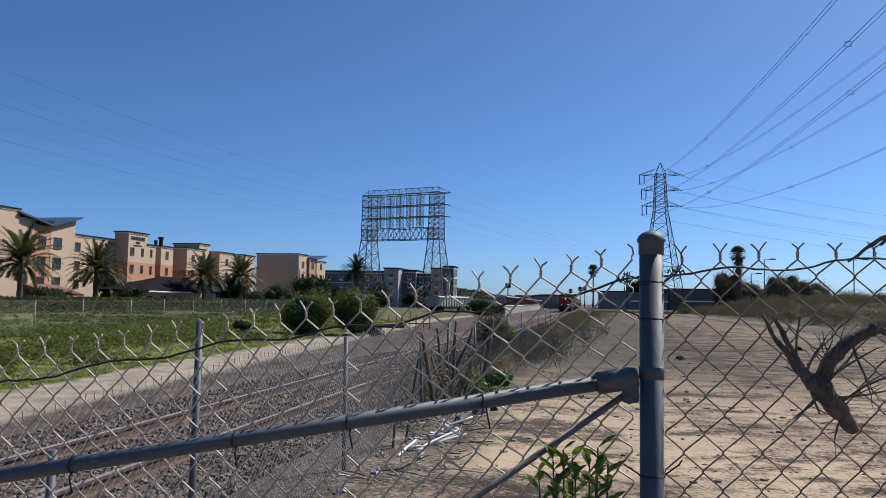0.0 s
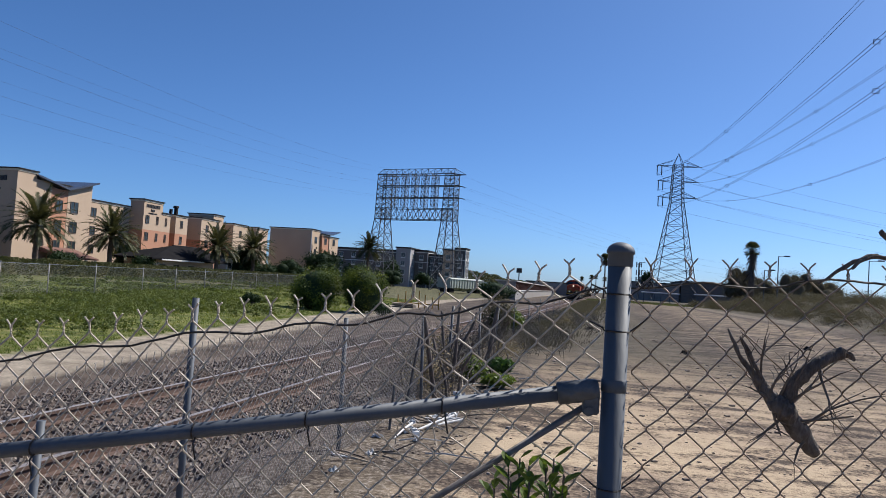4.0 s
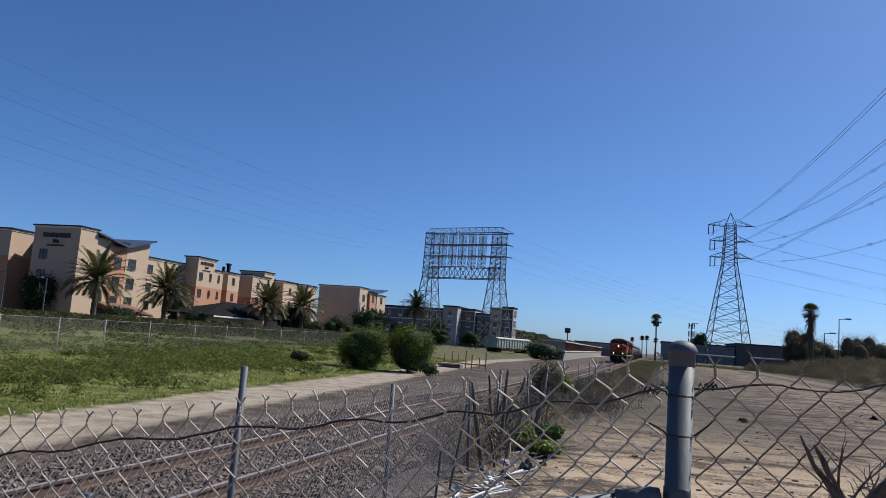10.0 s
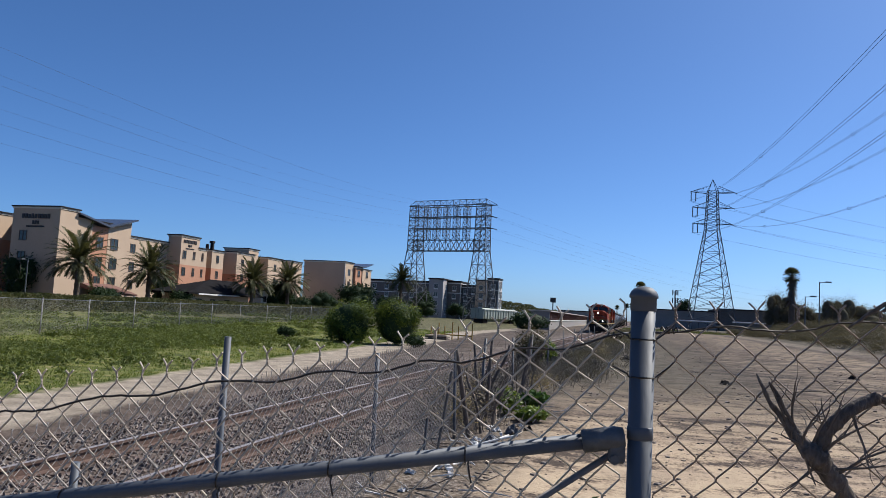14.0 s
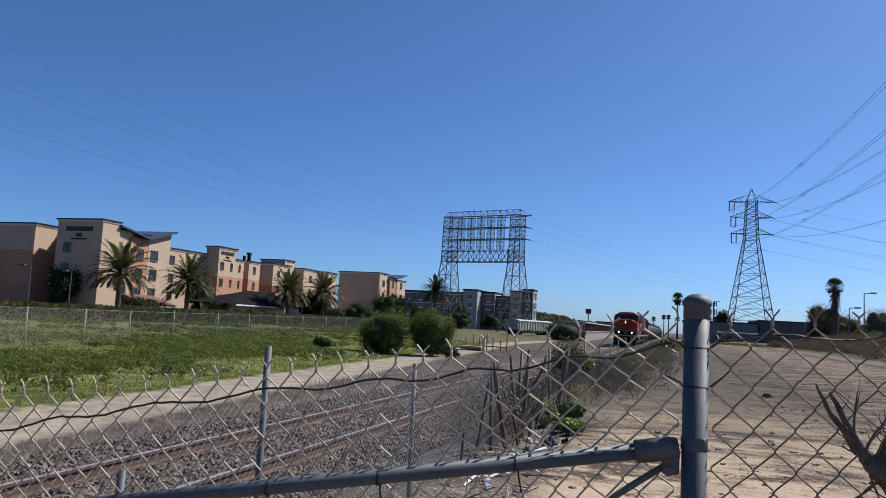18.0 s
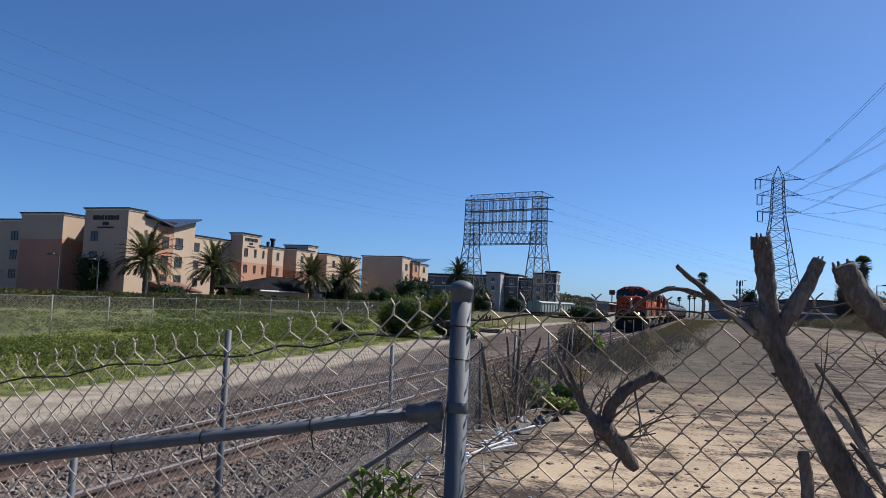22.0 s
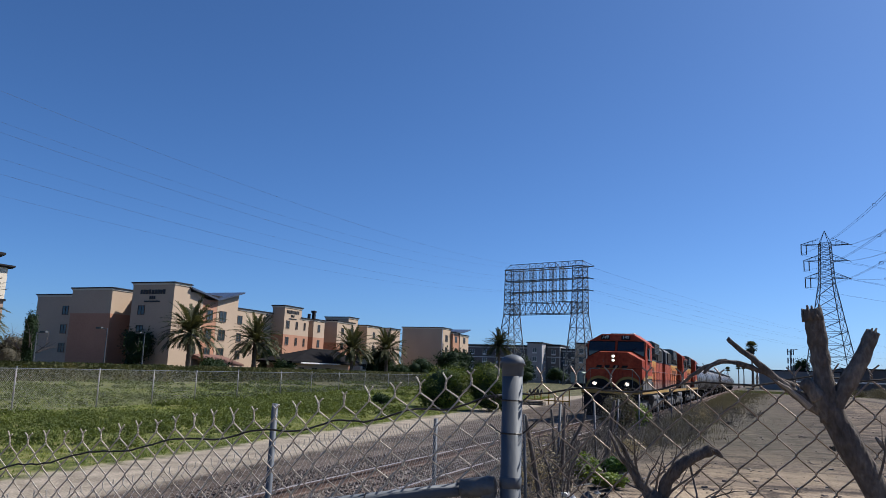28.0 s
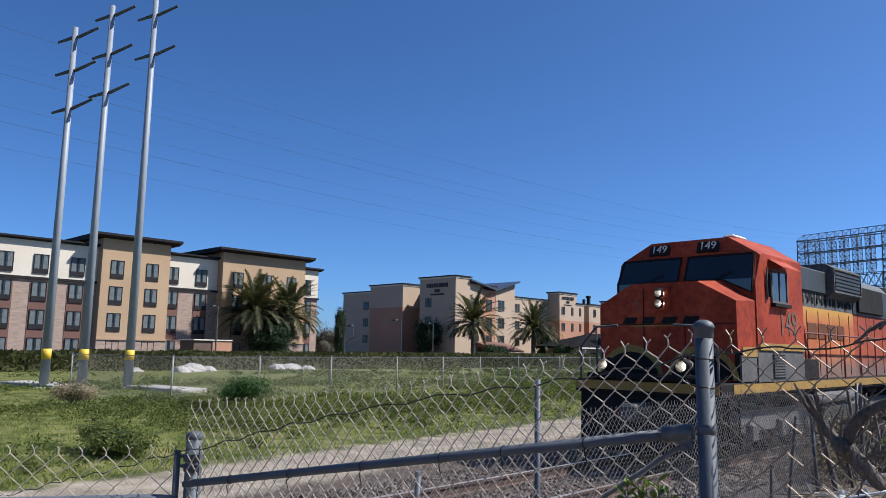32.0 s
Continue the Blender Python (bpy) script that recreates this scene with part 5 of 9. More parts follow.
def pylon():
    g = thing("transmission_pylon", at(PYLON[0], PYLON[1], 0, 6), "tall steel lattice pylon with three pairs of crossarms", "transmission tower")
    body = Shape()
    lattice_leg(body, square(0, 0, -0.6, 7.2), square(0, 0, 33.5, 2.1), 9, 0.17, 0.08)
    lattice_leg(body, square(0, 0, 33.5, 2.1), square(0, 0, 46.6, 1.5), 8, 0.14, 0.07)
    for c in square(0, 0, 46.6, 1.5):
        body.bar(c, (0, 0, 50.6), 0.1)
    part("tower_body", body, LATTICE, g)
    for z, w in ((46.0, 7.2), (40.8, 6.6), (35.3, 6.4)):
        for side in (-1, 1):
            a = Shape()
            tip = (side * w, 0, z + 0.2)
            for y in (-1.6, 1.6):
                a.bar((side * 1.6, y, z), tip, 0.12), a.bar((side * 1.6, y, z + 2.1), tip, 0.08)
                for k in (0.3, 0.6):
                    a.bar((side * (1.6 + (w - 1.6) * k), y * (1 - k), z), (side * (1.6 + (w - 1.6) * k), y * (1 - k), z + 2.1 * (1 - k)), 0.05)
            arm = part("crossarm", a, LATTICE, g)
            ins = Shape()
            if side < 0:
                for dx in (0.3, 1.8):
                    ins.tube([(side * (w - dx), 0, z), (side * (w - dx), 0, z - 3.0)], 0.16, 6)
                ins.bar((side * (w - 0.3), 0, z - 3.0), (side * (w - 1.8), 0, z - 3.0), 0.07)
            else:
                ins.tube([tip, (side * w, -2.6, z - 0.4)], 0.15, 6)
            part("insulator", ins, IRON, arm)


pylon()


def conductors(name, a, b, sag, label, r=0.022, bundle=0.0, spacers=0, parts=40):
    """Hanging wire between two places in the railway frame; a bundle is two or more wires with spacers."""
    g = thing(name, FR, label, "overhead line")
    offs = [(0, 0)] if not bundle else [(-bundle, 0), (bundle, 0)]
    for dx, dz in offs:
        pts = []
        for i in range(parts + 1):
            t = i / parts
            p = Vector(a).lerp(Vector(b), t)
            pts.append((p.x + dx, p.y, p.z + dz - 4 * sag * t * (1 - t)))
        part("wire", Shape().tube(pts, r, 4), BLACK_WIRE, g)
    for k in range(spacers):
        t = (k + 0.7) / spacers * 0.85
        p = Vector(a).lerp(Vector(b), t)
        z = p.z - 4 * sag * t * (1 - t)
        s = Shape()
        for q in (-1, 1):
            s.bar((p.x - bundle * 1.2, p.y, z + q * bundle), (p.x + bundle * 1.2, p.y, z + q * bundle), r * 1.5)
            s.bar((p.x + q * bundle * 1.2, p.y, z - bundle), (p.x + q * bundle * 1.2, p.y, z + bundle), r * 1.5)
        part("spacer", s, IRON, g)


def steel_pole(n, s, height, arms):
    g = thing("transmission_pole", at(n, s), "tall tapered grey steel pole with yellow band and dark arms", "utility pole", "poles behind the field fence")
    part("shaft", Shape().tube([(0, 0, -0.6), (0, 0, height)], [0.21, 0.12], 16), POLE_STEEL, g, smooth=True)
    part("band", Shape().tube([(0, 0, 0.9), (0, 0, 1.38)], [0.2095, 0.2075], 16), YELLOW, g, "yellow painted band", smooth=True)
    part("base_plate", Shape().box(-0.6, 0.6, -0.6, 0.6, -0.6, -0.35, 0.03), CONCRETE, g)
    for z in arms:
        for side, up in ((-1, -0.06), (1, 0.42)):
            d = Vector((0.75, 0.65, 0)).normalized() if side > 0 else Vector((-0.9, -0.3, 0)).normalized()
            L = 1.15
            part("arm", Shape().tube([(d.x * 0.15, d.y * 0.15, z), (d.x * L, d.y * L, z + up * L)], [0.085, 0.06], 8), IRON, g)


for q in ((-35.8, 11.6, 16.9, (16.4, 14.7, 12.8)), (-35.1, 13.0, 18.3, (17.8, 15.8, 13.8)), (-34.1, 14.7, 20.6, (20.2, 18.1, 16.0))):
    steel_pole(*q)
for i, z in enumerate((27.0, 24.0, 21.0)):
    # from the gantry along the railway
    conductors("overhead_line", (-50.0, -70.0, z), (-48, 183.5, 29.2 - i * 3.0), 7.5, "thin dark overhead conductor", 0.009)
    conductors("overhead_line", (-57.0, -70.0, z), (-54, 183.5, 29.2 - i * 3.0), 7.5, "thin dark overhead conductor", 0.007)
for i, z in enumerate((29.2, 26.1, 23.1)):
    for k in range(2):
        conductors("overhead_line", (-36.0 - 9 * k, 183.5, z), (158.0 + 14 * k, 665.0, 33 - 3 * i), 9, "faint distant overhead conductor", 0.012)
ARM_TIPS = ((7.2, 46.0), (6.6, 40.8), (6.4, 35.3))
for i, (w, z) in enumerate(ARM_TIPS):
    for side, far_n, sag in ((1, 46.0, (9.6, 10.4, 12.4)[i]), (-1, 29.5, (11.0, 11.2, 10.4)[i])):
        za = z - (3.0 if side < 0 else 0.4)
        conductors("overhead_line", (PYLON[0] + side * w, PYLON[1] - 2.5, za), (far_n, -60.0, za), sag, "twin overhead conductors with spacers", 0.024, 0.23, 4)
        conductors("overhead_line", (PYLON[0] + side * w, PYLON[1], za), (330.0, 420.0, za - 8), 9, "faint distant overhead conductor", 0.03)


# ---------- the front chain-link fence ----------
FENCE_Y, POST_X = 1.445, 0.28


def mesh_top(x):
    """Height of the upper edge of the front mesh."""
    if x > POST_X:
        return 1.649 + 0.045 * (x - POST_X)
    d = POST_X - x
    return 1.668 - 0.235 * d + 0.045 * d * d * (1 if d < 2.4 else 2.4 / d)


def wire_line(x):
    if x > POST_X:
        return 1.627 + 0.08 * (x - POST_X) + 0.003 * math.sin(9 * x)
    d = max(0.0, 0.125 - x)
    near = max(0.0, x - 0.17)
    return 1.586 + 0.168 * (x - 0.125) + 0.09 * near - 0.075 * max(0.0, d - 1.0) + 0.003 * math.sin(9 * x)


def zigzag(k, a, rows, half_h, top_of, place, jitter, tips=True, r=0.0019, sides=5):
    """One bent wire of a chain-link mesh between the columns k and k+1; a gives a column's place."""
    rnd = random.Random(k * 31 + 5)
    pts = []
    for j in range(rows + 1):
        left = (j + k) % 2 == 0
        x = a(k if left else k + 1)
        z = top_of(x) - j * half_h
        dx, dz = jitter(x, z)
        bulge = 0.0022 if left else -0.0022
        inner = 0.004 if left else -0.004
        for e in (-1, 1):
            pts.append(place(x + dx + inner * 0.3, z + dz - e * -0.0035 * -1, bulge * e))
    if tips:
        x = a(k if k % 2 == 0 else k + 1)
        z = top_of(x)
        dx, dz = jitter(x, z)
        s = -1 if k % 2 == 0 else 1
        lean = rnd.uniform(-0.004, 0.004)
        pts[:0] = [place(x + dx - s * 0.011 + lean, z + dz + 0.030 + rnd.uniform(-0.004, 0.004), 0.004 * s), place(x + dx - s * 0.002 + lean, z + dz + 0.020, 0.002 * s), place(x + dx + s * 0.0015, z + dz + 0.008, -0.002 * s)]
    return Shape().tube(pts, r, sides)


def front_fence():
    g = thing("chain_link_fence", pose(0, 0, 0), "weathered chain-link fence with bare twisted wire tips, front of railway lot", "fence")
    # terminal post with a domed cap
    zt = 1.70
    post = part("post", Shape().tube([(POST_X + 0.002, 1.43, -0.1), (POST_X, 1.43, zt - 0.03)], 0.0225, 24), GALV_DULL, g, "dull grey galvanised steel pipe post", smooth=True)
    cap = Shape().turned([(0.0230, -0.036), (0.0240, -0.034), (0.0240, -0.012), (0.0268, -0.011), (0.0268, -0.006), (0.0236, 0.001), (0.0178, 0.0065), (0.0095, 0.0100), (0.0015, 0.011)], 24, pose(POST_X, 1.43, zt))
    part("cap", cap, GALV_DULL, post, "domed metal cap", smooth=True)
    for z in (zt - 0.262,):
        part("brace_band", Shape().turned([(0.0225, -0.012), (0.0240, -0.011), (0.0240, 0.011), (0.0225, 0.012)], 20, pose(POST_X, 1.43, z)), GALV_DULL, post, smooth=True)
    for z, tilt in ((zt - 0.085, 0.2), (zt - 0.155, 0.0), (zt - 0.45, -0.2)):
        pts = [(POST_X - 0.05, FENCE_Y, z + 0.012), (POST_X - 0.03, 1.41, z + 0.002)]
        pts += [(POST_X + 0.0242 * math.cos(a), 1.43 + 0.0242 * math.sin(a), z - 0.004 + tilt * 0.002) for a in [math.pi * (1 + i / 6) for i in range(7)]]
        pts += [(POST_X + 0.036, 1.428, z + 0.006), (POST_X + 0.048, 1.42, z + 0.018), (POST_X + 0.056, 1.425, z + 0.026)]
        part("tie_wire", Shape().tube(pts, 0.0017, 5), BLACK_WIRE, post)
    # brace rail, its cup on the post and the ties that hold the mesh to it
    a, b = Vector((POST_X - 0.060, 1.420, 1.425)), Vector((-1.77, 1.452, 1.073))
    rail = part("brace_rail", Shape().tube([a, b], 0.0146, 20), GALV_DULL, g, "sloping galvanised brace pipe", smooth=True)
    d = (b - a).normalized()
    part("rail_cup", Shape().tube([a + d * -0.03, a + d * -0.015, a + d * 0.045, a + d * 0.048], [0.018, 0.0215, 0.0215, 0.0165], 16), IRON, rail, "dark cast rail cup", smooth=True)
    lug = Shape().box(-0.026, 0.005, -0.007, 0.007, -0.024, 0.020, 0.004, pose(POST_X - 0.034, 1.412, 1.407))
    lug.tube([(POST_X - 0.049, 1.400, 1.390), (POST_X - 0.049, 1.428, 1.390)], 0.009, 8)
    part("bolt_lug", lug, IRON, rail)
    for t in (0.13, 0.26, 0.37, 0.53, 0.70, 0.86):
        p = a.lerp(b, t)
        pts = [p + 0.0162 * (Vector((0, math.cos(q), math.sin(q)))) + d * 0.004 * math.sin(q * 0.5) for q in [i * math.pi / 5 for i in range(11)]]
        pts += [p + Vector((0.004, -0.024, -0.02)), p + Vector((0.010, -0.022, -0.045 - 0.03 * (t % 0.2)))]
        part("tie_wire", Shape().tube(pts, 0.0018, 5), BLACK_WIRE, rail)
    rod0, rod1 = Vector((POST_X - 0.046, 1.418, 1.402)), Vector((-0.92, 1.424, 0.613))
    strap = Shape().tube([rod0, rod0.lerp(rod1, 0.5) + Vector((0, 0, -0.012)), rod1], 0.0065, 8)
    part("truss_rod", strap, STRAP, g, "diagonal brace rod", smooth=True)
    # black wire threaded along the top
    pts = []
    x = -3.3
    while x < 2.1:
        y = FENCE_Y - 0.005 + 0.004 * math.sin(23 * x)
        if abs(x - POST_X) < 0.035:
            y = 1.472
        pts.append((x, y, wire_line(x) + 0.006 * math.sin(31 * x + math.sin(5 * x)) + RND.uniform(-0.0015, 0.0015)))
        x += 0.02
    part("top_wire", Shape().tube(pts, 0.0022, 6), BLACK_WIRE, g, "dark wavy wire threaded through the mesh")
    for x in (POST_X - 0.033, POST_X + 0.036):
        z = wire_line(x)
        c = [(x + 0.03 * (i / 14) * (1 if x > POST_X else -1), FENCE_Y - 0.004 + 0.006 * math.cos(i * 1.6), z + 0.006 * math.sin(i * 1.6)) for i in range(15)]
        part("wire_twist", Shape().tube(c, 0.0017, 5), BLACK_WIRE, g)

    # woven wires
    def place(x, z, y):
        return (x, FENCE_Y + y + 0.006 * math.sin(2.1 * x + 3.0 * z), z)

    def jit(x, z):
        return 0.0035 * math.sin(17 * z + 6 * x), 0.003 * math.sin(11 * x + 9 * z)

    def left_column(k):
        d = -k
        return POST_X - 0.030 - (0.0305 * d if d < 14 else 0.427 + 0.0263 * (d - 14))

    for k in range(-74, 0):
        part("wire", zigzag(k, left_column, 32, 0.031, mesh_top, place, jit), WIRE, g)
    for k in range(1, 48):
        part("wire", zigzag(k, lambda q: POST_X - 0.007 + 0.0366 * q, 26, 0.0365, mesh_top, place, jit, r=0.0017), WIRE_RUST, g)


front_fence()


def gate_end():
    """Corner post and the gate frame that hangs beyond it."""
    g = thing("gate_post", pose(-1.79, 1.50, 0), "dark steel gate post with clamps at the fence corner", "fence post")
    post = part("post", Shape().tube([(0, 0, -0.5), (0, 0, 1.255)], 0.031, 20), GALV_DULL, g, smooth=True)
    part("cap", Shape().turned([(0.032, -0.02), (0.034, -0.018), (0.034, 0.0), (0.024, 0.010), (0.002, 0.014)], 20, pose(0, 0, 1.262)), GALV_DULL, post, smooth=True)
    for z in (1.17, 1.13, 0.98):
        part("clamp", Shape().turned([(0.0315, -0.016), (0.036, -0.014), (0.036, 0.014), (0.0315, 0.016)], 20, pose(0, 0, z)), IRON, post, smooth=True)
        part("hinge_bolt", Shape().tube([(-0.075, 0, z), (-0.02, 0, z)], 0.008, 8), IRON, post)
        part("tension_bolt", Shape().tube([(0.02, -0.012, z + 0.01), (0.062, -0.012, z + 0.01)], 0.007, 8), IRON, post)
    part("tension_bar", Shape().box(0.048, 0.056, -0.012, -0.002, 0.2, 1.22), GALV, post)
    f = thing("chain_link_gate", pose(-1.79, 1.50, 0, 0, 0, 48), "galvanised gate leaf covered with chain-link mesh", "gate")
    part("stile", Shape().tube([(-0.062, 0, 0.3), (-0.062, 0, 1.2)], 0.013, 10), IRON, f, smooth=True)
    pts = [(-0.06, 0, 1.005), (-0.16, 0, 1.012), (-0.6, 0, 1.015), (-1.6, 0, 1.02)]
    part("gate_rail", Shape().tube(pts, 0.018, 14), GALV, f, smooth=True)

    def place(x, z, y):
        return (x, y, z)

    for k in range(-37, -2):
        part("wire", zigzag(k, lambda q: 0.0425 * q + 0.005, 18, 0.043, lambda x: 1.192 + 0.004 * math.sin(7 * x), place, lambda x, z: (0.004 * math.sin(13 * z + 7 * x), 0.004 * math.sin(9 * x + 7 * z))), WIRE, f)


gate_end()


# ---------- the fence beside the railway ----------
SIDE_N = -2.3


def side_top(s):
    return 1.09 + 0.028 * (s - 2.4) + 0.02 * math.sin(1.7 * s) if s < 7.6 else 1.235 + 0.02 * math.sin(12.9) - 0.06 * (s - 7.6)


def side_fence():
    g = thing("chain_link_fence", FR, "sagging grey chain-link fence along the railway", "fence")
    for n, s, top, lean in ((-2.25, 2.69, 0.93, 1.5), (-2.30, 3.90, 1.43, 0.4), (-2.34, 6.64, 1.22, -0.5), (-2.28, 9.5, 1.16, -2), (-2.3, 11.6, 1.25, 2), (-2.35, 14.6, 1.2, -2), (-2.4, 17.8, 1.2, 3), (-2.5, 22, 1.25, 0), (-2.5, 26.5, 1.2, -2), (-2.5, 31.5, 1.2, 1), (-2.6, 37, 1.2, 0), (-2.6, 43, 1.2, 2), (-2.7, 50, 1.2, 0)):
        dx = math.tan(radians(lean)) * 1.6
        part("post", Shape().tube([(n - dx, s, -0.5), (n, s, top)], 0.0205 if s > 3 else 0.017, 12), GALV_DULL if s < 8 else IRON, g, smooth=True)
    for n, s, z0, z1, lean in ((-2.12, 8.1, -0.1, 1.0, 10), (-2.16, 7.75, -0.1, 0.5, 2)):
        part("stake", Shape().tube([(n, s, z0), (n + 0.02 * lean, s - 0.02 * lean, z1)], 0.014, 8), IRON, g)

    def place(s, z, y):
        return (SIDE_N + y + 0.035 * math.sin(1.3 * s + 1.5 * z), s, z)

    def jit(s, z):
        return 0.008 * math.sin(7 * z + 3 * s), 0.008 * math.sin(5 * s + 4 * z)

    pitch = 0.031
    for k in range(int(1.30 / pitch), int(9.5 / pitch)):
        part("wire", zigzag(k, lambda q: pitch * q, 45 if k * pitch < 6 else 36, 0.034, side_top, place, jit, tips=True, r=0.0015, sides=4), SIDE_WIRE, g)


side_fence()


# ---------- the field fence ----------
def field_fence():
    g = thing("field_fence", FR, "galvanised chain-link fence across the green field", "fence")
    line = [(-29.8, 10.6), (-22.8, 11.3), (-24.0, 15.4), (-25.0, 19.6), (-26.2, 24.6), (-26.9, 28.6), (-27.7, 32.6), (-28.7, 37.5), (-30.4, 44.5), (-32.0, 51), (-33.6, 58), (-35.3, 66), (-37.2, 75), (-39.4, 85), (-41.6, 96), (-44, 108)]
    for i, (n, s) in enumerate(line):
        z = ground_z(n, s)
        top = 1.26 + (0.08 if i > 6 else 0)
        part("post", Shape().tube([(n, s, z - 0.1), (n, s, top)], 0.029, 10), SIDE_WIRE, g, smooth=True)
        part("cap", Shape().turned([(0.036, 0), (0.036, 0.03), (0.01, 0.055)], 10, pose(n, s, top)), GALV, g)
    wires, far_wires = Shape(), Shape()
    for (n0, s0), (n1, s1) in zip(line, line[1:]):
        a, b = Vector((n0, s0, 1.24)), Vector((n1, s1, 1.24))
        L = (b - a).length
        part("top_rail", Shape().tube([a, b], 0.012, 8), GALV, g)
        near = s0 < 30
        step = 0.10 if near else 0.13
        z0 = min(ground_z(n0, s0), ground_z(n1, s1))
        h = 1.24 - z0
        r = 0.0030 if near else 0.0034
        cnt = int((L + h) / step)
        for i in range(cnt):
            for sgn in (1, -1):
                # a slanting wire from the bottom edge to the top, cut at the bay's ends
                x0 = -h + i * step
                pts = []
                lo, hi = max(0.0, x0), min(L, x0 + h)
                if hi - lo < 0.02:
                    continue
                for x in (lo, hi):
                    t = (x - x0) if sgn > 0 else h - (x - x0)
                    p = a.lerp(b, x / L)
                    pts.append((p.x, p.y, z0 + t))
                (wires if near else far_wires).tube(pts, r, 3, caps=False)
    tagged(part("mesh", wires, SIDE_WIRE, g, "pale galvanised mesh"), kind="stuff")
    tagged(part("mesh", far_wires, IRON, g), kind="stuff")


field_fence()


# ---------- plants ----------
def leaf_cloud(sh, centre, size, count, leaf, rnd, shell=0.55):
    """Many small leaves spread through a lumpy volume."""
    for _ in range(count):
        d = Vector((rnd.gauss(0, 1), rnd.gauss(0, 1), rnd.gauss(0, 1))).normalized()
        k = shell + (1 - shell) * rnd.random()
        lump = 1 + 0.28 * noise.noise(d * 2.3 + Vector(centre) * 0.37) + 0.12 * noise.noise(d * 6 + Vector(centre))
        p = Vector(centre) + Vector((d.x * size[0], d.y * size[1], d.z * size[2])) * k * lump
        u = Vector((rnd.gauss(0, 1), rnd.gauss(0, 1), rnd.gauss(0, 0.7))).normalized()
        w = u.cross(d)
        if w.length < 1e-3:
            continue
        w.normalize()
        L = leaf * rnd.uniform(0.6, 1.3)
        sh.add([p - u * L, p + w * L * 0.5 + d * L * 0.12, p + u * L, p - w * L * 0.5 + d * L * 0.12], [(0, 1, 2, 3)])


def limb(sh, p, d, length, r, rnd, depth, bend=0.35, sides=6):
    """A tapering, forking branch."""
    pts, rad = [Vector(p)], [r]
    d = Vector(d).normalized()
    n = 5
    for i in range(n):
        d = (d + Vector((rnd.gauss(0, bend), rnd.gauss(0, bend), rnd.gauss(0, bend * 0.6))) * 0.35).normalized()
        pts.append(pts[-1] + d * length / n)
        rad.append(r * (1 - 0.6 * (i + 1) / n))
    sh.tube(pts, rad, sides)
    ends = [pts[-1]]
    if depth > 0:
        for i in (2, 3, 4, 5):
            if rnd.random() < 0.85:
                q = (d + Vector((rnd.gauss(0, 0.8), rnd.gauss(0, 0.8), rnd.gauss(0.15, 0.6)))).normalized()
                ends += limb(sh, pts[i], q, length * rnd.uniform(0.45, 0.7), rad[i] * 0.65, rnd, depth - 1, bend, max(3, sides - 1))
    return ends


def bush(n, s, size, leaf_mat, label, seed, leaf=0.09, count=5200, lobes=5, stems=4):
    rnd = random.Random(seed)
    z = ground_z(n, s)
    g = thing("bush", at(n, s, z), label, "bush")
    for i in range(stems):
        st = Shape()
        a = i * 6.28 / stems + rnd.random()
        limb(st, (0, 0, -0.05), (math.cos(a) * 0.6, math.sin(a) * 0.6, 1), size[2] * 1.1, 0.03 + size[2] * 0.012, rnd, 1)
        part("stem", st, BARK, g)
    big = size[2] > 1
    mid = size[2] * (0.78 if big else 0.95)
    # solid core; its dark green holds the shade deep between the leaves
    core = Shape()
    rings = []
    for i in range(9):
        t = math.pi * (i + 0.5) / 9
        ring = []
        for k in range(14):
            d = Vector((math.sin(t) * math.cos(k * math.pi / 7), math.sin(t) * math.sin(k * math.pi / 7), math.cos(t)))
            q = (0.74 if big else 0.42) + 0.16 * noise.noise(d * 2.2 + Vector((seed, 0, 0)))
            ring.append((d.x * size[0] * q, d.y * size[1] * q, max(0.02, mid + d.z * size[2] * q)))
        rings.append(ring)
    part("foliage_core", core.loft(rings), LEAF_DARK, g, smooth=True)
    cr = Shape()
    leaf_cloud(cr, (0, 0, mid), (size[0] * 0.8, size[1] * 0.8, size[2] * 0.9), count // 3, leaf, rnd, 0.3)
    for i in range(lobes):
        a = i * 6.28 / lobes + rnd.uniform(-0.4, 0.4)
        o = rnd.uniform(0.45, 0.68) if big else 0.5
        c = (math.cos(a) * size[0] * o, math.sin(a) * size[1] * o, size[2] * (rnd.uniform(0.35, 1.25) if big else rnd.uniform(0.65, 1.25)))
        k = rnd.uniform(0.36, 0.62) if big else rnd.uniform(0.45, 0.65)
        leaf_cloud(cr, c, (size[0] * k, size[1] * k, size[2] * k * 1.05), count * 2 // (3 * lobes), leaf, rnd, 0.45)
    cr.v = [(x, y, max(z, 0.0)) for x, y, z in cr.v]
    part("crown", cr, leaf_mat, g)
    return g


BUSH_GREEN = material("sunlit_shrub_leaf", (0.018, 0.038, 0.009), (0.32, 0.35, 0.045), 0.6, 0, 0.9, 7, 0.0, c=(0.080, 0.120, 0.020), spec=0.2)
let_light_through(BUSH_GREEN, 0.30, (1.0, 0.95, 0.45))
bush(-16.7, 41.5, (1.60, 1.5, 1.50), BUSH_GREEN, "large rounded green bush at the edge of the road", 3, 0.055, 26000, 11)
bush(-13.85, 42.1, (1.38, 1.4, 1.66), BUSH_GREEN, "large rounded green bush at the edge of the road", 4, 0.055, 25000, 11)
bush(-12.2, 40.5, (0.6, 0.6, 0.45), LEAF_DARK, "small low bush below the large bush", 9, 0.06, 1600, 4)
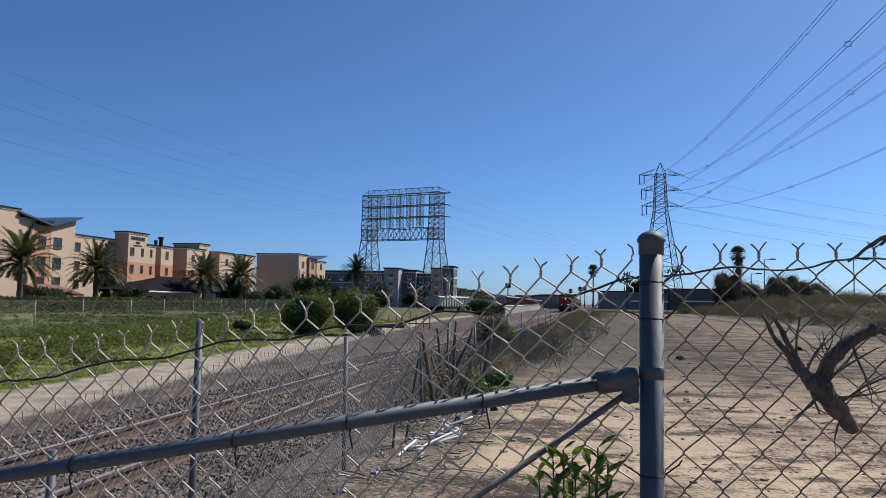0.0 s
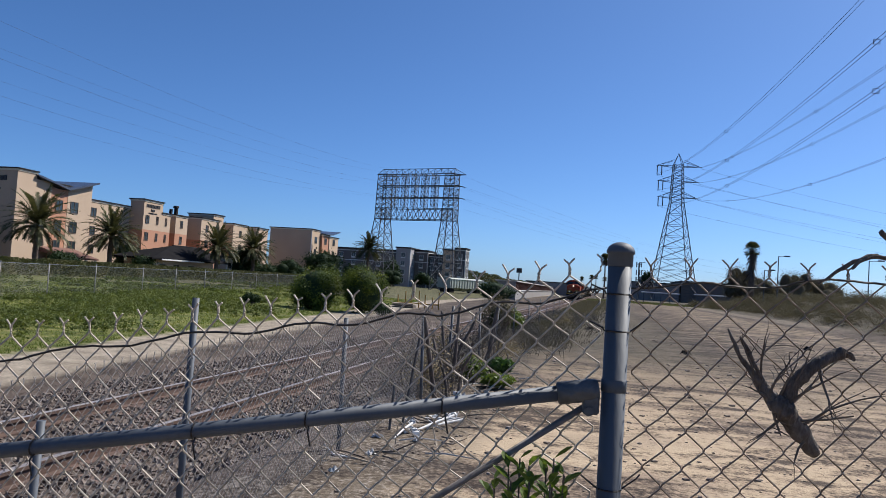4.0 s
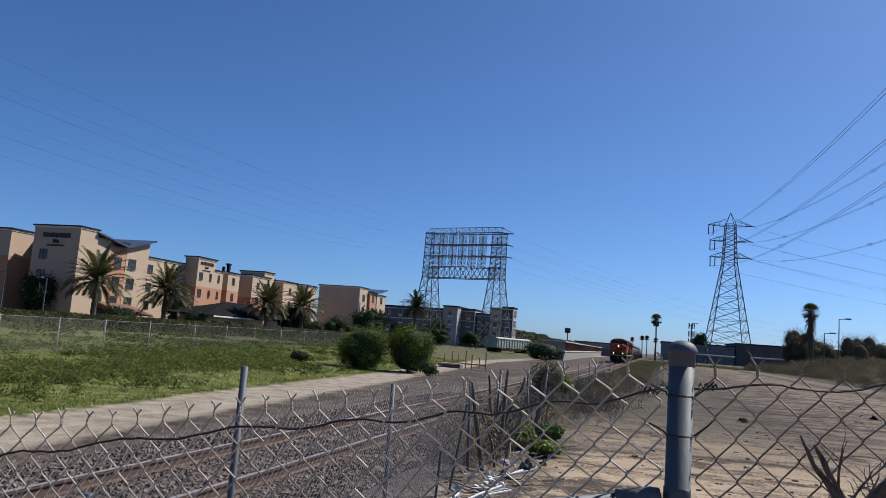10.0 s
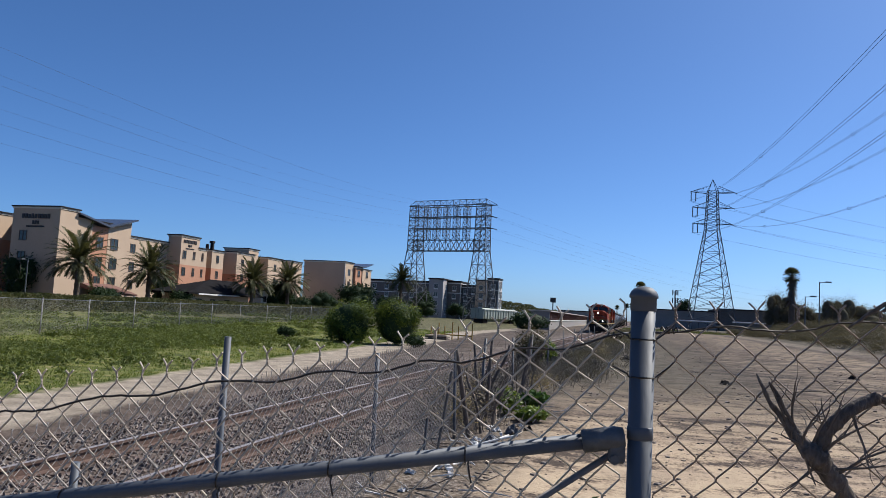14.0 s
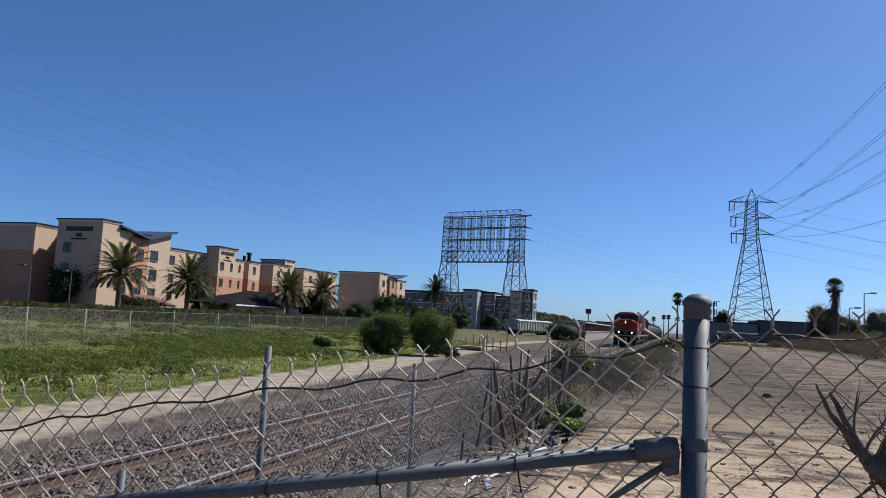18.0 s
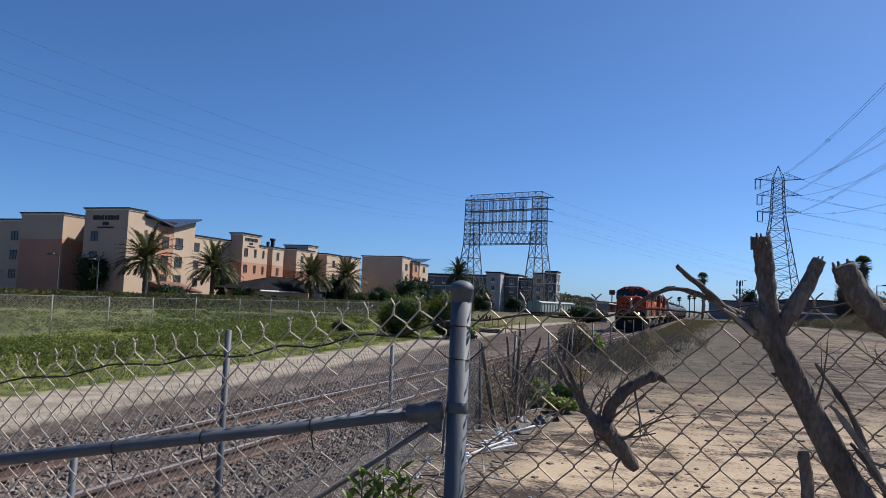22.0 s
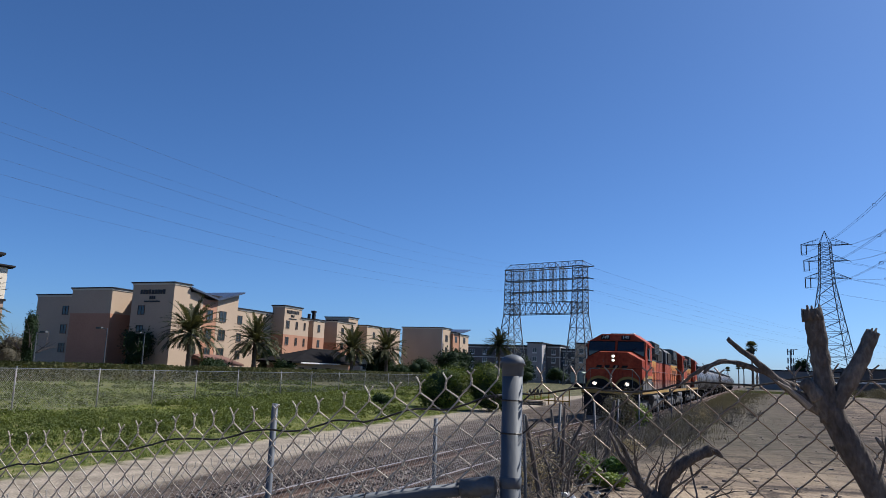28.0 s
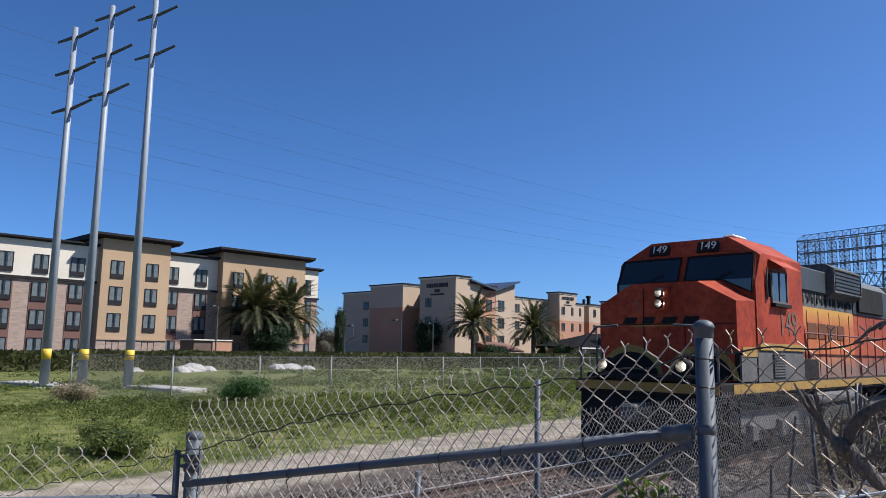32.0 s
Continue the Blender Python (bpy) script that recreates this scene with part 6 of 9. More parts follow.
bush(-19.3, 38.5, (0.55, 0.55, 0.42), LEAF_DARK, "small dark bush in the field", 5, 0.06, 1500, 4)
bush(-15.6, 111, (2.9, 2.5, 1.65), LEAF_DARK, "dark rounded bush beside the railway", 6, 0.16, 6000, 5)
bush(-2.79, 24.0, (0.38, 0.45, 0.52), LEAF_YELLOW, "bright green shrub among dry weeds beside the fence", 7, 0.05, 2200, 5)
bush(-1.52, 11.6, (0.27, 0.27, 0.13), LEAF_YELLOW, "low green weed on the dirt", 8, 0.045, 1700, 4)
bush(-1.72, 13.2, (0.28, 0.3, 0.18), LEAF, "low green weed among dry litter", 19, 0.045, 1900, 4)
bush(-2.75, 20.0, (0.50, 0.55, 0.78), SCRUB, "grey-green dusty shrub at the fence", 20, 0.035, 3600, 5)
bush(-2.0, 12.1, (0.22, 0.3, 0.24), LEAF_YELLOW, "green weed against the fence", 18, 0.045, 1200, 4)
bush(-21.6, 13.3, (0.95, 0.9, 0.62), LEAF, "feathery green weed clump in the field", 10, 0.035, 7000, 5, 14)
bush(-25.7, 9.3, (1.0, 0.8, 0.46), STRAW, "dry tan weed clump near the poles", 11, 0.03, 5000, 5, 20)
bush(-20.3, 10.9, (0.8, 0.6, 0.28), WEEDS, "low dark green weed clump in the field", 13, 0.035, 4000, 5)
bush(-13.6, 5.7, (0.9, 0.7, 0.34), WEEDS, "low leafy weed clump near the road", 14, 0.035, 5200, 5)


SHOOT_LEAF = material("shoot_leaf", (0.06, 0.11, 0.02), (0.20, 0.26, 0.055), 0.5, 0, 30, 120, 0.05, c=(0.11, 0.17, 0.03), spec=0.35)
let_light_through(SHOOT_LEAF, 0.35, (1.0, 1.0, 0.5))


def near_sprig():
    """Leafy shoot that grows up at the fence."""
    rnd = random.Random(12)
    g = thing("leafy_shoot", pose(0.135, 1.395, 0), "leafy green shoot growing against the fence", "plant")
    lv = Shape()
    for i in range(11):
        a = i * 0.571
        out_ = rnd.uniform(0.45, 1.0)
        top = Vector((0.078 * out_ * math.cos(a), 0.035 * out_ * math.sin(a), 1.325 - 0.07 * out_ * out_ - rnd.uniform(0, 0.025)))
        base = Vector((0.01 * math.cos(a), 0.01 * math.sin(a), 0.0))
        pts = [base, base.lerp(top, 0.6) + Vector((0.004, 0, 0)), top]
        part("stem", Shape().tube(pts, [0.004, 0.003, 0.0015], 5), TWIG, g)
        for k in range(15):
            t = 0.80 + 0.20 * k / 14
            p = base.lerp(top, t)
            ang = k * 2.4 + i
            out = Vector((math.cos(ang), math.sin(ang) * 0.7, 0.75)).normalized()
            L = rnd.uniform(0.028, 0.045)
            side = out.cross(Vector((0, 0, 1))).normalized() * L * 0.21
            nrm = side.cross(out).normalized() * L * 0.10
            lv.add([p, p + out * L * 0.35 + side * 0.9 + nrm, p + out * L * 0.7 + side + nrm, p + out * L * 0.94 + side * 0.5, p + out * L, p + out * L * 0.94 - side * 0.5, p + out * L * 0.7 - side + nrm, p + out * L * 0.35 - side * 0.9 + nrm, p + out * L * 0.55 - nrm * 0.4], [(0, 1, 8), (1, 2, 8), (2, 3, 8), (3, 4, 8), (4, 5, 8), (5, 6, 8), (6, 7, 8), (7, 0, 8)])
    part("foliage", lv, SHOOT_LEAF, g)


near_sprig()


def crooked(points, radii, steps=5, rough=0.05, seed=1, sides=12):
    """A gnarled limb through rough points."""
    rnd = random.Random(seed)
    P = [Vector(p) for p in points]
    pts, rad = [], []
    for i in range(len(P) - 1):
        p0, p1, p2, p3 = P[max(i - 1, 0)], P[i], P[i + 1], P[min(i + 2, len(P) - 1)]
        for k in range(steps):
            t = k / steps
            q = 0.5 * ((2 * p1) + (p2 - p0) * t + (2 * p0 - 5 * p1 + 4 * p2 - p3) * t * t + (3 * p1 - p0 - 3 * p2 + p3) * t ** 3)
            r = radii[i] + (radii[i + 1] - radii[i]) * t
            pts.append(q), rad.append(r * (1 + rnd.uniform(-rough, rough)))
    pts.append(P[-1]), rad.append(radii[-1])
    sh = Shape().tube(pts, rad, sides)
    sh.v = [tuple(Vector(v) + Vector((noise.noise(Vector(v) * 60), noise.noise(Vector(v) * 60 + Vector((9, 0, 0))), noise.noise(Vector(v) * 45))) * 0.0035) for v in sh.v]
    return sh


def splinters(sh, tip, d, r, count, seed, length=0.03):
    rnd = random.Random(seed)
    d = Vector(d).normalized()
    for _ in range(count):
        o = Vector((rnd.gauss(0, 1), rnd.gauss(0, 1), rnd.gauss(0, 1)))
        o = (o - d * o.dot(d)).normalized() * r * rnd.uniform(0.3, 0.95)
        p = Vector(tip) + o - d * 0.01
        sh.tube([p - d * 0.01, p + d * length * rnd.uniform(0.2, 1.0) + o * 0.2], [r * 0.42, r * 0.10], 5)


def dead_tree():
    Y = 1.36
    g = thing("dead_tree", pose(0, 0, 0), "broken dead grey tree grown through the fence", "dead tree")
    trunk = crooked([(1.46, Y + 0.02, -0.1), (1.38, Y, 0.75), (1.22, Y, 1.12), (1.10, Y, 1.27), (1.03, Y, 1.372), (0.968, Y, 1.49), (0.905, Y, 1.615), (0.875, Y, 1.66)], [0.055, 0.043, 0.033, 0.028, 0.0255, 0.024, 0.0235, 0.018], 6, 0.06, 2, 14)
    t = part("trunk", trunk, NEAR_BARK, g, "grey furrowed dead limb", smooth=True)
    stub = crooked([(0.905, Y, 1.60), (0.892, Y, 1.69), (0.886, Y, 1.75), (0.878, Y - 0.005, 1.815)], [0.022, 0.0185, 0.0175, 0.0165], 5, 0.08, 3, 12)
    splinters(stub, (0.878, Y - 0.005, 1.812), (-0.1, 0, 1), 0.017, 9, 5, 0.022)
    part("broken_stub", stub, NEAR_BARK, t, "splintered broken stub", smooth=True)
    fork = crooked([(0.895, Y, 1.60), (0.932, Y - 0.01, 1.672), (0.958, Y - 0.015, 1.72), (0.981, Y - 0.015, 1.772)], [0.019, 0.016, 0.0152, 0.0140], 5, 0.09, 4, 10)
    splinters(fork, (0.981, Y - 0.015, 1.770), (0.4, 0, 1), 0.013, 7, 6, 0.024)
    part("broken_stub", fork, NEAR_BARK, t, smooth=True)
    left = crooked([(0.905, Y, 1.61), (0.85, Y, 1.643), (0.802, Y - 0.01, 1.682), (0.755, Y - 0.015, 1.722), (0.718, Y - 0.015, 1.752)], [0.0155, 0.0095, 0.0072, 0.006, 0.0045], 5, 0.08, 5, 10)
    splinters(left, (0.720, Y - 0.015, 1.750), (-1, 0, 0.8), 0.006, 3, 7, 0.016)
    part("side_branch", left, NEAR_BARK, t, smooth=True)
    pale = crooked([(0.865, Y - 0.012, 1.625), (0.825, Y - 0.016, 1.66), (0.80, Y - 0.016, 1.675)], [0.006, 0.004, 0.0015], 4, 0.05, 15, 6)
    part("torn_wood", pale, TORN_WOOD, t, "pale torn wood")
    low = crooked([(0.84, Y, 1.662), (0.785, Y - 0.01, 1.689), (0.725, Y - 0.01, 1.707), (0.685, Y - 0.01, 1.699), (0.645, Y - 0.005, 1.674), (0.62, Y, 1.652)], [0.0065, 0.0055, 0.005, 0.0043, 0.0032, 0.0018], 5, 0.08, 6, 8)
    part("side_branch", low, NEAR_BARK, t, smooth=True)
    hook = crooked([(0.715, Y - 0.012, 1.708), (0.690, Y - 0.014, 1.70), (0.672, Y - 0.014, 1.682)], [0.006, 0.0045, 0.0025], 4, 0.1, 16, 6)
    part("side_branch", hook, NEAR_BARK, t)
    knot = crooked([(0.88, Y - 0.005, 1.645), (0.86, Y - 0.01, 1.668), (0.852, Y - 0.01, 1.675)], [0.018, 0.013, 0.007], 4, 0.12, 17, 9)
    part("knot", knot, NEAR_BARK, t, smooth=True)
    second = crooked([(1.60, Y + 0.02, 0.3), (1.36, Y, 1.10), (1.27, Y, 1.28), (1.238, Y, 1.42), (1.215, Y, 1.54), (1.165, Y, 1.605), (1.10, Y, 1.660), (1.055, Y, 1.708), (1.028, Y, 1.765)], [0.05, 0.037, 0.031, 0.028, 0.027, 0.0255, 0.0245, 0.0235, 0.0215], 6, 0.08, 8, 14)
    splinters(second, (1.028, Y, 1.762), (-0.3, 0, 1), 0.021, 12, 9, 0.024)
    u = part("limb", second, NEAR_BARK, g, "grey furrowed dead limb", smooth=True)
    arm = crooked([(1.235, Y - 0.01, 1.49), (1.185, Y - 0.02, 1.53), (1.135, Y - 0.02, 1.548), (1.118, Y - 0.02, 1.553)], [0.020, 0.014, 0.012, 0.011], 5, 0.08, 10, 9)
    part("side_branch", arm, NEAR_BARK, u, smooth=True)
    third = crooked([(1.24, Y, 1.56), (1.29, Y, 1.68), (1.33, Y, 1.80), (1.35, Y, 1.9)], [0.034, 0.03, 0.027, 0.022], 5, 0.06, 11, 12)
    part("limb", third, NEAR_BARK, u, smooth=True)
    for k, (p0, p1, off, r) in enumerate((((0.955, 1.575), (1.055, 1.385), 0.031, 0.0065), ((0.985, 1.50), (1.09, 1.31), 0.028, 0.008), ((1.02, 1.43), (1.13, 1.25), 0.026, 0.007))):
        mid = ((p0[0] + p1[0]) / 2 + off * 1.1, Y - 0.006, (p0[1] + p1[1]) / 2 + 0.004)
        strip = crooked([(p0[0] + off * 0.7, Y - 0.006, p0[1]), mid, (p1[0] + off * 0.9, Y - 0.004, p1[1])], [r * 0.5, r, r * 0.35], 6, 0.25, 40 + k, 6)
        part("peeled_bark", strip, TORN_WOOD if k == 1 else NEAR_BARK, t, "loose strip of peeled bark", smooth=True)
    shard = crooked([(1.07, Y - 0.01, 1.40), (1.13, Y - 0.03, 1.375), (1.18, Y - 0.04, 1.35)], [0.003, 0.0022, 0.0008], 4, 0.1, 44, 5)
    part("splinter", shard, TORN_WOOD, t, "thin pale splinter")
    curl = Shape().tube([(1.232 + 0.05 * math.cos(q) - 0.06, Y - 0.03, 1.585 + 0.05 * math.sin(q)) for q in [2.4 + 0.22 * i for i in range(12)]], [0.0022] * 11 + [0.001], 5)
    part("curled_twig", curl, TWIG, g)
    prop = crooked([(0.992, Y + 0.03, 0.2), (0.978, Y + 0.025, 1.2), (0.965, Y + 0.02, 1.405)], [0.018, 0.014, 0.009], 6, 0.06, 12, 9)
    part("thin_stem", prop, NEAR_BARK, g, smooth=True)
    tw = Shape()
    rnd = random.Random(5)
    for p, d, L in (((1.13, Y - 0.02, 1.55), (-0.6, -0.2, 0.8), 0.09), ((1.12, Y - 0.02, 1.55), (-0.2, 0.2, -1), 0.07), ((1.02, Y, 1.40), (1, 0.2, -0.4), 0.12), ((0.97, Y - 0.03, 1.50), (0.2, 0.0, 1), 0.12), ((1.0, Y - 0.03, 1.45), (0.4, 0.0, -0.6), 0.10), ((1.17, Y - 0.02, 1.56), (0.1, 0, 1), 0.05)):
        limb(tw, p, d, L, 0.0028, rnd, 1, 0.5, 4)
    tagged(part("twig_growth", tw, TWIG, g), kind="stuff")


dead_tree()


def hanging_branch():
    """Forked dead branch caught in the mesh."""
    Y = 1.425
    g = thing("dead_branch", pose(-0.012, 0, 0), "forked dead branch caught in the fence mesh", "branch")
    body = crooked([(0.667, Y - 0.005, 1.338), (0.640, Y - 0.01, 1.372), (0.612, Y - 0.012, 1.405), (0.585, Y - 0.012, 1.432), (0.555, Y - 0.01, 1.466), (0.522, Y - 0.005, 1.512), (0.497, Y, 1.562)], [0.009, 0.0175, 0.0205, 0.015, 0.0075, 0.005, 0.002], 5, 0.16, 21, 10)
    splinters(body, (0.660, Y - 0.005, 1.345), (0.6, 0, -1), 0.010, 4, 31, 0.02)
    b = part("limb", body, NEAR_BARK, g, "dark weathered limb", smooth=True)
    prong = crooked([(0.572, Y - 0.012, 1.450), (0.548, Y - 0.016, 1.492), (0.524, Y - 0.018, 1.535), (0.516, Y - 0.018, 1.548)], [0.006, 0.0048, 0.0036, 0.0018], 5, 0.1, 25, 8)
    part("side_limb", prong, NEAR_BARK, b, smooth=True)
    knob = crooked([(0.622, Y - 0.014, 1.395), (0.600, Y - 0.022, 1.418), (0.580, Y - 0.020, 1.437)], [0.012, 0.021, 0.012], 6, 0.16, 26, 10)
    part("knob", knob, NEAR_BARK, b, smooth=True)
    arm = crooked([(0.607, Y - 0.012, 1.425), (0.615, Y - 0.02, 1.462), (0.640, Y - 0.025, 1.495), (0.672, Y - 0.025, 1.518), (0.700, Y - 0.025, 1.531)], [0.013, 0.0125, 0.0115, 0.011, 0.0105], 5, 0.09, 22, 10)
    part("side_limb", arm, NEAR_BARK, b, smooth=True)
    claw = crooked([(0.698, Y - 0.025, 1.531), (0.712, Y - 0.025, 1.528), (0.722, Y - 0.025, 1.518)], [0.008, 0.006, 0.003], 4, 0.1, 23, 8)
    part("knob", claw, NEAR_BARK, b)
    tw = Shape()
    rnd = random.Random(24)
    for p, d, L in (((0.575, Y - 0.02, 1.44), (-0.1, -0.3, 1), 0.085), ((0.59, Y - 0.02, 1.44), (0.1, -0.3, 1), 0.08), ((0.60, Y - 0.02, 1.44), (0.35, -0.3, 1), 0.09), ((0.62, Y - 0.02, 1.40), (1, -0.3, 0.15), 0.10), ((0.63, Y - 0.02, 1.39), (0.6, -0.4, 0.7), 0.14), ((0.58, Y - 0.02, 1.42), (0.25, -0.2, -1), 0.055), ((0.60, Y - 0.01, 1.40), (-0.8, -0.2, -0.7), 0.06), ((0.66, Y - 0.02, 1.50), (0.1, -0.2, -1), 0.10), ((0.64, Y - 0.02, 1.365), (-0.7, 0, -0.8), 0.05), ((0.56, Y - 0.01, 1.46), (0.0, -0.2, 1), 0.10), ((0.55, Y - 0.01, 1.47), (-0.5, -0.1, 0.9), 0.07), ((0.585, Y - 0.015, 1.43), (-0.9, -0.1, 0.5), 0.06), ((0.61, Y - 0.02, 1.43), (0.7, -0.3, 0.8), 0.11)):
        limb(tw, p, d, L, 0.0030, rnd, 1, 0.35, 5)
    tagged(part("twig_growth", tw, TWIG, b), kind="stuff")


hanging_branch()


def dry_brush():
    """Grey dry weeds along the side fence."""
    rnd = random.Random(31)
    for c, (n, s, h, k) in enumerate(((-2.35, 10.2, 0.95, 30), (-2.7, 10.7, 1.1, 30), (-2.2, 11.2, 0.9, 28), (-2.9, 11.9, 1.1, 28), (-2.4, 12.6, 0.95, 26), (-2.6, 13.8, 1.1, 24), (-3.1, 15.0, 1.2, 26), (-2.7, 17.0, 1.1, 22), (-3.0, 19.5, 1.3, 26), (-3.1, 23.5, 1.3, 28), (-2.4, 26.5, 1.1, 24), (-3.3, 29, 1.2, 24), (-2.0, 16.0, 0.7, 18), (-1.2, 24, 0.8, 20), (-0.3, 28, 0.8, 22), (-1.4, 33, 0.9, 24), (0.5, 37, 0.7, 22))):
        g = thing("dry_shrub", at(n, s, ground_z(n, s)), "tangle of dry grey stems along the fence", "shrub", "dry shrubs along the fence")
        sh = Shape()
        for _ in range(k if s < 13 else k // 2):
            a = rnd.uniform(0, 6.28)
            p = (rnd.gauss(0, 0.22), rnd.gauss(0, 0.35), -0.05)
            limb(sh, p, (math.cos(a) * 0.8, math.sin(a) * 0.8, 1), h * rnd.uniform(0.5, 1.1), rnd.uniform(0.003, 0.008), rnd, 1, 0.55, 4)
        part("stem_tangle", sh, DRY_GREY, g)
        lf = Shape()
        leaf_cloud(lf, (0, 0, h * 0.36), (0.48, 0.6, h * 0.45), 900, 0.022, rnd, 0.05)
        part("dry_foliage", lf, STRAW if c % 3 == 0 else DRY_GREY, g)


dry_brush()


def leaning_logs():
    rnd = random.Random(33)
    for i, (n, s, h, lx, ly, r) in enumerate(((-2.08, 9.75, 1.15, -0.18, -0.25, 0.036), (-2.0, 10.1, 0.8, -0.3, 0.2, 0.022), (-1.95, 10.6, 0.75, 0.2, 0.1, 0.02), (-2.12, 10.9, 1.28, 0.06, 0.0, 0.030), (-2.3, 11.4, 1.1, 0.1, 0.3, 0.02), (-2.25, 12.0, 1.15, 0.25, 0.1, 0.03), (-2.5, 12.4, 1.1, -0.2, 0.2, 0.035), (-2.3, 15.5, 1.2, 0.2, 0.0, 0.05))):
        sh = crooked([(0, 0, -0.1), (lx * 0.3 + rnd.gauss(0, 0.03), ly * 0.3, h * 0.4), (lx * 0.8, ly * 0.8 + rnd.gauss(0, 0.04), h * 0.8), (lx, ly, h)], [r, r * 0.9, r * 0.75, r * 0.5], 4, 0.12, 50 + i, 8)
        ob = part("leaning_log", sh, BARK, None, "leaning dead grey stem beside the fence", smooth=True, m=at(n, s, ground_z(n, s)))
        tagged(ob, category="dead stem", group="dead stems along the fence")


    for i in range(30):
        s = rnd.uniform(9.7, 15.5)
        n = -2.2 + rnd.gauss(0, 0.28)
        h, lx, ly, r = rnd.uniform(0.35, 1.1), rnd.gauss(0.05, 0.34), rnd.gauss(0, 0.34), rnd.uniform(0.005, 0.012)
        sh = crooked([(0, 0, -0.05), (lx * 0.3 + rnd.gauss(0, 0.04), ly * 0.3, h * 0.4), (lx * 0.75, ly * 0.8 + rnd.gauss(0, 0.05), h * 0.8), (lx, ly, h)], [r, r * 0.9, r * 0.7, r * 0.35], 3, 0.12, 80 + i, 6)
        for k in range(3):
            q = rnd.uniform(0.4, 0.95)
            limb(sh, (lx * q, ly * q, h * q), (rnd.gauss(0, 1), rnd.gauss(0, 1), 0.8), h * 0.22, r * 0.45, rnd, 0, 0.4, 4)
        ob = part("dry_weed", sh, BARK if i % 3 else DRY_GREY, None, "bare dead weed stem standing at the fence", m=at(n, s, ground_z(n, s)))
        tagged(ob, category="dead stem", group="dead stems along the fence")


leaning_logs()


# ---------- palms, hedge, field growth, far trees ----------
def frond(sh, root, az, el, length, rnd, droop, pairs=36, width=0.17):
    """A feather frond: an arching rib with narrow leaflets on both sides."""
    p, d = Vector(root), Vector((math.cos(az) * math.cos(el), math.sin(az) * math.cos(el), math.sin(el)))
    step = length / pairs
    prev = p.copy()
    for i in range(pairs):
        d = (d + Vector((0, 0, -droop * (0.45 + 1.1 * i / pairs) / pairs))).normalized()
        p = p + d * step
        side = d.cross(Vector((0, 0, 1)))
        side = side.normalized() if side.length > 1e-3 else Vector((1, 0, 0))
        up = side.cross(d)
        w = 0.035 * (1 - 0.7 * i / pairs)
        sh.add([prev - side * w, prev + side * w, p + side * w, p - side * w], [(0, 1, 2, 3)])
        if i > 2:
            L = length * 0.155 * math.sin(math.pi * (0.16 + 0.74 * i / pairs)) + 0.08
            for q in (-1, 1):
                t = p + side * q * L * 0.50 + d * L * 0.80 + up * L * rnd.uniform(-0.05, 0.30) + Vector((0, 0, -0.18 * L * rnd.uniform(0.4, 1.4)))
                sh.add([p - d * width * 0.5, p + d * width * 0.5, t + d * width * 0.25, t - d * width * 0.2], [(0, 1, 2, 3)])
        prev = p.copy()


def feather_palm(n, s, crown_z, r, label, seed, fronds=84):
    rnd = random.Random(seed)
    z = ground_z(n, s)
    g = thing("palm_tree", at(n, s, z), label, "palm tree", "date palms by the hotels")
    h = crown_z - z
    prof = []
    for i in range(15):
        t = i / 14
        prof.append((0.30 + 0.05 * (i % 2) + 0.10 * (1 - t) ** 3, h * t))
    part("trunk", Shape().turned(prof, 12), PALM_TRUNK, g, "thick ringed trunk")
    sh = Shape()
    for i in range(fronds):
        k = i / fronds
        el = 1.38 - 1.55 * k ** 0.85 + rnd.uniform(-0.15, 0.15)
        frond(sh, (rnd.gauss(0, 0.06), rnd.gauss(0, 0.06), h + 0.25 - 0.35 * k), i * 2.399 + rnd.uniform(-0.2, 0.2), el, r * rnd.uniform(0.85, 1.1), rnd, 1.05 + 0.35 * k)
    part("crown", sh, PALM_LEAF, g, "arching feather fronds")
    dead = Shape()
    for i in range(14):
        frond(dead, (0, 0, h - 0.2), i * 0.45, -0.5 - 0.5 * rnd.random(), r * 0.45, rnd, 0.7, 8)
    part("old_fronds", dead, TWIG, g)


for i, (n, s, cz, r) in enumerate(((-72, 82.0, 5.6, 5.0), (-72, 96.8, 5.2, 4.6), (-66, 117.3, 5.0, 4.4), (-66, 131, 5.5, 4.5), (-58, 177.5, 8.6, 4.6), (-76.3, 47.4, 5.7, 5.2), (-76.3, 52.2, 5.6, 4.9))):
    feather_palm(n, s, cz, r, "date palm with arching grey-green fronds before the hotel", 40 + i)


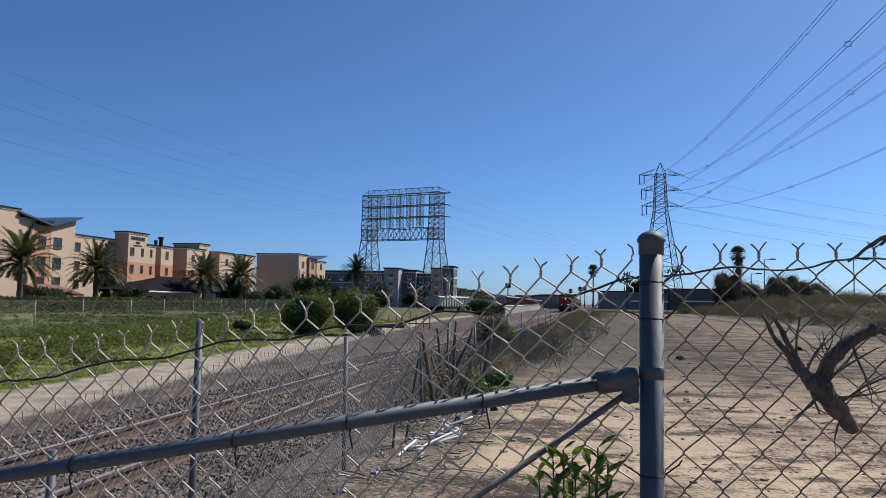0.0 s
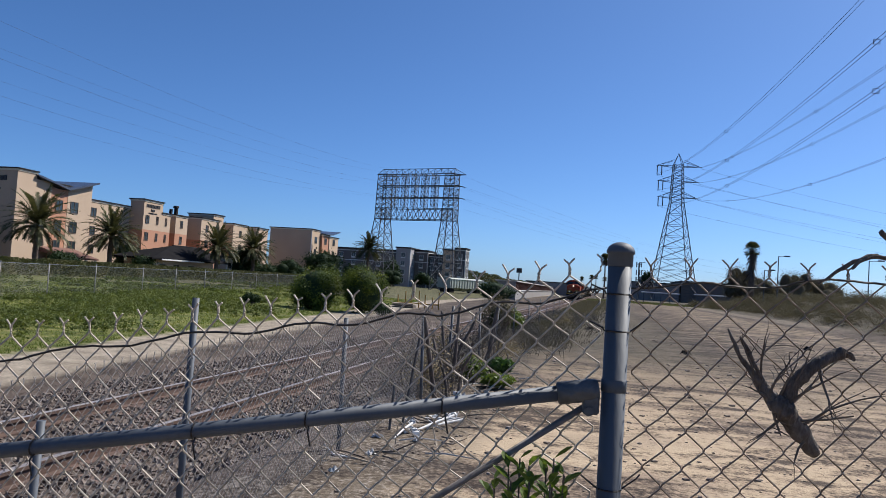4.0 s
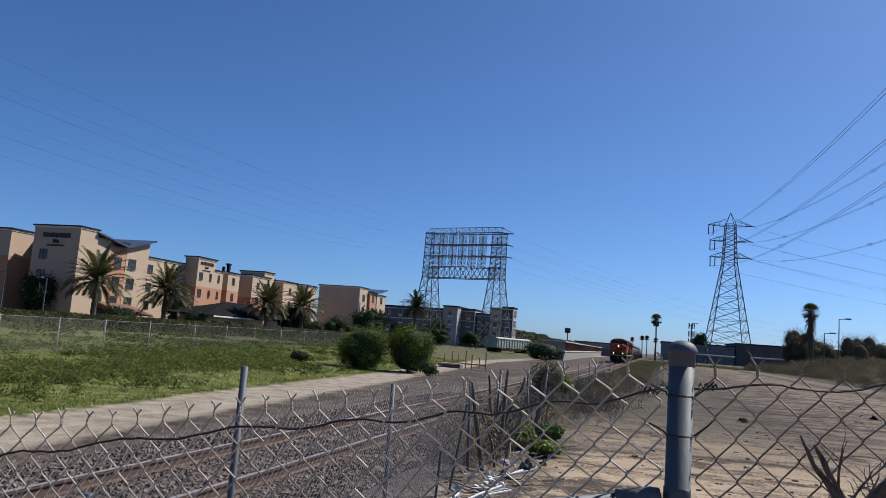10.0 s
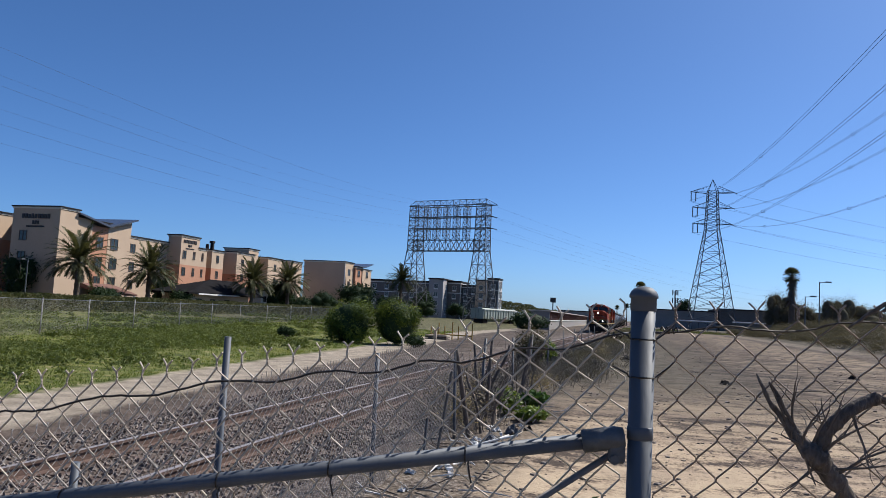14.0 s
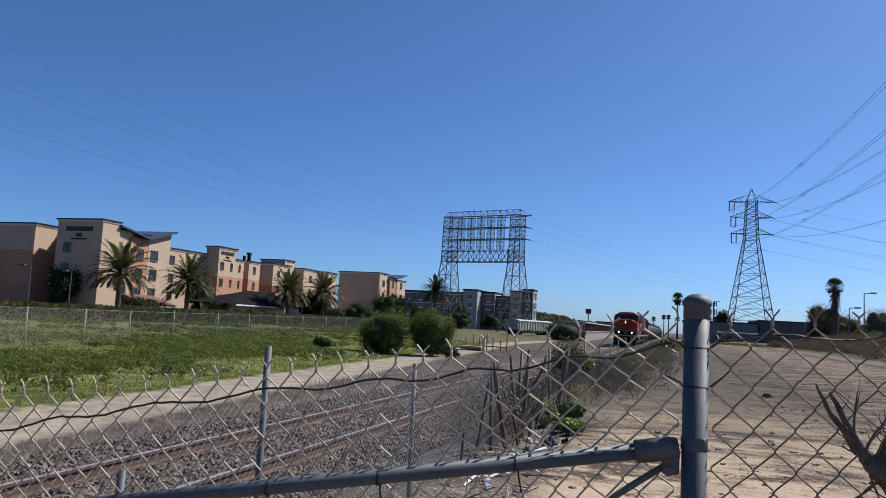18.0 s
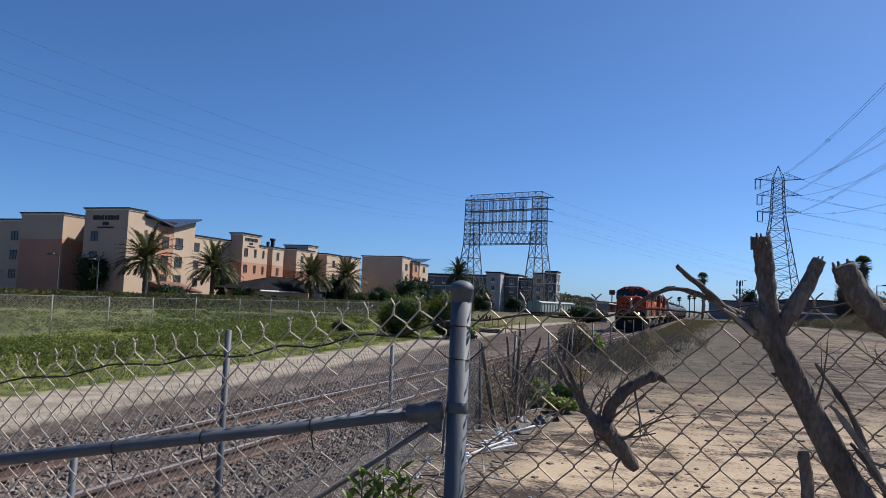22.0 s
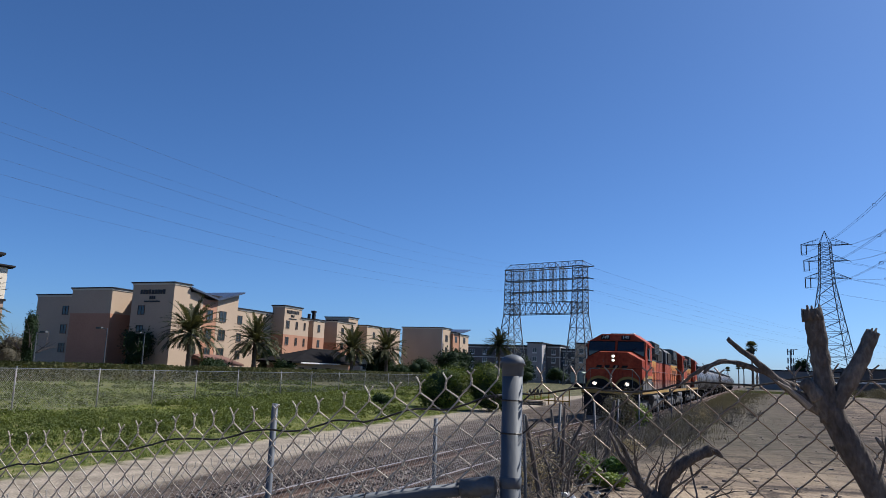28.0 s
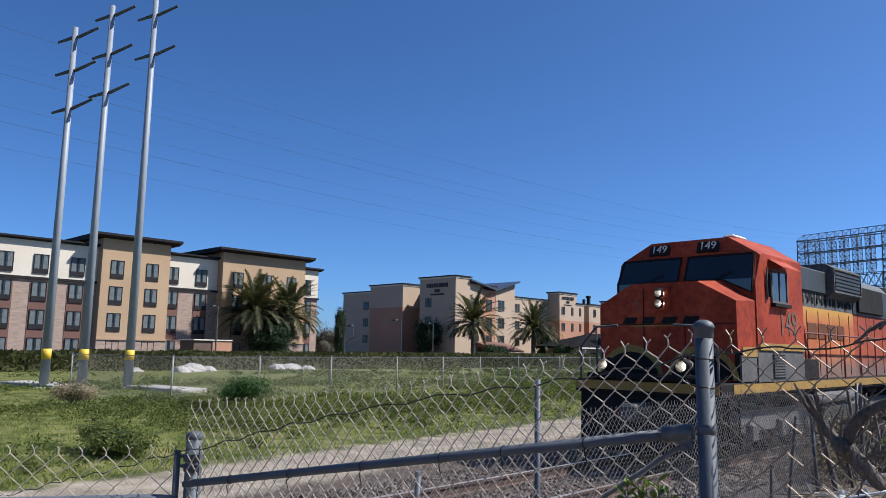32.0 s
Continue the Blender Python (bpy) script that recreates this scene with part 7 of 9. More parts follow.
def fan_palm(n, s, height, crown, label, seed, trunk=0.22, beard=0.0):
    rnd = random.Random(seed)
    z = ground_z(n, s)
    g = thing("fan_palm", at(n, s, z), label, "palm tree", "fan palms on the skyline")
    part("trunk", Shape().tube([(0, 0, 0), (0.1, 0, height * 0.5), (0, 0, height)], [trunk * 1.4, trunk, trunk * 0.85], 9), PALM_TRUNK, g, smooth=True)
    sh = Shape()
    for i in range(70):
        a, el = i * 2.399, 1.35 - 2.1 * i / 70
        d = Vector((math.cos(a) * math.cos(el), math.sin(a) * math.cos(el), math.sin(el)))
        c = Vector((0, 0, height)) + d * crown * 0.55
        side = d.cross(Vector((0, 0, 1))).normalized()
        up = side.cross(d)
        sh.bar((0, 0, height), c, 0.03, 3)
        for k in range(-4, 5):
            q = k * 0.22
            t = c + (d * math.cos(q) + side * math.sin(q)) * crown * 0.5 * rnd.uniform(0.8, 1.1)
            b = c + (d * math.cos(q) + side * math.sin(q)) * crown * 0.25 + side * 0.05
            sh.add([c, b + side * 0.09, t, b - side * 0.16], [(0, 1, 2, 3)])
    part("crown", sh, PALM_LEAF, g, "round crown of fan leaves")
    if beard:
        bd = Shape()
        for i in range(160):
            a, zz = rnd.uniform(0, 6.28), height - beard * rnd.random()
            p = Vector((math.cos(a) * trunk, math.sin(a) * trunk, zz))
            q = p + Vector((math.cos(a) * 0.7, math.sin(a) * 0.7, -0.9)) * rnd.uniform(0.6, 1.0)
            w = Vector((-math.sin(a), math.cos(a), 0)) * 0.12
            bd.add([p - w, p + w, q + w, q - w], [(0, 1, 2, 3)])
        part("skirt", bd, TWIG, g, "shaggy skirt of dead leaves")


fan_palm(29.7, 160, 12.3, 1.9, "tall fan palm with a shaggy skirt over bushes", 61, 0.55, 5.5)
fan_palm(0.65, 208.6, 11.0, 1.75, "slender fan palm on the skyline", 62, 0.2, 1.0)
for i, (n, s, h) in enumerate(((-4.5, 330, 8.5), (-2.6, 338, 8.4), (1.2, 335, 7.6), (-9, 345, 7.9))):
    fan_palm(n, s, h, 1.25, "small distant fan palm", 63 + i, 0.2)


def tree(n, s, height, spread_, label, seed, mat=None, leaf=0.22, count=5200):
    rnd = random.Random(seed)
    z = ground_z(n, s)
    g = thing("tree", at(n, s, z), label, "tree")
    st = Shape()
    st.tube([(0, 0, -0.2), (0.1, 0, height * 0.3), (0.0, 0.1, height * 0.55)], [height * 0.035, height * 0.026, height * 0.016], 8)
    ends = []
    for i in range(7):
        a = i * 0.9 + rnd.random()
        ends += limb(st, (0.05, 0, height * rnd.uniform(0.25, 0.5)), (math.cos(a), math.sin(a), 0.8), height * 0.45, height * 0.012, rnd, 1, 0.3, 5)
    part("trunk", st, BARK, g)
    cr, core = Shape(), Shape()
    for i in range(9):
        a = i * 0.8 + rnd.random()
        c = (math.cos(a) * spread_ * rnd.uniform(0.2, 0.65), math.sin(a) * spread_ * rnd.uniform(0.2, 0.65), height * rnd.uniform(0.30, 0.82))
        k = rnd.uniform(0.34, 0.54)
        leaf_cloud(cr, c, (spread_ * k * 1.08, spread_ * k * 1.08, height * k * 0.65), count // 9, leaf, rnd, 0.45)
        leaf_cloud(cr, c, (spread_ * k * 1.5, spread_ * k * 1.5, height * k * 0.85), count // 30, leaf, rnd, 0.5)
        core.loft([[(c[0] + 0.72 * spread_ * k * math.sin(t) * math.cos(q), c[1] + 0.72 * spread_ * k * math.sin(t) * math.sin(q), c[2] + 0.72 * height * k * 0.6 * math.cos(t)) for q in [j * math.pi / 5 for j in range(10)]] for t in [math.pi * (j + 0.4) / 6.8 for j in range(7)]])
    part("crown", cr, mat or LEAF_DARK, g)
    part("foliage_core", core, mat or LEAF_DARK, g, smooth=True)


tree(28.2, 163, 9.3, 3.4, "grey-green leafy tree behind the fan palm", 71, SCRUB, 0.13, 9000)
tree(33, 165, 7.4, 3.8, "grey-green leafy tree behind the fan palm", 72, SCRUB, 0.13, 9000)
tree(38.2, 162, 9.9, 4.0, "grey-green pointed tree beyond the lot", 73, SCRUB, 0.13, 9000)
tree(44.5, 166, 7.2, 4.8, "low grey-green tree beyond the lot", 74, SCRUB, 0.13, 8000)
tree(19.0, 330, 11.5, 3.2, "tall pointed conifer on the skyline", 75, leaf=0.4)
tree(-60, 200, 6.4, 4.2, "dark tree behind the hotel wing", 76, leaf=0.35)
tree(-66, 168, 7.5, 5.0, "dark tree beside the hotel wing", 77, leaf=0.3)
tree(-86, 68, 7.6, 0.9, "dark conifer between the hotels", 78, leaf=0.16)
tree(-95, 72, 5.0, 3.0, "grey-green tree between the hotels", 79, SCRUB, leaf=0.14)
tree(-70, 134, 6.0, 4.5, "dark tree among the palms", 80, leaf=0.25)
tree(-74.5, 48.4, 4.5, 3.6, "dark rounded tree below the palms", 81, leaf=0.16, count=7000)
tree(-74, 90.0, 2.7, 2.2, "dark rounded tree at the hotel wall", 82, leaf=0.2)
for k, (n, s, h, w) in enumerate(((-71, 86, 2.3, 2.0), (-70.5, 102.5, 2.8, 2.4), (-77, 108, 5.2, 2.8), (-77, 127, 4.8, 2.8), (-67, 138, 4.2, 3.2), (-66, 146, 4.6, 3.4), (-66, 154, 4.2, 3.0), (-64, 163, 5.0, 3.4), (-60, 172, 4.6, 3.0), (-54, 186, 4.2, 3.4), (-50, 205, 4.6, 4.0), (-66, 214, 5.0, 3.4))):
    tree(n, s, h, w, "dark leafy tree before the hotel wall", 200 + k, leaf=0.16, count=3600)
tree(-84.5, 85.0, 6.4, 2.6, "dark tree against the hotel wall", 83, leaf=0.2, count=3200)


def hedge():
    sh = Shape()
    rnd = random.Random(90)
    for i in range(60000):
        s = rnd.uniform(4, 170)
        n = -57.2 - 0.02 * s + rnd.gauss(0, 0.8)
        top = min(1.38, 1.05 + 0.004 * s) + 0.16 * noise.noise(Vector((0, s * 0.25, 0)))
        z = -0.55 + (top + 0.55) * rnd.random() ** 0.6
        u = Vector((rnd.gauss(0, 1), rnd.gauss(0, 1), rnd.gauss(0, 1))).normalized() * rnd.uniform(0.10, 0.24)
        w = u.orthogonal().normalized() * u.length * 0.5
        p = Vector((n, s, z))
        sh.add([p - u, p + w, p + u, p - w], [(0, 1, 2, 3)])
    k = 84
    for side in (-0.9, 0.9):
        base = [(-57.5 - 0.02 * (4 + 2 * i) + side, 4 + 2 * i, -0.55) for i in range(k)]
        top = [(n - side * 0.3, s, min(1.12, 0.78 + 0.004 * s) + 0.16 * noise.noise(Vector((0, s * 0.25, 0)))) for n, s, z in base]
        sh.add(base + top, [(i, i + 1, k + i + 1, k + i) for i in range(k - 1)])
    ob = part("hedge", sh, HEDGE, None, "long dark clipped hedge before the hotels", m=FR)
    tagged(ob, category="hedge", kind="stuff")


hedge()


def distant_trees():
    """Low line of far trees past the apartment blocks."""
    sh, rnd = Shape(), random.Random(93)
    for i in range(9000):
        n = rnd.uniform(-84, -26)
        top = 5.0 + 4.5 * smooth(-40, -75, n) + 1.6 * noise.noise(Vector((n * 0.22, 0, 3)))
        p = Vector((n, 400 + rnd.gauss(0, 3), -0.5 + (top + 0.5) * rnd.random() ** 0.6))
        u = Vector((rnd.gauss(0, 1), rnd.gauss(0, 1), rnd.gauss(0, 1))).normalized() * rnd.uniform(0.3, 0.6)
        w = u.orthogonal().normalized() * u.length * 0.6
        sh.add([p - u, p + w, p + u, p - w], [(0, 1, 2, 3)])
    ob = part("tree_line", sh, HEDGE, None, "low dark line of distant trees", m=FR)
    tagged(ob, category="trees", kind="stuff")


distant_trees()


def grass():
    """Green blades and weeds over the field."""
    rnd = random.Random(91)
    sh, wd = Shape(), Shape()
    for i in range(70000):
        s = 1 + 75 * rnd.random() ** 1.7
        edge = -11.0 - 0.1 * s
        n = edge - 28 * rnd.random() ** 1.25
        if noise.noise(Vector((n * 0.22, s * 0.16, 0))) < -0.25 and rnd.random() < 0.7:
            continue
        far = 1 + s * 0.03 + (edge - n) * 0.03
        h = rnd.uniform(0.04, 0.12) * (1 + 0.35 * noise.noise(Vector((n * 0.4, s * 0.4, 7))))
        a = rnd.uniform(0, 6.28)
        z = ground_z(n, s) - 0.01
        w = Vector((math.cos(a), math.sin(a), 0)) * 0.009 * far
        t = Vector((rnd.gauss(0, 0.05), rnd.gauss(0, 0.05), h))
        p = Vector((n, s, z))
        for k in range(2):
            o = Vector((rnd.gauss(0, 0.05), rnd.gauss(0, 0.05), 0))
            sh.add([p + o - w, p + o + w, p + o + t * rnd.uniform(0.7, 1.1)], [(0, 1, 2)])
    ob = part("grass", sh, GRASS, None, "short bright green grass over the field", m=FR)
    tagged(ob, category="grass", kind="stuff")
    for i in range(1500):
        s = 1 + 60 * rnd.random() ** 1.5
        edge = -12.0 - 0.1 * s
        n = edge - 22 * rnd.random()
        if noise.noise(Vector((n * 0.16, s * 0.13, 4))) < 0.05:
            continue
        leaf_cloud(wd, (n, s, ground_z(n, s) + 0.13), (rnd.uniform(0.2, 0.5), rnd.uniform(0.2, 0.5), rnd.uniform(0.12, 0.28)), 60, 0.032 + 0.0011 * s, rnd, 0.15)
    for i in range(1500):
        s = 6 + 110 * rnd.random() ** 1.2
        n = -20 - 0.15 * s - 32 * rnd.random()
        if n < -56 or noise.noise(Vector((n * 0.12, s * 0.10, 8))) < 0.0:
            continue
        leaf_cloud(wd, (n, s, ground_z(n, s) + 0.12), (rnd.uniform(0.3, 0.9), rnd.uniform(0.3, 0.9), rnd.uniform(0.12, 0.30)), 46, 0.05 + 0.0012 * s, rnd, 0.15)
    for i in range(1500):
        s = 4 + 42 * rnd.random() ** 1.3
        n = -14.2 - 0.1 * s - 9 * rnd.random()
        if noise.noise(Vector((n * 0.14, s * 0.11, 12))) < -0.05:
            continue
        k = rnd.uniform(0.22, 0.55)
        leaf_cloud(wd, (n, s, ground_z(n, s) + 0.14), (k, k * rnd.uniform(0.8, 1.6), rnd.uniform(0.14, 0.34)), 75, 0.026 + 0.0009 * s, rnd, 0.1)
    ob = part("field_weeds", wd, WEEDS, None, "dark green leafy weeds in the field", m=FR)
    tagged(ob, category="weeds", kind="stuff")
    scrub = Shape()
    for i in range(620):
        s = 36 + 120 * rnd.random()
        n = bank_edge(s) + 1.0 + 26 * rnd.random() ** 1.5
        hh = rnd.uniform(0.5, 1.1)
        leaf_cloud(scrub, (n, s, ground_z(n, s) + hh * 0.6), (rnd.uniform(0.8, 2.0), rnd.uniform(0.8, 2.0), hh), 420, 0.03 + 0.0004 * s, rnd, 0.15)
    ob = part("bank_scrub", scrub, SCRUB, None, "dark grey-brown scrub on the bank beside the lot", m=FR)
    tagged(ob, category="scrub", kind="stuff")


grass()


def lot_brush():
    """Low dry growth where the bare lot ends."""
    rnd = random.Random(95)
    sh, gr = Shape(), Shape()
    for i in range(1700):
        if i % 3:
            s = 20 + 110 * rnd.random() ** 1.2
            n = -2.6 + abs(rnd.gauss(0, 0.35 + 0.014 * s))
        else:
            s = 142 + 34 * rnd.random()
            n = -2.5 + 20 * rnd.random()
        far = 1 + 0.02 * s
        to = gr if i % 6 == 0 else sh
        for k in range(26):
            p = Vector((n + rnd.gauss(0, 0.22 * far), s + rnd.gauss(0, 0.3 * far), 0))
            p.z = ground_z(p.x, p.y) - 0.02
            a, h = rnd.uniform(0, 6.28), rnd.uniform(0.08, 0.34)
            w = Vector((math.cos(a), math.sin(a), 0)) * 0.006 * far
            to.add([p - w, p + w, p + Vector((rnd.gauss(0, 0.1), rnd.gauss(0, 0.1), h))], [(0, 1, 2)])
    ob = part("lot_brush", sh, SCRUB, None, "low dark dry brush at the end of the dirt lot", m=FR)
    tagged(ob, category="brush", kind="stuff")
    ob = part("lot_weeds", gr, WEEDS, None, "low green weeds among dry brush beside the railway", m=FR)
    tagged(ob, category="weeds", kind="stuff")


lot_brush()


def carports():
    for n0, n1, z in ((9.6, 18.1, 2.3), (21.7, 30.8, 2.5)):
        g = thing("carport", at(n0, 180.5), "low carport with a white roof edge before the warehouse", "carport", "carports by the warehouse")
        part("roof", Shape().box(0, n1 - n0, 0, 5, z, z + 0.28, 0.04), WHITE, g, "white metal roof")
        for k in range(5):
            x = 0.3 + k * (n1 - n0 - 0.6) / 4
            part("post", Shape().tube([(x, 0.6, -0.3), (x, 0.6, z)], 0.08, 6), IRON, g)


carports()


def pebbles():
    rnd = random.Random(92)
    sh = Shape()
    cube = [(-1, -1, -0.5), (1, -1, -0.5), (0.8, 1, -0.5), (-1, 0.9, -0.5), (-0.6, -0.7, 0.6), (0.7, -0.6, 0.5), (0.6, 0.7, 0.7), (-0.7, 0.6, 0.5)]
    faces = [(4, 5, 6, 7), (0, 1, 5, 4), (1, 2, 6, 5), (2, 3, 7, 6), (3, 0, 4, 7)]
    for i in range(2000):
        s = 3.5 + 28 * rnd.random() ** 1.4
        n = rnd.uniform(-2.4, 9)
        r = (0.004 + 0.020 * rnd.random() ** 2.5) * (1 + (rnd.random() < 0.04) * 1.3)
        a = rnd.uniform(0, 6.28)
        z = ground_z(n, s)
        sh.add([(n + r * (x * math.cos(a) - y * math.sin(a)), s + r * (x * math.sin(a) + y * math.cos(a)), z + r * c) for x, y, c in cube], faces)
    for i in range(2600):
        s, n = 7 + 45 * rnd.random() ** 1.3, rnd.uniform(-1.6, 16)
        if noise.noise(Vector((n * 0.3, s * 0.22, 5))) < 0.08:
            continue
        r, a, z = (0.010 + 0.035 * rnd.random() ** 2.2) * (1 + 0.012 * s), rnd.uniform(0, 6.28), ground_z(n, s)
        sh.add([(n + r * (x * math.cos(a) - y * math.sin(a)), s + r * (x * math.sin(a) + y * math.cos(a)), z + r * c * 0.7) for x, y, c in cube], faces)
    ob = part("pebbles", sh, STONE, None, "small stones scattered on the dirt lot", m=FR)
    tagged(ob, category="stones", kind="stuff")


pebbles()


def litter():
    rnd = random.Random(93)
    white, rag = "crumpled dirty white plastic litter on the dirt", "dark rag lying on the dirt"
    for n, s, r, mat, lab in ((-2.05, 8.3, 0.10, PLASTIC, white), (-2.15, 7.3, 0.08, PLASTIC, white), (-1.92, 9.4, 0.11, PLASTIC, white), (-1.8, 9.8, 0.09, PLASTIC, white), (-1.85, 10.4, 0.10, PLASTIC, white), (-1.6, 11.0, 0.08, PLASTIC, white), (-2.0, 6.6, 0.07, PLASTIC, white), (-2.1, 5.9, 0.06, PLASTIC, white), (-1.75, 12.2, 0.10, PLASTIC, white), (-1.6, 10.3, 0.16, IRON, rag), (-1.75, 9.5, 0.13, IRON, rag), (-1.45, 10.7, 0.10, BLACK_STEEL, rag), (2.45, 22.2, 0.22, BLACK_STEEL, "dark rubber scrap lying on the dirt"), (7.4, 29, 0.2, BLACK_STEEL, "dark debris lying on the dirt")):
        sh = Shape()
        k = 9
        grid = [[(i / (k - 1) - 0.5, j / (k - 1) - 0.5) for i in range(k)] for j in range(k)]
        v = []
        for row in grid:
            for x, y in row:
                q = Vector((x * 5 + n, y * 5 + s, r * 9))
                h = max(0.0, 0.45 + 0.9 * noise.noise(q)) * (1 - (x * x + y * y) * 2.6)
                v.append((1.3 * r * (x + 0.12 * noise.noise(q * 1.7)), 1.0 * r * (y + 0.12 * noise.noise(q * 2.1)), max(0.004, h * r)))
        top = [(j * k + i, j * k + i + 1, (j + 1) * k + i + 1, (j + 1) * k + i) for j in range(k - 1) for i in range(k - 1)]
        sh.add(v, top)
        sh.add([(x, y, z - 0.003) for x, y, z in v], [tuple(reversed(f)) for f in top])
        ob = part("litter", sh, mat, None, lab, m=at(n, s, ground_z(n, s) + 0.004, rnd.uniform(0, 360)))
        tagged(ob, category="litter")
    for i in range(70):
        n, s = -1.85 + rnd.gauss(0, 0.24), rnd.uniform(6.2, 13.5)
        sh = Shape().tube([(0, 0, 0.02), (0.2, 0.02, 0.05), (0.45 * rnd.uniform(0.6, 1.2), 0.06, rnd.uniform(0.02, 0.2))], [0.008, 0.008, 0.004], 5)
        ob = part("stick", sh, (PALE_WOOD, TWIG, PLASTIC)[i % 3], None, "bare fallen stick on the dirt", m=at(n, s, ground_z(n, s), rnd.uniform(0, 360)))
        tagged(ob, category="stick")
    # broken white pipe along the foot of the fence
    for n, s, long, turn, lift in ((-1.86, 7.8, 0.62, 62, 0.10), (-1.80, 8.0, 0.50, 48, 0.06), (-1.95, 8.5, 0.42, 15, 0.02), (-1.88, 9.2, 0.55, 30, 0.12), (-1.72, 9.6, 0.36, 70, 0.03), (-1.98, 7.3, 0.45, 80, 0.08)):
        sh = Shape().tube([(0, 0, 0.014), (long * 0.5, 0.01, 0.016 + lift * 0.5), (long, 0, 0.016 + lift)], [0.013, 0.014, 0.013], 8)
        ob = part("pipe", sh, WHITE, None, "broken white plastic pipe among fence litter", m=at(n, s, ground_z(n, s), turn))
        tagged(ob, category="pipe")
    for i in range(16):
        n, s, r = -1.88 + rnd.gauss(0, 0.13), rnd.uniform(7.2, 10.6), rnd.uniform(0.03, 0.07)
        ring = [(r * rnd.uniform(0.5, 1.1) * math.cos(q * 1.05), r * rnd.uniform(0.4, 0.9) * math.sin(q * 1.05)) for q in range(6)]
        tip = rnd.uniform(0.01, 0.05)
        low, high = [(x, y, 0.004 + tip * (q % 2)) for q, (x, y) in enumerate(ring)], [(x, y, 0.008 + tip * (q % 2)) for q, (x, y) in enumerate(ring)]
        sh = Shape().loft([low, high])
        ob = part("scrap", sh, WHITE, None, "torn white scrap lying among fence litter", m=at(n, s, ground_z(n, s), rnd.uniform(0, 360)))
        tagged(ob, category="litter")


litter()


def street_lamp(n, s, height, label, arm=1.6, turn=0):
    g = thing("street_lamp", at(n, s, ground_z(n, s), turn), label, "street lamp")
    part("pole", Shape().tube([(0, 0, 0), (0, 0, height)], [0.10, 0.06], 8), IRON, g)
    part("arm", Shape().tube([(0, 0, height - 0.1), (arm, 0, height)], 0.045, 6), IRON, g)
    part("lamp_head", Shape().box(arm - 0.2, arm + 0.6, -0.2, 0.2, height - 0.08, height + 0.12, 0.03), IRON, g)


for n, s, h, a, tu in ((26.2, 120.5, 6.9, 1.0, 0), (24.0, 119.2, 5.3, 0.9, 0), (38, 118, 6.6, 1.4, 0), (-66, 36.9, 6.0, 0.9, 180), (-66, 61.8, 5.6, 1.0, 180), (-66, 67.4, 5.4, 0.8, 180), (-66, 53, 4.6, 0.8, 0), (12.5, 262, 13, 1.2, 0)):
    street_lamp(n, s, h, "dark street lamp pole with a box head", a, tu)


def cell_mast():
    g = thing("cell_mast", at(10.8, 231.6), "slim mast with clustered antenna panels", "antenna mast")
    part("pole", Shape().tube([(0, 0, 0), (0, 0, 11.4)], 0.16, 8), IRON, g)
    for z in (11.0, 8.6, 6.4):
        for a in range(5):
            x, y = 0.8 * math.cos(a * 1.257), 0.8 * math.sin(a * 1.257)
            part("antenna_panel", Shape().box(x - 0.15, x + 0.15, y - 0.1, y + 0.1, z - 0.9, z + 0.7, 0.02), IRON, g)
        part("bracket", Shape().tube([(-0.8, 0, z), (0.8, 0, z)], 0.05, 6).tube([(0, -0.8, z), (0, 0.8, z)], 0.05, 6), IRON, g)


cell_mast()


def sign_post():
    g = thing("billboard", at(-22.2, 201), "small dark sign board on a tall post", "sign")
    part("post", Shape().tube([(0, 0, -0.5), (0, 0, 5.6)], 0.15, 8), IRON, g)
    part("board", Shape().box(-0.75, 0.75, -0.15, 0.15, 5.6, 6.9, 0.03), SIGN_DARK, g)


sign_post()


def pale_hoppers():
    """Pale ribbed hopper cars standing on a slanting siding."""
    for n, s in ((-30.2, 141.0),):
        g = thing("covered_hopper", at(n, s, RAIL_Z, -16), "pale green ribbed covered hopper car on the siding", "freight car", "pale hopper cars on the siding")
        part("body", Shape().prism([(-1.4, 0.9), (1.4, 0.9), (1.45, 2.7), (0.9, 2.95), (-0.9, 2.95), (-1.45, 2.7)], 0, 15.0), HOPPER_PALE, g)
        rib = Shape().box(1.44, 1.56, -0.07, 0.07, 0.9, 2.7).mesh("rib", HOPPER_PALE)
        for k in range(13):
            q = new("rib", rib)
            q.parent, q.location = g, (0, 0.5 + k * 1.18, 0)
        part("top_sill", Shape().box(1.38, 1.6, 0, 15.0, 2.64, 2.76), WHITE, g)
        part("end_ladder", Shape().bar((-0.3, -0.08, 1.0), (-0.3, -0.08, 2.8), 0.03).bar((0.3, -0.08, 1.0), (0.3, -0.08, 2.8), 0.03), IRON, g)
        for y in (3.4, 7.5, 11.6):
            part("hopper_bay", Shape().prism([(-1.2, 0.9), (1.2, 0.9), (0.4, 0.3), (-0.4, 0.3)], y - 1.4, y + 1.4), HOPPER_PALE, g)
        for y in (1.5, 13.5):
            part("bogie", Shape().box(-1.1, 1.1, y - 1.0, y + 1.0, 0.0, 0.8, 0.1), BLACK_STEEL, g)


pale_hoppers()


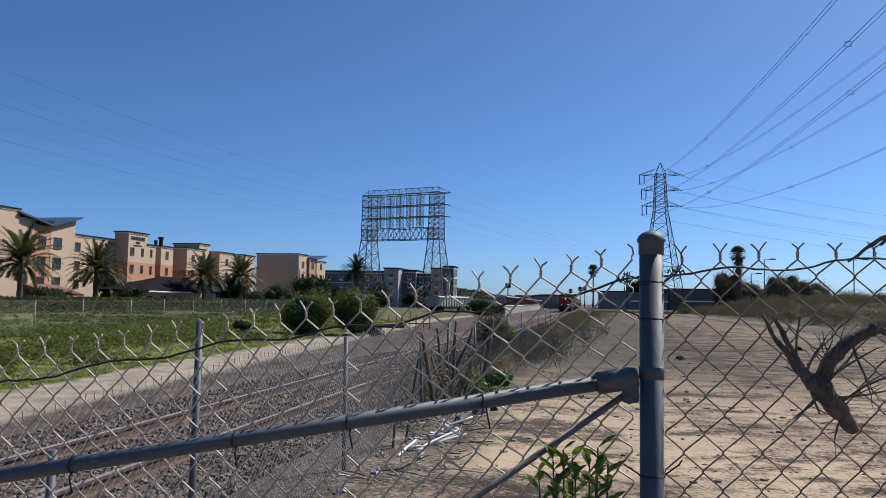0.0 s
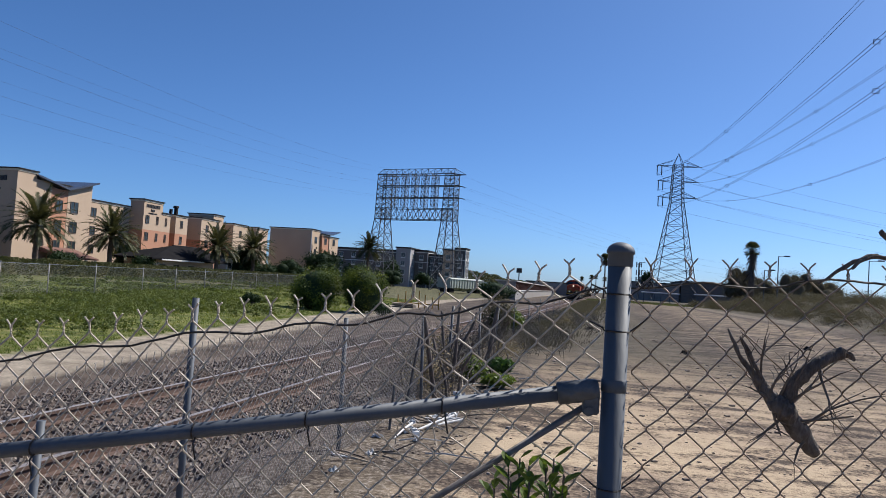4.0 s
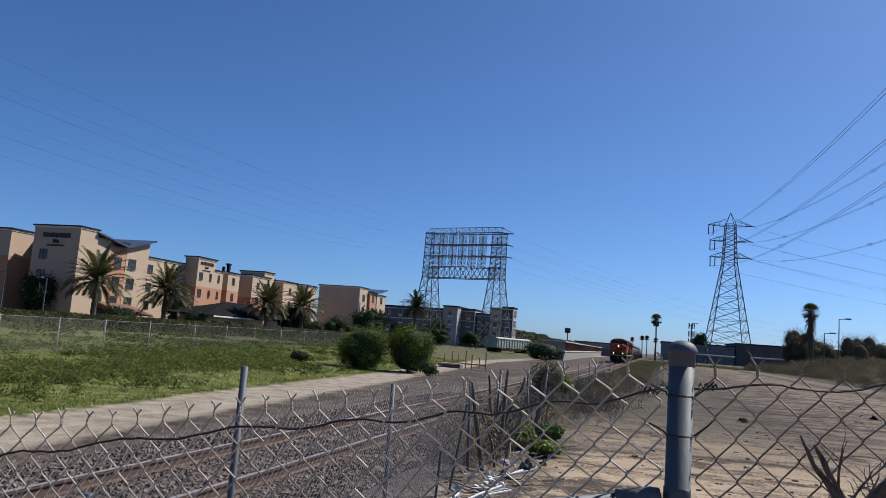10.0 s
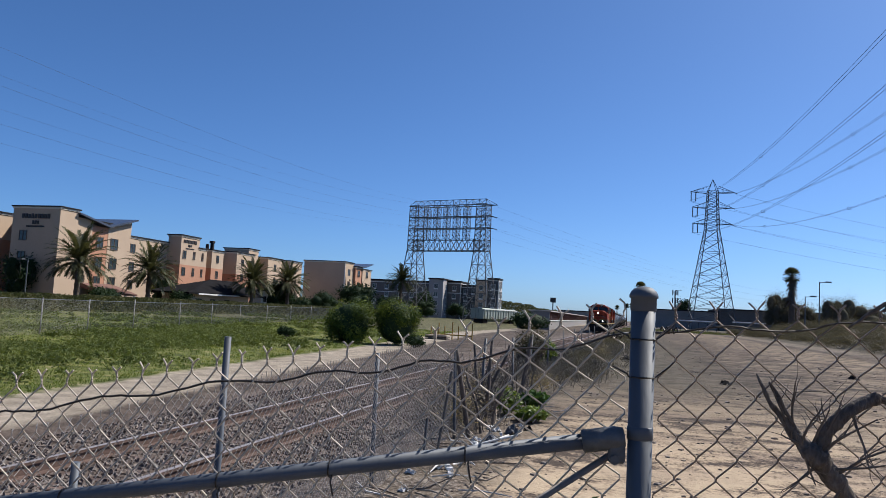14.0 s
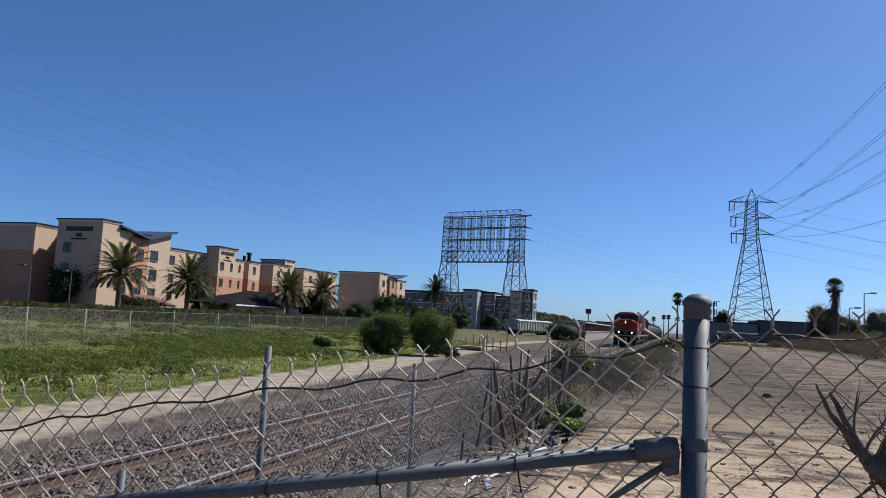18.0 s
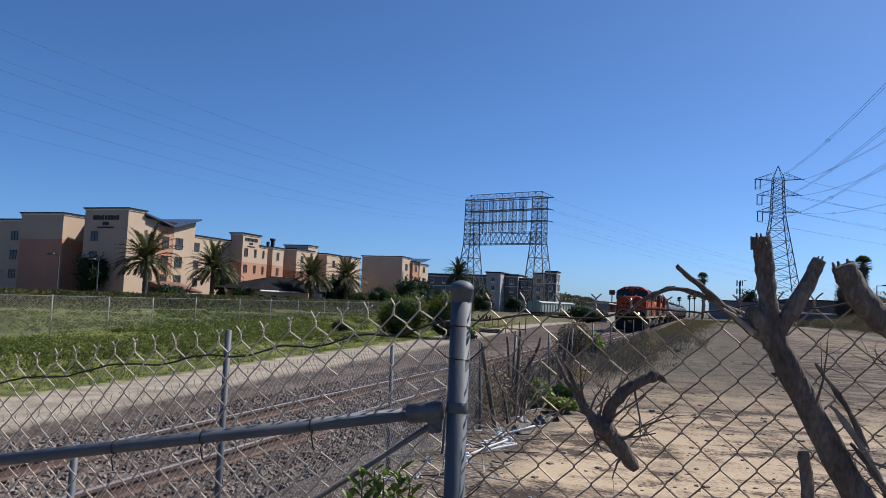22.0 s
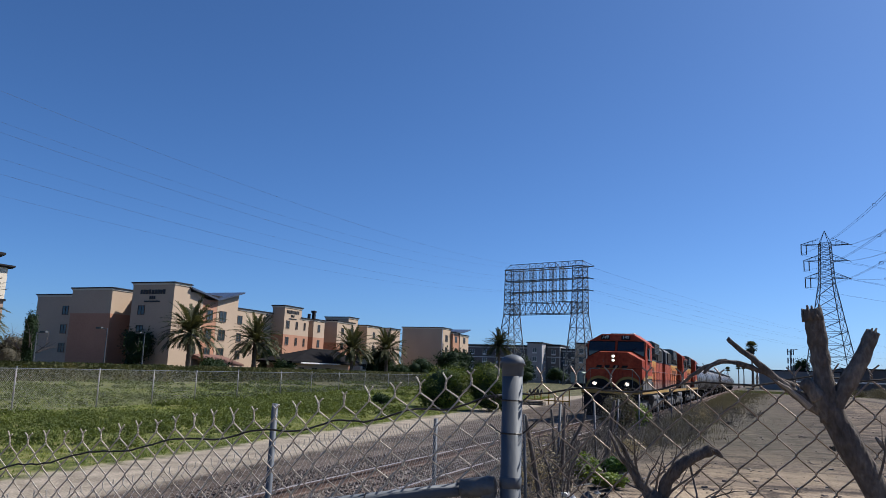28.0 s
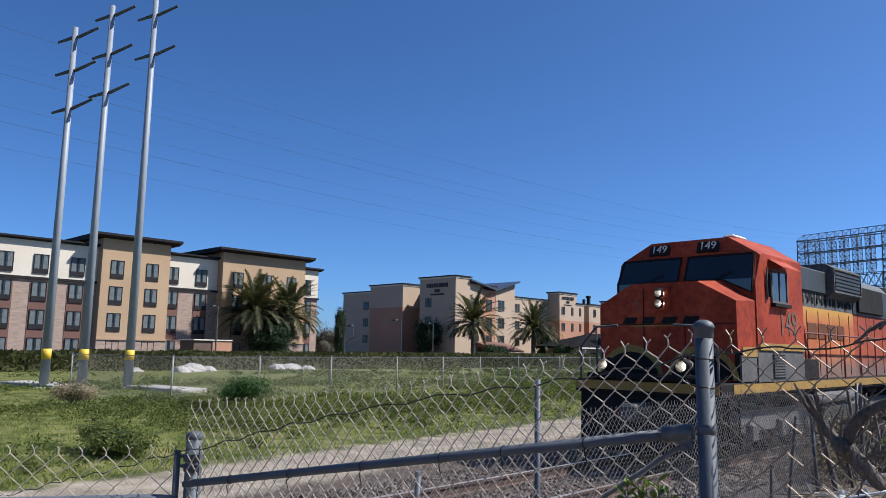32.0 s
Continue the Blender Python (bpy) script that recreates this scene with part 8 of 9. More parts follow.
def long_shed():
    """Long low shed that runs back along the far siding."""
    L = 320.0
    b = thing("long_shed", at(-14.04, 123.0, 0, 1.75), "long low shed with brown ribbed upper wall over pale base", "building")
    part("base_wall", Shape().box(-3.2, 0, 0, L, -0.6, 1.0), GREY_WALL, b, "dusty grey base wall")
    part("upper_wall", Shape().box(-3.1, -0.12, 0.12, L, 1.0, 2.5), RAILCAR_BROWN, b, "oxide-brown upper wall")
    part("end_wall", Shape().box(-3.22, 0.02, -0.12, 0.12, -0.6, 2.52), GREY_WALL, b, "grey end wall")
    part("roof", Shape().box(-3.5, 0.3, -0.3, L + 0.3, 2.52, 2.72, 0.03), CONCRETE, b, "pale roof edge")
    part("ledge", Shape().box(-0.02, 0.14, 0.12, L, 1.0, 1.12), WHITE, b, "white ledge")
    rib = Shape().box(-0.12, 0.06, -0.09, 0.09, 1.12, 2.5).mesh("rib", RUSSET)
    for k in range(126):
        q = new("rib", rib)
        q.parent, q.location = b, (0, 0.6 + k * 2.5, 0)


long_shed()


def concrete_pads():
    for n, s, L in ((-31.6, 15.4, 4.2), (-37.5, 12.0, 5.0)):
        ob = part("concrete_slab", Shape().box(-L / 2, L / 2, -0.7, 0.7, -0.2, 0.16, 0.04), CONCRETE, None, "pale concrete slab at the foot of the poles", m=at(n, s, ground_z(n, s), 8))
        tagged(ob, category="slab")
    rnd = random.Random(96)
    for n, s in ((-53.9, 27.7), (-54.5, 28.6), (-53.2, 26.9), (-55, 30.2), (-55.8, 38.8), (-55.2, 38.0), (-55.6, 37.2), (-54.6, 24.1), (-54.9, 40.0)):
        sh = Shape()
        k = rnd.uniform(0.45, 0.95)
        rings = []
        for zz, r in ((-0.25, 1.0), (0.12, 1.1), (0.42, 0.8), (0.68, 0.4)):
            rings.append([(k * r * math.cos(a * 0.5712) * (1 + 0.45 * noise.noise(Vector((a * 1.7, zz * 5, n * 3 + s)))), k * 1.2 * r * math.sin(a * 0.5712) * (1 + 0.45 * noise.noise(Vector((a * 1.7, zz * 5, n * 3 + s + 7)))), k * (zz + 0.22 * noise.noise(Vector((a * 1.3, zz * 3, s)))) ) for a in range(11)])
        ob = part("boulder", sh.loft(rings), CONCRETE, None, "pale broken rock before the hedge", m=at(n, s, ground_z(n, s), s * 70))
        tagged(ob, category="rock")


concrete_pads()


def refuse_enclosure():
    g = thing("refuse_enclosure", at(-72, 38.5), "low russet block enclosure with gates beside the hotel", "enclosure")
    part("wall", Shape().box(-3, 0, -0.8, 1.3, -0.6, 2.2), BROWN_TRIM, g)
    part("front_wall", Shape().box(-3, 0.1, 1.32, 3.6, -0.6, 2.05), TERRA, g, "terracotta block wall")
    part("coping", Shape().box(-3.1, 0.2, -0.9, 3.7, 2.2, 2.32, 0.02), CREAM, g)


refuse_enclosure()


def brush_stand():
    """Grey dead brush between the railway and the open dirt."""
    rnd = random.Random(97)
    sh = Shape()
    for i in range(1000):
        s = 17 + 32 * rnd.random() ** 1.2
        n = -2.9 + 0.02 * s + rnd.gauss(0, 0.5 + 0.015 * s)
        if noise.noise(Vector((n * 0.35, s * 0.12, 3))) < -0.12:
            continue
        h = rnd.uniform(0.12, 0.55) * (1 - 0.005 * s)
        a = rnd.uniform(0, 6.28)
        p = Vector((n, s, ground_z(n, s) - 0.03))
        q = p + Vector((math.cos(a) * 0.3 * h, math.sin(a) * 0.3 * h, h))
        w = 0.004 + 0.0002 * s
        sh.tube([p, p.lerp(q, 0.5) + Vector((rnd.gauss(0, 0.03), rnd.gauss(0, 0.03), 0)), q], [w, w * 0.8, w * 0.4], 3, caps=False)
        for k in range(5):
            b = p.lerp(q, rnd.uniform(0.3, 0.95))
            sh.tube([b, b + Vector((rnd.gauss(0, 0.14), rnd.gauss(0, 0.14), rnd.uniform(0.05, 0.25)))], [w * 0.6, w * 0.3], 3, caps=False)
    ob = part("dead_brush", sh, DRY_GREY, None, "stand of grey dead weeds beside the railway", m=FR)
    tagged(ob, category="brush", kind="stuff")


brush_stand()


def yellow_barrier():
    g = thing("barrier", at(-14.0, 56, ground_z(-14.0, 56)), "dull yellow post and rail barrier beside the road", "barrier")
    for i, h in enumerate((0.95, 1.25, 1.0, 1.35, 1.05, 0.9, 1.3)):
        x = -1.6 + i * 0.55
        part("post", Shape().tube([(x, 0.25 * (i % 2), -0.1), (x, 0.25 * (i % 2), h)], 0.045, 10), LOCO_YELLOW, g)
    part("rail", Shape().tube([(-1.6, 0, 0.35), (1.75, 0, 0.35)], 0.05, 8), LOCO_YELLOW, g)
    p = thing("pallet", at(-14.3, 54.8, ground_z(-14.3, 54.8)), "low wooden pallet stack beside the yellow posts", "pallet")
    for i in range(3):
        part("board", Shape().box(-1.3, 0.4, -0.5, 0.5, 0.13 * i, 0.13 * i + 0.09, 0.01), PALE_WOOD if i == 2 else TWIG, p)


yellow_barrier()


# ---------- the train ----------
def lettering(name, body, height, mat, parent, m, label=""):
    cu = bpy.data.curves.new(name, "FONT")
    cu.body, cu.size, cu.extrude, cu.align_x, cu.align_y = body, height * 1.4, 0.003, "CENTER", "CENTER"
    tmp = bpy.data.objects.new(name, cu)
    scene.collection.objects.link(tmp)
    me = bpy.data.meshes.new_from_object(tmp.evaluated_get(bpy.context.evaluated_depsgraph_get()))
    bpy.data.objects.remove(tmp)
    me.materials.clear()
    me.materials.append(mat)
    ob = new(name, me)
    ob.parent = parent
    ob.matrix_basis = m
    return tagged(ob, label) if label else ob


def cup(r_front, r_back, z_front, z_back, m, sides=16):
    """An open round sleeve between two rims, as vertices and faces."""
    v = [m @ Vector((r * math.cos(2 * math.pi * k / sides), r * math.sin(2 * math.pi * k / sides), z)) for r, z in ((r_front, z_front), (r_back, z_back)) for k in range(sides)]
    return v, [(k, (k + 1) % sides, sides + (k + 1) % sides, sides + k) for k in range(sides)]


def locomotive(lead=True):
    """Front lamps at y = 0, body behind along +y, rail head at z = 0."""
    g = thing("locomotive", at(TRACK_N, 400, RAIL_Z), "weathered orange and dark green diesel locomotive with lit lamps", "locomotive", "locomotives of the train")
    L = 13.1
    sill = part("underframe", Shape().box(-1.40, 1.40, 0.0, L, 1.16, 1.40, 0.02), BLACK_STEEL, g)
    for x in (-1.405, 1.405):
        part("sill_stripe", Shape().box(x - 0.012, x + 0.012, 0.5, L - 0.4, 1.22, 1.38), LOCO_YELLOW, sill, "faded yellow stripe")
    part("front_stripe", Shape().box(-1.38, 1.38, -0.015, 0.01, 1.22, 1.38), LOCO_YELLOW, sill, "faded yellow stripe")
    # pilot, coupler and steps
    plow = Shape().loft([[(-1.30, 0.05, 1.16), (1.30, 0.05, 1.16), (1.30, 0.30, 1.16), (-1.30, 0.30, 1.16)], [(-1.25, -0.05, 0.16), (1.25, -0.05, 0.16), (1.25, 0.25, 0.16), (-1.25, 0.25, 0.16)]])
    part("pilot", plow, BLACK_STEEL, g)
    part("coupler", Shape().box(-0.16, 0.16, -0.55, 0.2, 0.72, 1.02, 0.05), LOCO_GREY, g)
    for x in (-1.22, 1.22):
        steps = Shape()
        for z in (0.35, 0.70, 1.02):
            steps.box(x - 0.17, x + 0.17, 0.3, 0.75, z, z + 0.04)
        for y in (0.3, 0.75):
            steps.bar((x + (0.17 if x > 0 else -0.17), y, 0.3), (x + (0.17 if x > 0 else -0.17), y, 1.3), 0.02)
        part("steps", steps, BLACK_STEEL, g)
    part("anticlimber", Shape().box(-1.1, 1.1, -0.1, 0.2, 1.40, 1.52, 0.04), BLACK_STEEL, g)
    # nose
    w = 1.40

    def ring(y, a, zs, zt, c, z0=1.92):
        return [(-a, y, z0), (a, y, z0), (a, y, zs), (c, y, zt), (-c, y, zt), (-a, y, zs)]

    nose = part("nose", Shape().loft([ring(0.85, 1.36, 2.82, 3.20, 0.66), ring(1.62, w, 2.86, 3.26, 0.78)]), ORANGE, g, "faded orange short hood")
    part("nose_skirt", Shape().loft([ring(0.86, 1.34, 1.80, 1.915, 1.33, 1.40), ring(1.62, w - 0.01, 1.80, 1.915, w - 0.01, 1.40)]), BLACK_STEEL, nose)
    part("nose_apron", Shape().box(-1.30, 1.30, 0.852, 0.90, 1.42, 1.95), ORANGE, nose)
    for sx in (-1, 1):
        for name, rx, rz, y, mat in (("yellow_arch", 0.66, 0.60, 0.842, LOCO_YELLOW), ("black_arch", 0.57, 0.47, 0.832, BLACK_STEEL)):
            pts = [(sx * 0.70 + rx * math.cos(math.pi * i / 14), 1.44 + rz * math.sin(math.pi * i / 14)) for i in range(15)]
            part(name, Shape().prism(pts, y, y + 0.02), mat, nose)
    for sx in (-1, 1):
        part("yellow_corner", Shape().box(sx * 1.405 - 0.006, sx * 1.405 + 0.006, 0.95, 1.75, 1.85, 2.02), LOCO_YELLOW, nose)
    part("door_seam", Shape().box(-0.42, -0.405, 0.838, 0.85, 1.60, 3.1), BLACK_STEEL, nose)
    part("door_seam", Shape().box(0.40, 0.415, 0.838, 0.85, 1.95, 2.5), BLACK_STEEL, nose)
    part("door_seam", Shape().box(-1.34, 1.34, 0.838, 0.85, 2.42, 2.435), BLACK_STEEL, nose)
    part("grab_iron", Shape().tube([(-0.50, 0.84, 2.72), (-0.50, 0.79, 2.72), (-0.50, 0.79, 2.86), (-0.50, 0.84, 2.86)], 0.012, 5), LOCO_GREY, nose)
    for x0, x1 in ((-0.86, -0.54), (-0.46, -0.16), (-0.06, 0.28), (0.36, 0.70)):
        part("emblem_bar", Shape().prism([(x0, 2.44), (x1 - 0.06, 2.44), (x1, 2.56), (x0 + 0.06, 2.56)], 0.838, 0.85), BLACK_STEEL, nose, "dark emblem drawn as a bar")
    part("emblem_bar", Shape().prism([(-0.72, 2.385), (0.60, 2.385), (0.66, 2.41), (-0.66, 2.41)], 0.838, 0.85), LOCO_YELLOW, nose, "faded yellow swoosh drawn as a bar")
    housing = part("headlight_housing", Shape().box(-0.135, 0.135, 0.80, 0.86, 2.66, 3.12, 0.02), ORANGE, nose)
    for z in (2.80, 2.99):
        part("bezel", Shape().add(*cup(0.105, 0.078, 0.0, 0.05, pose(0, 0.655, z, 90, 0, 0))), BLACK_STEEL, housing, smooth=True)
        part("reflector", Shape().add(*cup(0.078, 0.035, 0.02, -0.13, pose(0, 0.655, z, 90, 0, 0))), LAMP_CUP, housing, "pale headlight reflector", smooth=True)
        part("bulb", Shape().turned([(0.036, -0.15), (0.036, -0.13), (0.02, -0.12)], 12, pose(0, 0.655, z, 90, 0, 0)), HEADLIGHT, housing, "lit bulb")
    for x in (-0.76, 0.76):
        m = pose(x, -0.06, 1.67, 90, 0, 0)
        d = part("ditch_light", Shape().turned([(0.06, -0.30), (0.128, -0.22), (0.128, -0.20)], 16, m).add(*cup(0.128, 0.098, -0.20, 0.03, m)), BLACK_STEEL, g, smooth=True)
        part("reflector", Shape().add(*cup(0.098, 0.05, 0.02, -0.19, m)), LAMP_CUP, d, "pale lamp reflector", smooth=True)
        part("bulb", Shape().turned([(0.052, -0.215), (0.052, -0.19), (0.03, -0.175)], 12, m), HEADLIGHT, d, "lit bulb")
        part("bracket", Shape().box(x - 0.05, x + 0.05, 0.0, 0.2, 1.40, 1.55), BLACK_STEEL, d)
    # front handrails
    for sx in (-1, 1):
        part("front_handrail", Shape().tube([(sx * 1.33, 0.10, 1.40), (sx * 1.33, 0.10, 2.0), (sx * 1.0, 0.12, 2.36), (sx * 0.55, 0.12, 2.38)], 0.022, 6).bar((sx * 1.0, 0.12, 1.40), (sx * 1.0, 0.12, 2.36), 0.018), LOCO_GREY, g)
    # cab with slanted windshield
    cab = part("cab", Shape().loft([ring(1.60, 1.42, 3.20, 3.26, 1.38, 1.97), ring(1.83, 1.44, 3.72, 3.78, 1.37, 1.97), ring(1.96, 1.44, 3.76, 4.13, 0.80, 1.97), ring(2.5, 1.44, 3.76, 4.17, 0.82, 1.97), ring(4.0, 1.44, 3.76, 4.17, 0.84, 1.97)]), ORANGE, g, "faded orange cab")
    part("cab_skirt", Shape().box(-1.42, 1.42, 1.60, 4.0, 1.40, 1.965), LOCO_GREY, g, "dusty dark grey skirt below the cab")
    for sx in (-1, 1):
        part("yellow_edge", Shape().box(sx * 1.435 - 0.012, sx * 1.435 + 0.012, 1.65, 4.0, 1.97, 2.10), LOCO_YELLOW, g, "faded yellow edge stripe")

    def on_slope(x, z, off):
        y = 1.60 + 0.23 * max(0.0, z - 3.26) / 0.52 if z < 3.78 else 1.83 + 0.13 * (z - 3.78) / 0.35
        return (x, y - off, z + off * 0.4)

    for sx in (-1, 1):
        f = Shape()
        a = [(sx * 0.07, 3.27), (sx * 0.80, 3.27), (sx * 1.36, 3.00), (sx * 1.38, 3.26), (sx * 1.34, 3.75), (sx * 0.07, 3.75)]
        k = len(a)
        f.add([on_slope(x, z, 0.03) for x, z in a] + [on_slope(x, z, -0.03) for x, z in a], [(0, 1, 2, 3), (0, 3, 4, 5), (k, k + 3, k + 2, k + 1), (k, k + 5, k + 4, k + 3)] + [(i, k + i, k + (i + 1) % k, (i + 1) % k) for i in range(k)])
        ws = part("windshield", f, WINDSHIELD, cab, "dark sloped windshield")
        fr = Shape()
        for i in range(k):
            fr.bar(on_slope(*a[i], 0.035), on_slope(*a[(i + 1) % k], 0.035), 0.018)
        part("gasket", fr, BLACK_STEEL, ws)
        part("wiper", Shape().bar(on_slope(sx * 0.7, 3.27, 0.06), on_slope(sx * 0.7 + 0.30, 3.42, 0.06), 0.010), BLACK_STEEL, cab)
    part("visor", Shape().box(-1.0, 1.0, 1.80, 1.90, 3.79, 3.82), ORANGE, cab)
    for x in (-0.58, 0.44):
        bd = part("number_board", Shape().add([on_slope(x + a, z, o) for o in (0.035, -0.02) for a, z in ((-0.22, 3.85), (0.22, 3.85), (0.22, 4.05), (-0.22, 4.05))], [(0, 1, 2, 3), (7, 6, 5, 4), (0, 4, 5, 1), (1, 5, 6, 2), (2, 6, 7, 3), (3, 7, 4, 0)]), BLACK_STEEL, cab)
        c = Vector(on_slope(x, 3.955, 0.05))
        lettering("road_number", "149", 0.165, PALE_SIGN, bd, pose(c.x, c.y, c.z, 70, 0, 0), "white road number")
    for sx in (-1, 1):
        x = sx * 1.445
        wn_ = part("side_window", Shape().box(x - 0.015, x + 0.015, 2.30, 3.05, 2.90, 3.46), WINDSHIELD, cab)
        fr = Shape()
        for y0, y1, z0, z1 in ((2.26, 2.30, 2.86, 3.50), (3.05, 3.09, 2.86, 3.50), (2.30, 3.05, 3.46, 3.50), (2.30, 3.05, 2.86, 2.90), (2.66, 2.70, 2.90, 3.46)):
            fr.box(x - 0.03, x + 0.03, y0, y1, z0, z1)
        part("window_frame", fr, LOCO_GREY, wn_, "pale metal frame")
        part("awning", Shape().add([(x, y, z + dz) for dz in (0, 0.025) for y, z in ((2.2, 3.66), (3.2, 3.66))] + [(x + sx * 0.24, y, 3.50 + dz) for dz in (0, 0.025) for y in (2.2, 3.2)], [(0, 1, 5, 4), (2, 6, 7, 3), (0, 4, 6, 2), (1, 3, 7, 5), (4, 5, 7, 6), (0, 2, 3, 1)]), ORANGE, cab, "sloping sun awning")
        part("sill_pad", Shape().box(x - 0.02, x + sx * 0.07 + 0.02, 2.25, 3.1, 2.79, 2.85), BLACK_STEEL, cab)
        lettering("road_number", "149", 0.48, BROWN_TRIM, cab, pose(x + sx * 0.004, 3.1, 2.48, 90, 0, 90 * sx), "faded dark road number")
        lv = Shape()
        for i in range(9):
            lv.box(x - 0.05, x + 0.005, 2.3, 2.95, 1.48 + i * 0.052, 1.505 + i * 0.052)
        part("louvre", lv, LOCO_GREY, cab, "dusty louvred grille")
        part("ladder_rail", Shape().bar((x + sx * 0.03, 2.02, 2.9), (x + sx * 0.03, 2.02, 3.5), 0.015), LOCO_GREY, cab)
        part("mirror", Shape().box(x + sx * 0.05 - 0.03, x + sx * 0.05 + 0.03, 2.05, 2.12, 2.95, 3.4, 0.01), BLACK_STEEL, cab)
    for x in (-0.35, 0.2, 0.62):
        part("antenna", Shape().box(x - 0.06, x + 0.06, 2.45, 2.6, 4.16, 4.21, 0.02), LOCO_GREY, cab)
    part("roof_box", Shape().box(-0.5, 0.5, 2.9, 3.9, 4.16, 4.23, 0.03), LOCO_GREY, cab)
    part("roof_pod", Shape().box(0.62, 0.84, 2.15, 2.8, 4.14, 4.21, 0.03), PALE_SIGN, cab, "white antenna pod")
    # long hood: grey behind the cab, black farther back, the lower doors faded from yellow to orange
    hw, cut_y, end_y = 1.06, 8.9, L - 0.7
    part("hood_lower", Shape().box(-hw, hw, 4.0, cut_y, 1.40, 2.97), HOOD_FADE, g, "orange hood doors faded to yellow above and dusty below")
    part("hood_lower", Shape().box(-hw + 0.004, hw - 0.004, cut_y, end_y, 1.40, 2.97), HOOD_RED, g, "red-orange hood doors, dusty below")
    roof = [(-hw, 2.97), (hw, 2.97), (hw, 3.70), (hw - 0.22, 3.92), (-hw + 0.22, 3.92), (-hw, 3.70)]
    part("hood_upper", Shape().prism(roof, 4.0, cut_y), HOOD_GREY, g, "dusty grey upper hood")
    part("hood_upper", Shape().prism([(x * 1.02, z) for x, z in roof], cut_y, end_y), LOCO_DARK, g, "black upper hood")
    for sx in (-1, 1):
        x = sx * (hw + 0.008)
        seam = Shape().box(x - 0.006, x + 0.003, 0, 0.016, 1.45, 2.9).mesh("door_seam", RUST_LETTER)
        for i in range(10):
            q = new("door_seam", seam)
            q.parent, q.location = g, (0, 4.6 + i * 0.78, 0)
        latch = Shape().box(x - 0.012, x + 0.012, 0, 0.07, 3.06, 3.20).mesh("latch", BLACK_STEEL)
        for i in range(14):
            q = new("latch", latch)
            q.parent, q.location = g, (0, 4.5 + i * 0.32, 0)
        for y0, y1 in ((5.4, 6.0), (6.12, 6.7), (6.82, 7.4), (7.52, 8.05)):
            part("emblem_bar", Shape().box(x - 0.006, x + 0.010, y0, y1, 2.28, 2.62), RUST_LETTER, g, "dark lettering drawn as a bar")
        part("side_panel", Shape().box(sx * 1.09 - 0.02, sx * 1.09 + 0.02, 4.75, 6.75, 3.32, 3.84, 0.02), LOCO_DARK, g, "black panel behind the cab")
        part("side_panel", Shape().box(sx * 1.11 - 0.03, sx * 1.11 + 0.03, 9.2, 11.6, 3.02, 3.70, 0.03), BLACK_STEEL, g, "black radiator panel")
        drips = Shape()
        for i in range(22):
            y = 4.6 + i * 0.19
            drips.box(sx * (hw + 0.003) - 0.004, sx * (hw + 0.003) + 0.004, y, y + 0.05 + 0.05 * (i % 3), 3.16 - 0.05 * (i % 4), 3.30)
        tagged(part("soot", drips, BLACK_STEEL, g), kind="stuff")
    for y0, y1 in ((6.8, 9.05),):
        part("roof_box", Shape().prism([(-1.24, 3.36), (-1.06, 3.24), (1.06, 3.24), (1.24, 3.36), (1.24, 3.96), (1.08, 4.06), (-1.08, 4.06), (-1.24, 3.96)], y0, y1), HOOD_GREY, g, "flared grey roof grille housing")
        for sx in (-1, 1):
            part("grille_back", Shape().box(sx * 1.242 - 0.008, sx * 1.242 + 0.004, y0 + 0.05, y1 - 0.05, 3.42, 3.93), BLACK_STEEL, g)
            gr = Shape()
            for i in range(5):
                gr.box(sx * 1.25 - 0.012, sx * 1.25 + 0.012, y0 + 0.12, y1 - 0.12, 3.46 + i * 0.088, 3.52 + i * 0.088)
            part("grille", gr, LOCO_DARK, g)
            rim = Shape()
            for a, e in (((y0 + 0.03, 3.40), (y1 - 0.03, 3.40)), ((y0 + 0.03, 3.94), (y1 - 0.03, 3.94)), ((y0 + 0.03, 3.40), (y0 + 0.03, 3.94)), ((y1 - 0.03, 3.40), (y1 - 0.03, 3.94))):
                rim.bar((sx * 1.245, *a), (sx * 1.245, *e), 0.03)
            part("grille_rim", rim, HOOD_GREY, g, "pale worn rim")
    # soot runs and the steps' slanting rail behind the cab
    for sx in (-1, 1):
        part("stair_rail", Shape().tube([(sx * 1.36, 4.05, 2.75), (sx * 1.36, 4.75, 1.45)], 0.022, 6).tube([(sx * 1.36, 4.05, 2.0), (sx * 1.36, 4.05, 2.75)], 0.022, 6), RAIL_RED, g)
    for y in (9.7, 10.7, 11.7):
        part("roof_fan", Shape().turned([(0.55, 0), (0.55, 0.14), (0.45, 0.17), (0.05, 0.15)], 18, pose(0, y, 3.94)), LOCO_DARK, g)
    part("exhaust", Shape().box(-0.35, 0.35, 4.9, 5.4, 3.94, 4.1, 0.03), BLACK_STEEL, g)
    # walkway rails
    for sx in (-1, 1):
        hr = Shape()
        for i in range(7):
            y = 4.3 + i * 1.32
            hr.bar((sx * 1.36, y, 1.38), (sx * 1.36, y, 2.36), 0.02)
        hr.tube([(sx * 1.36, 4.2, 2.36), (sx * 1.36, L - 0.6, 2.36)], 0.02, 6)
        part("handrail", hr, RAIL_RED, g, "dull red handrail")
        part("walkway_box", Shape().box(sx * 1.22 - 0.17, sx * 1.22 + 0.17, 4.05, 5.0, 1.40, 1.82, 0.02), BLACK_STEEL, g)
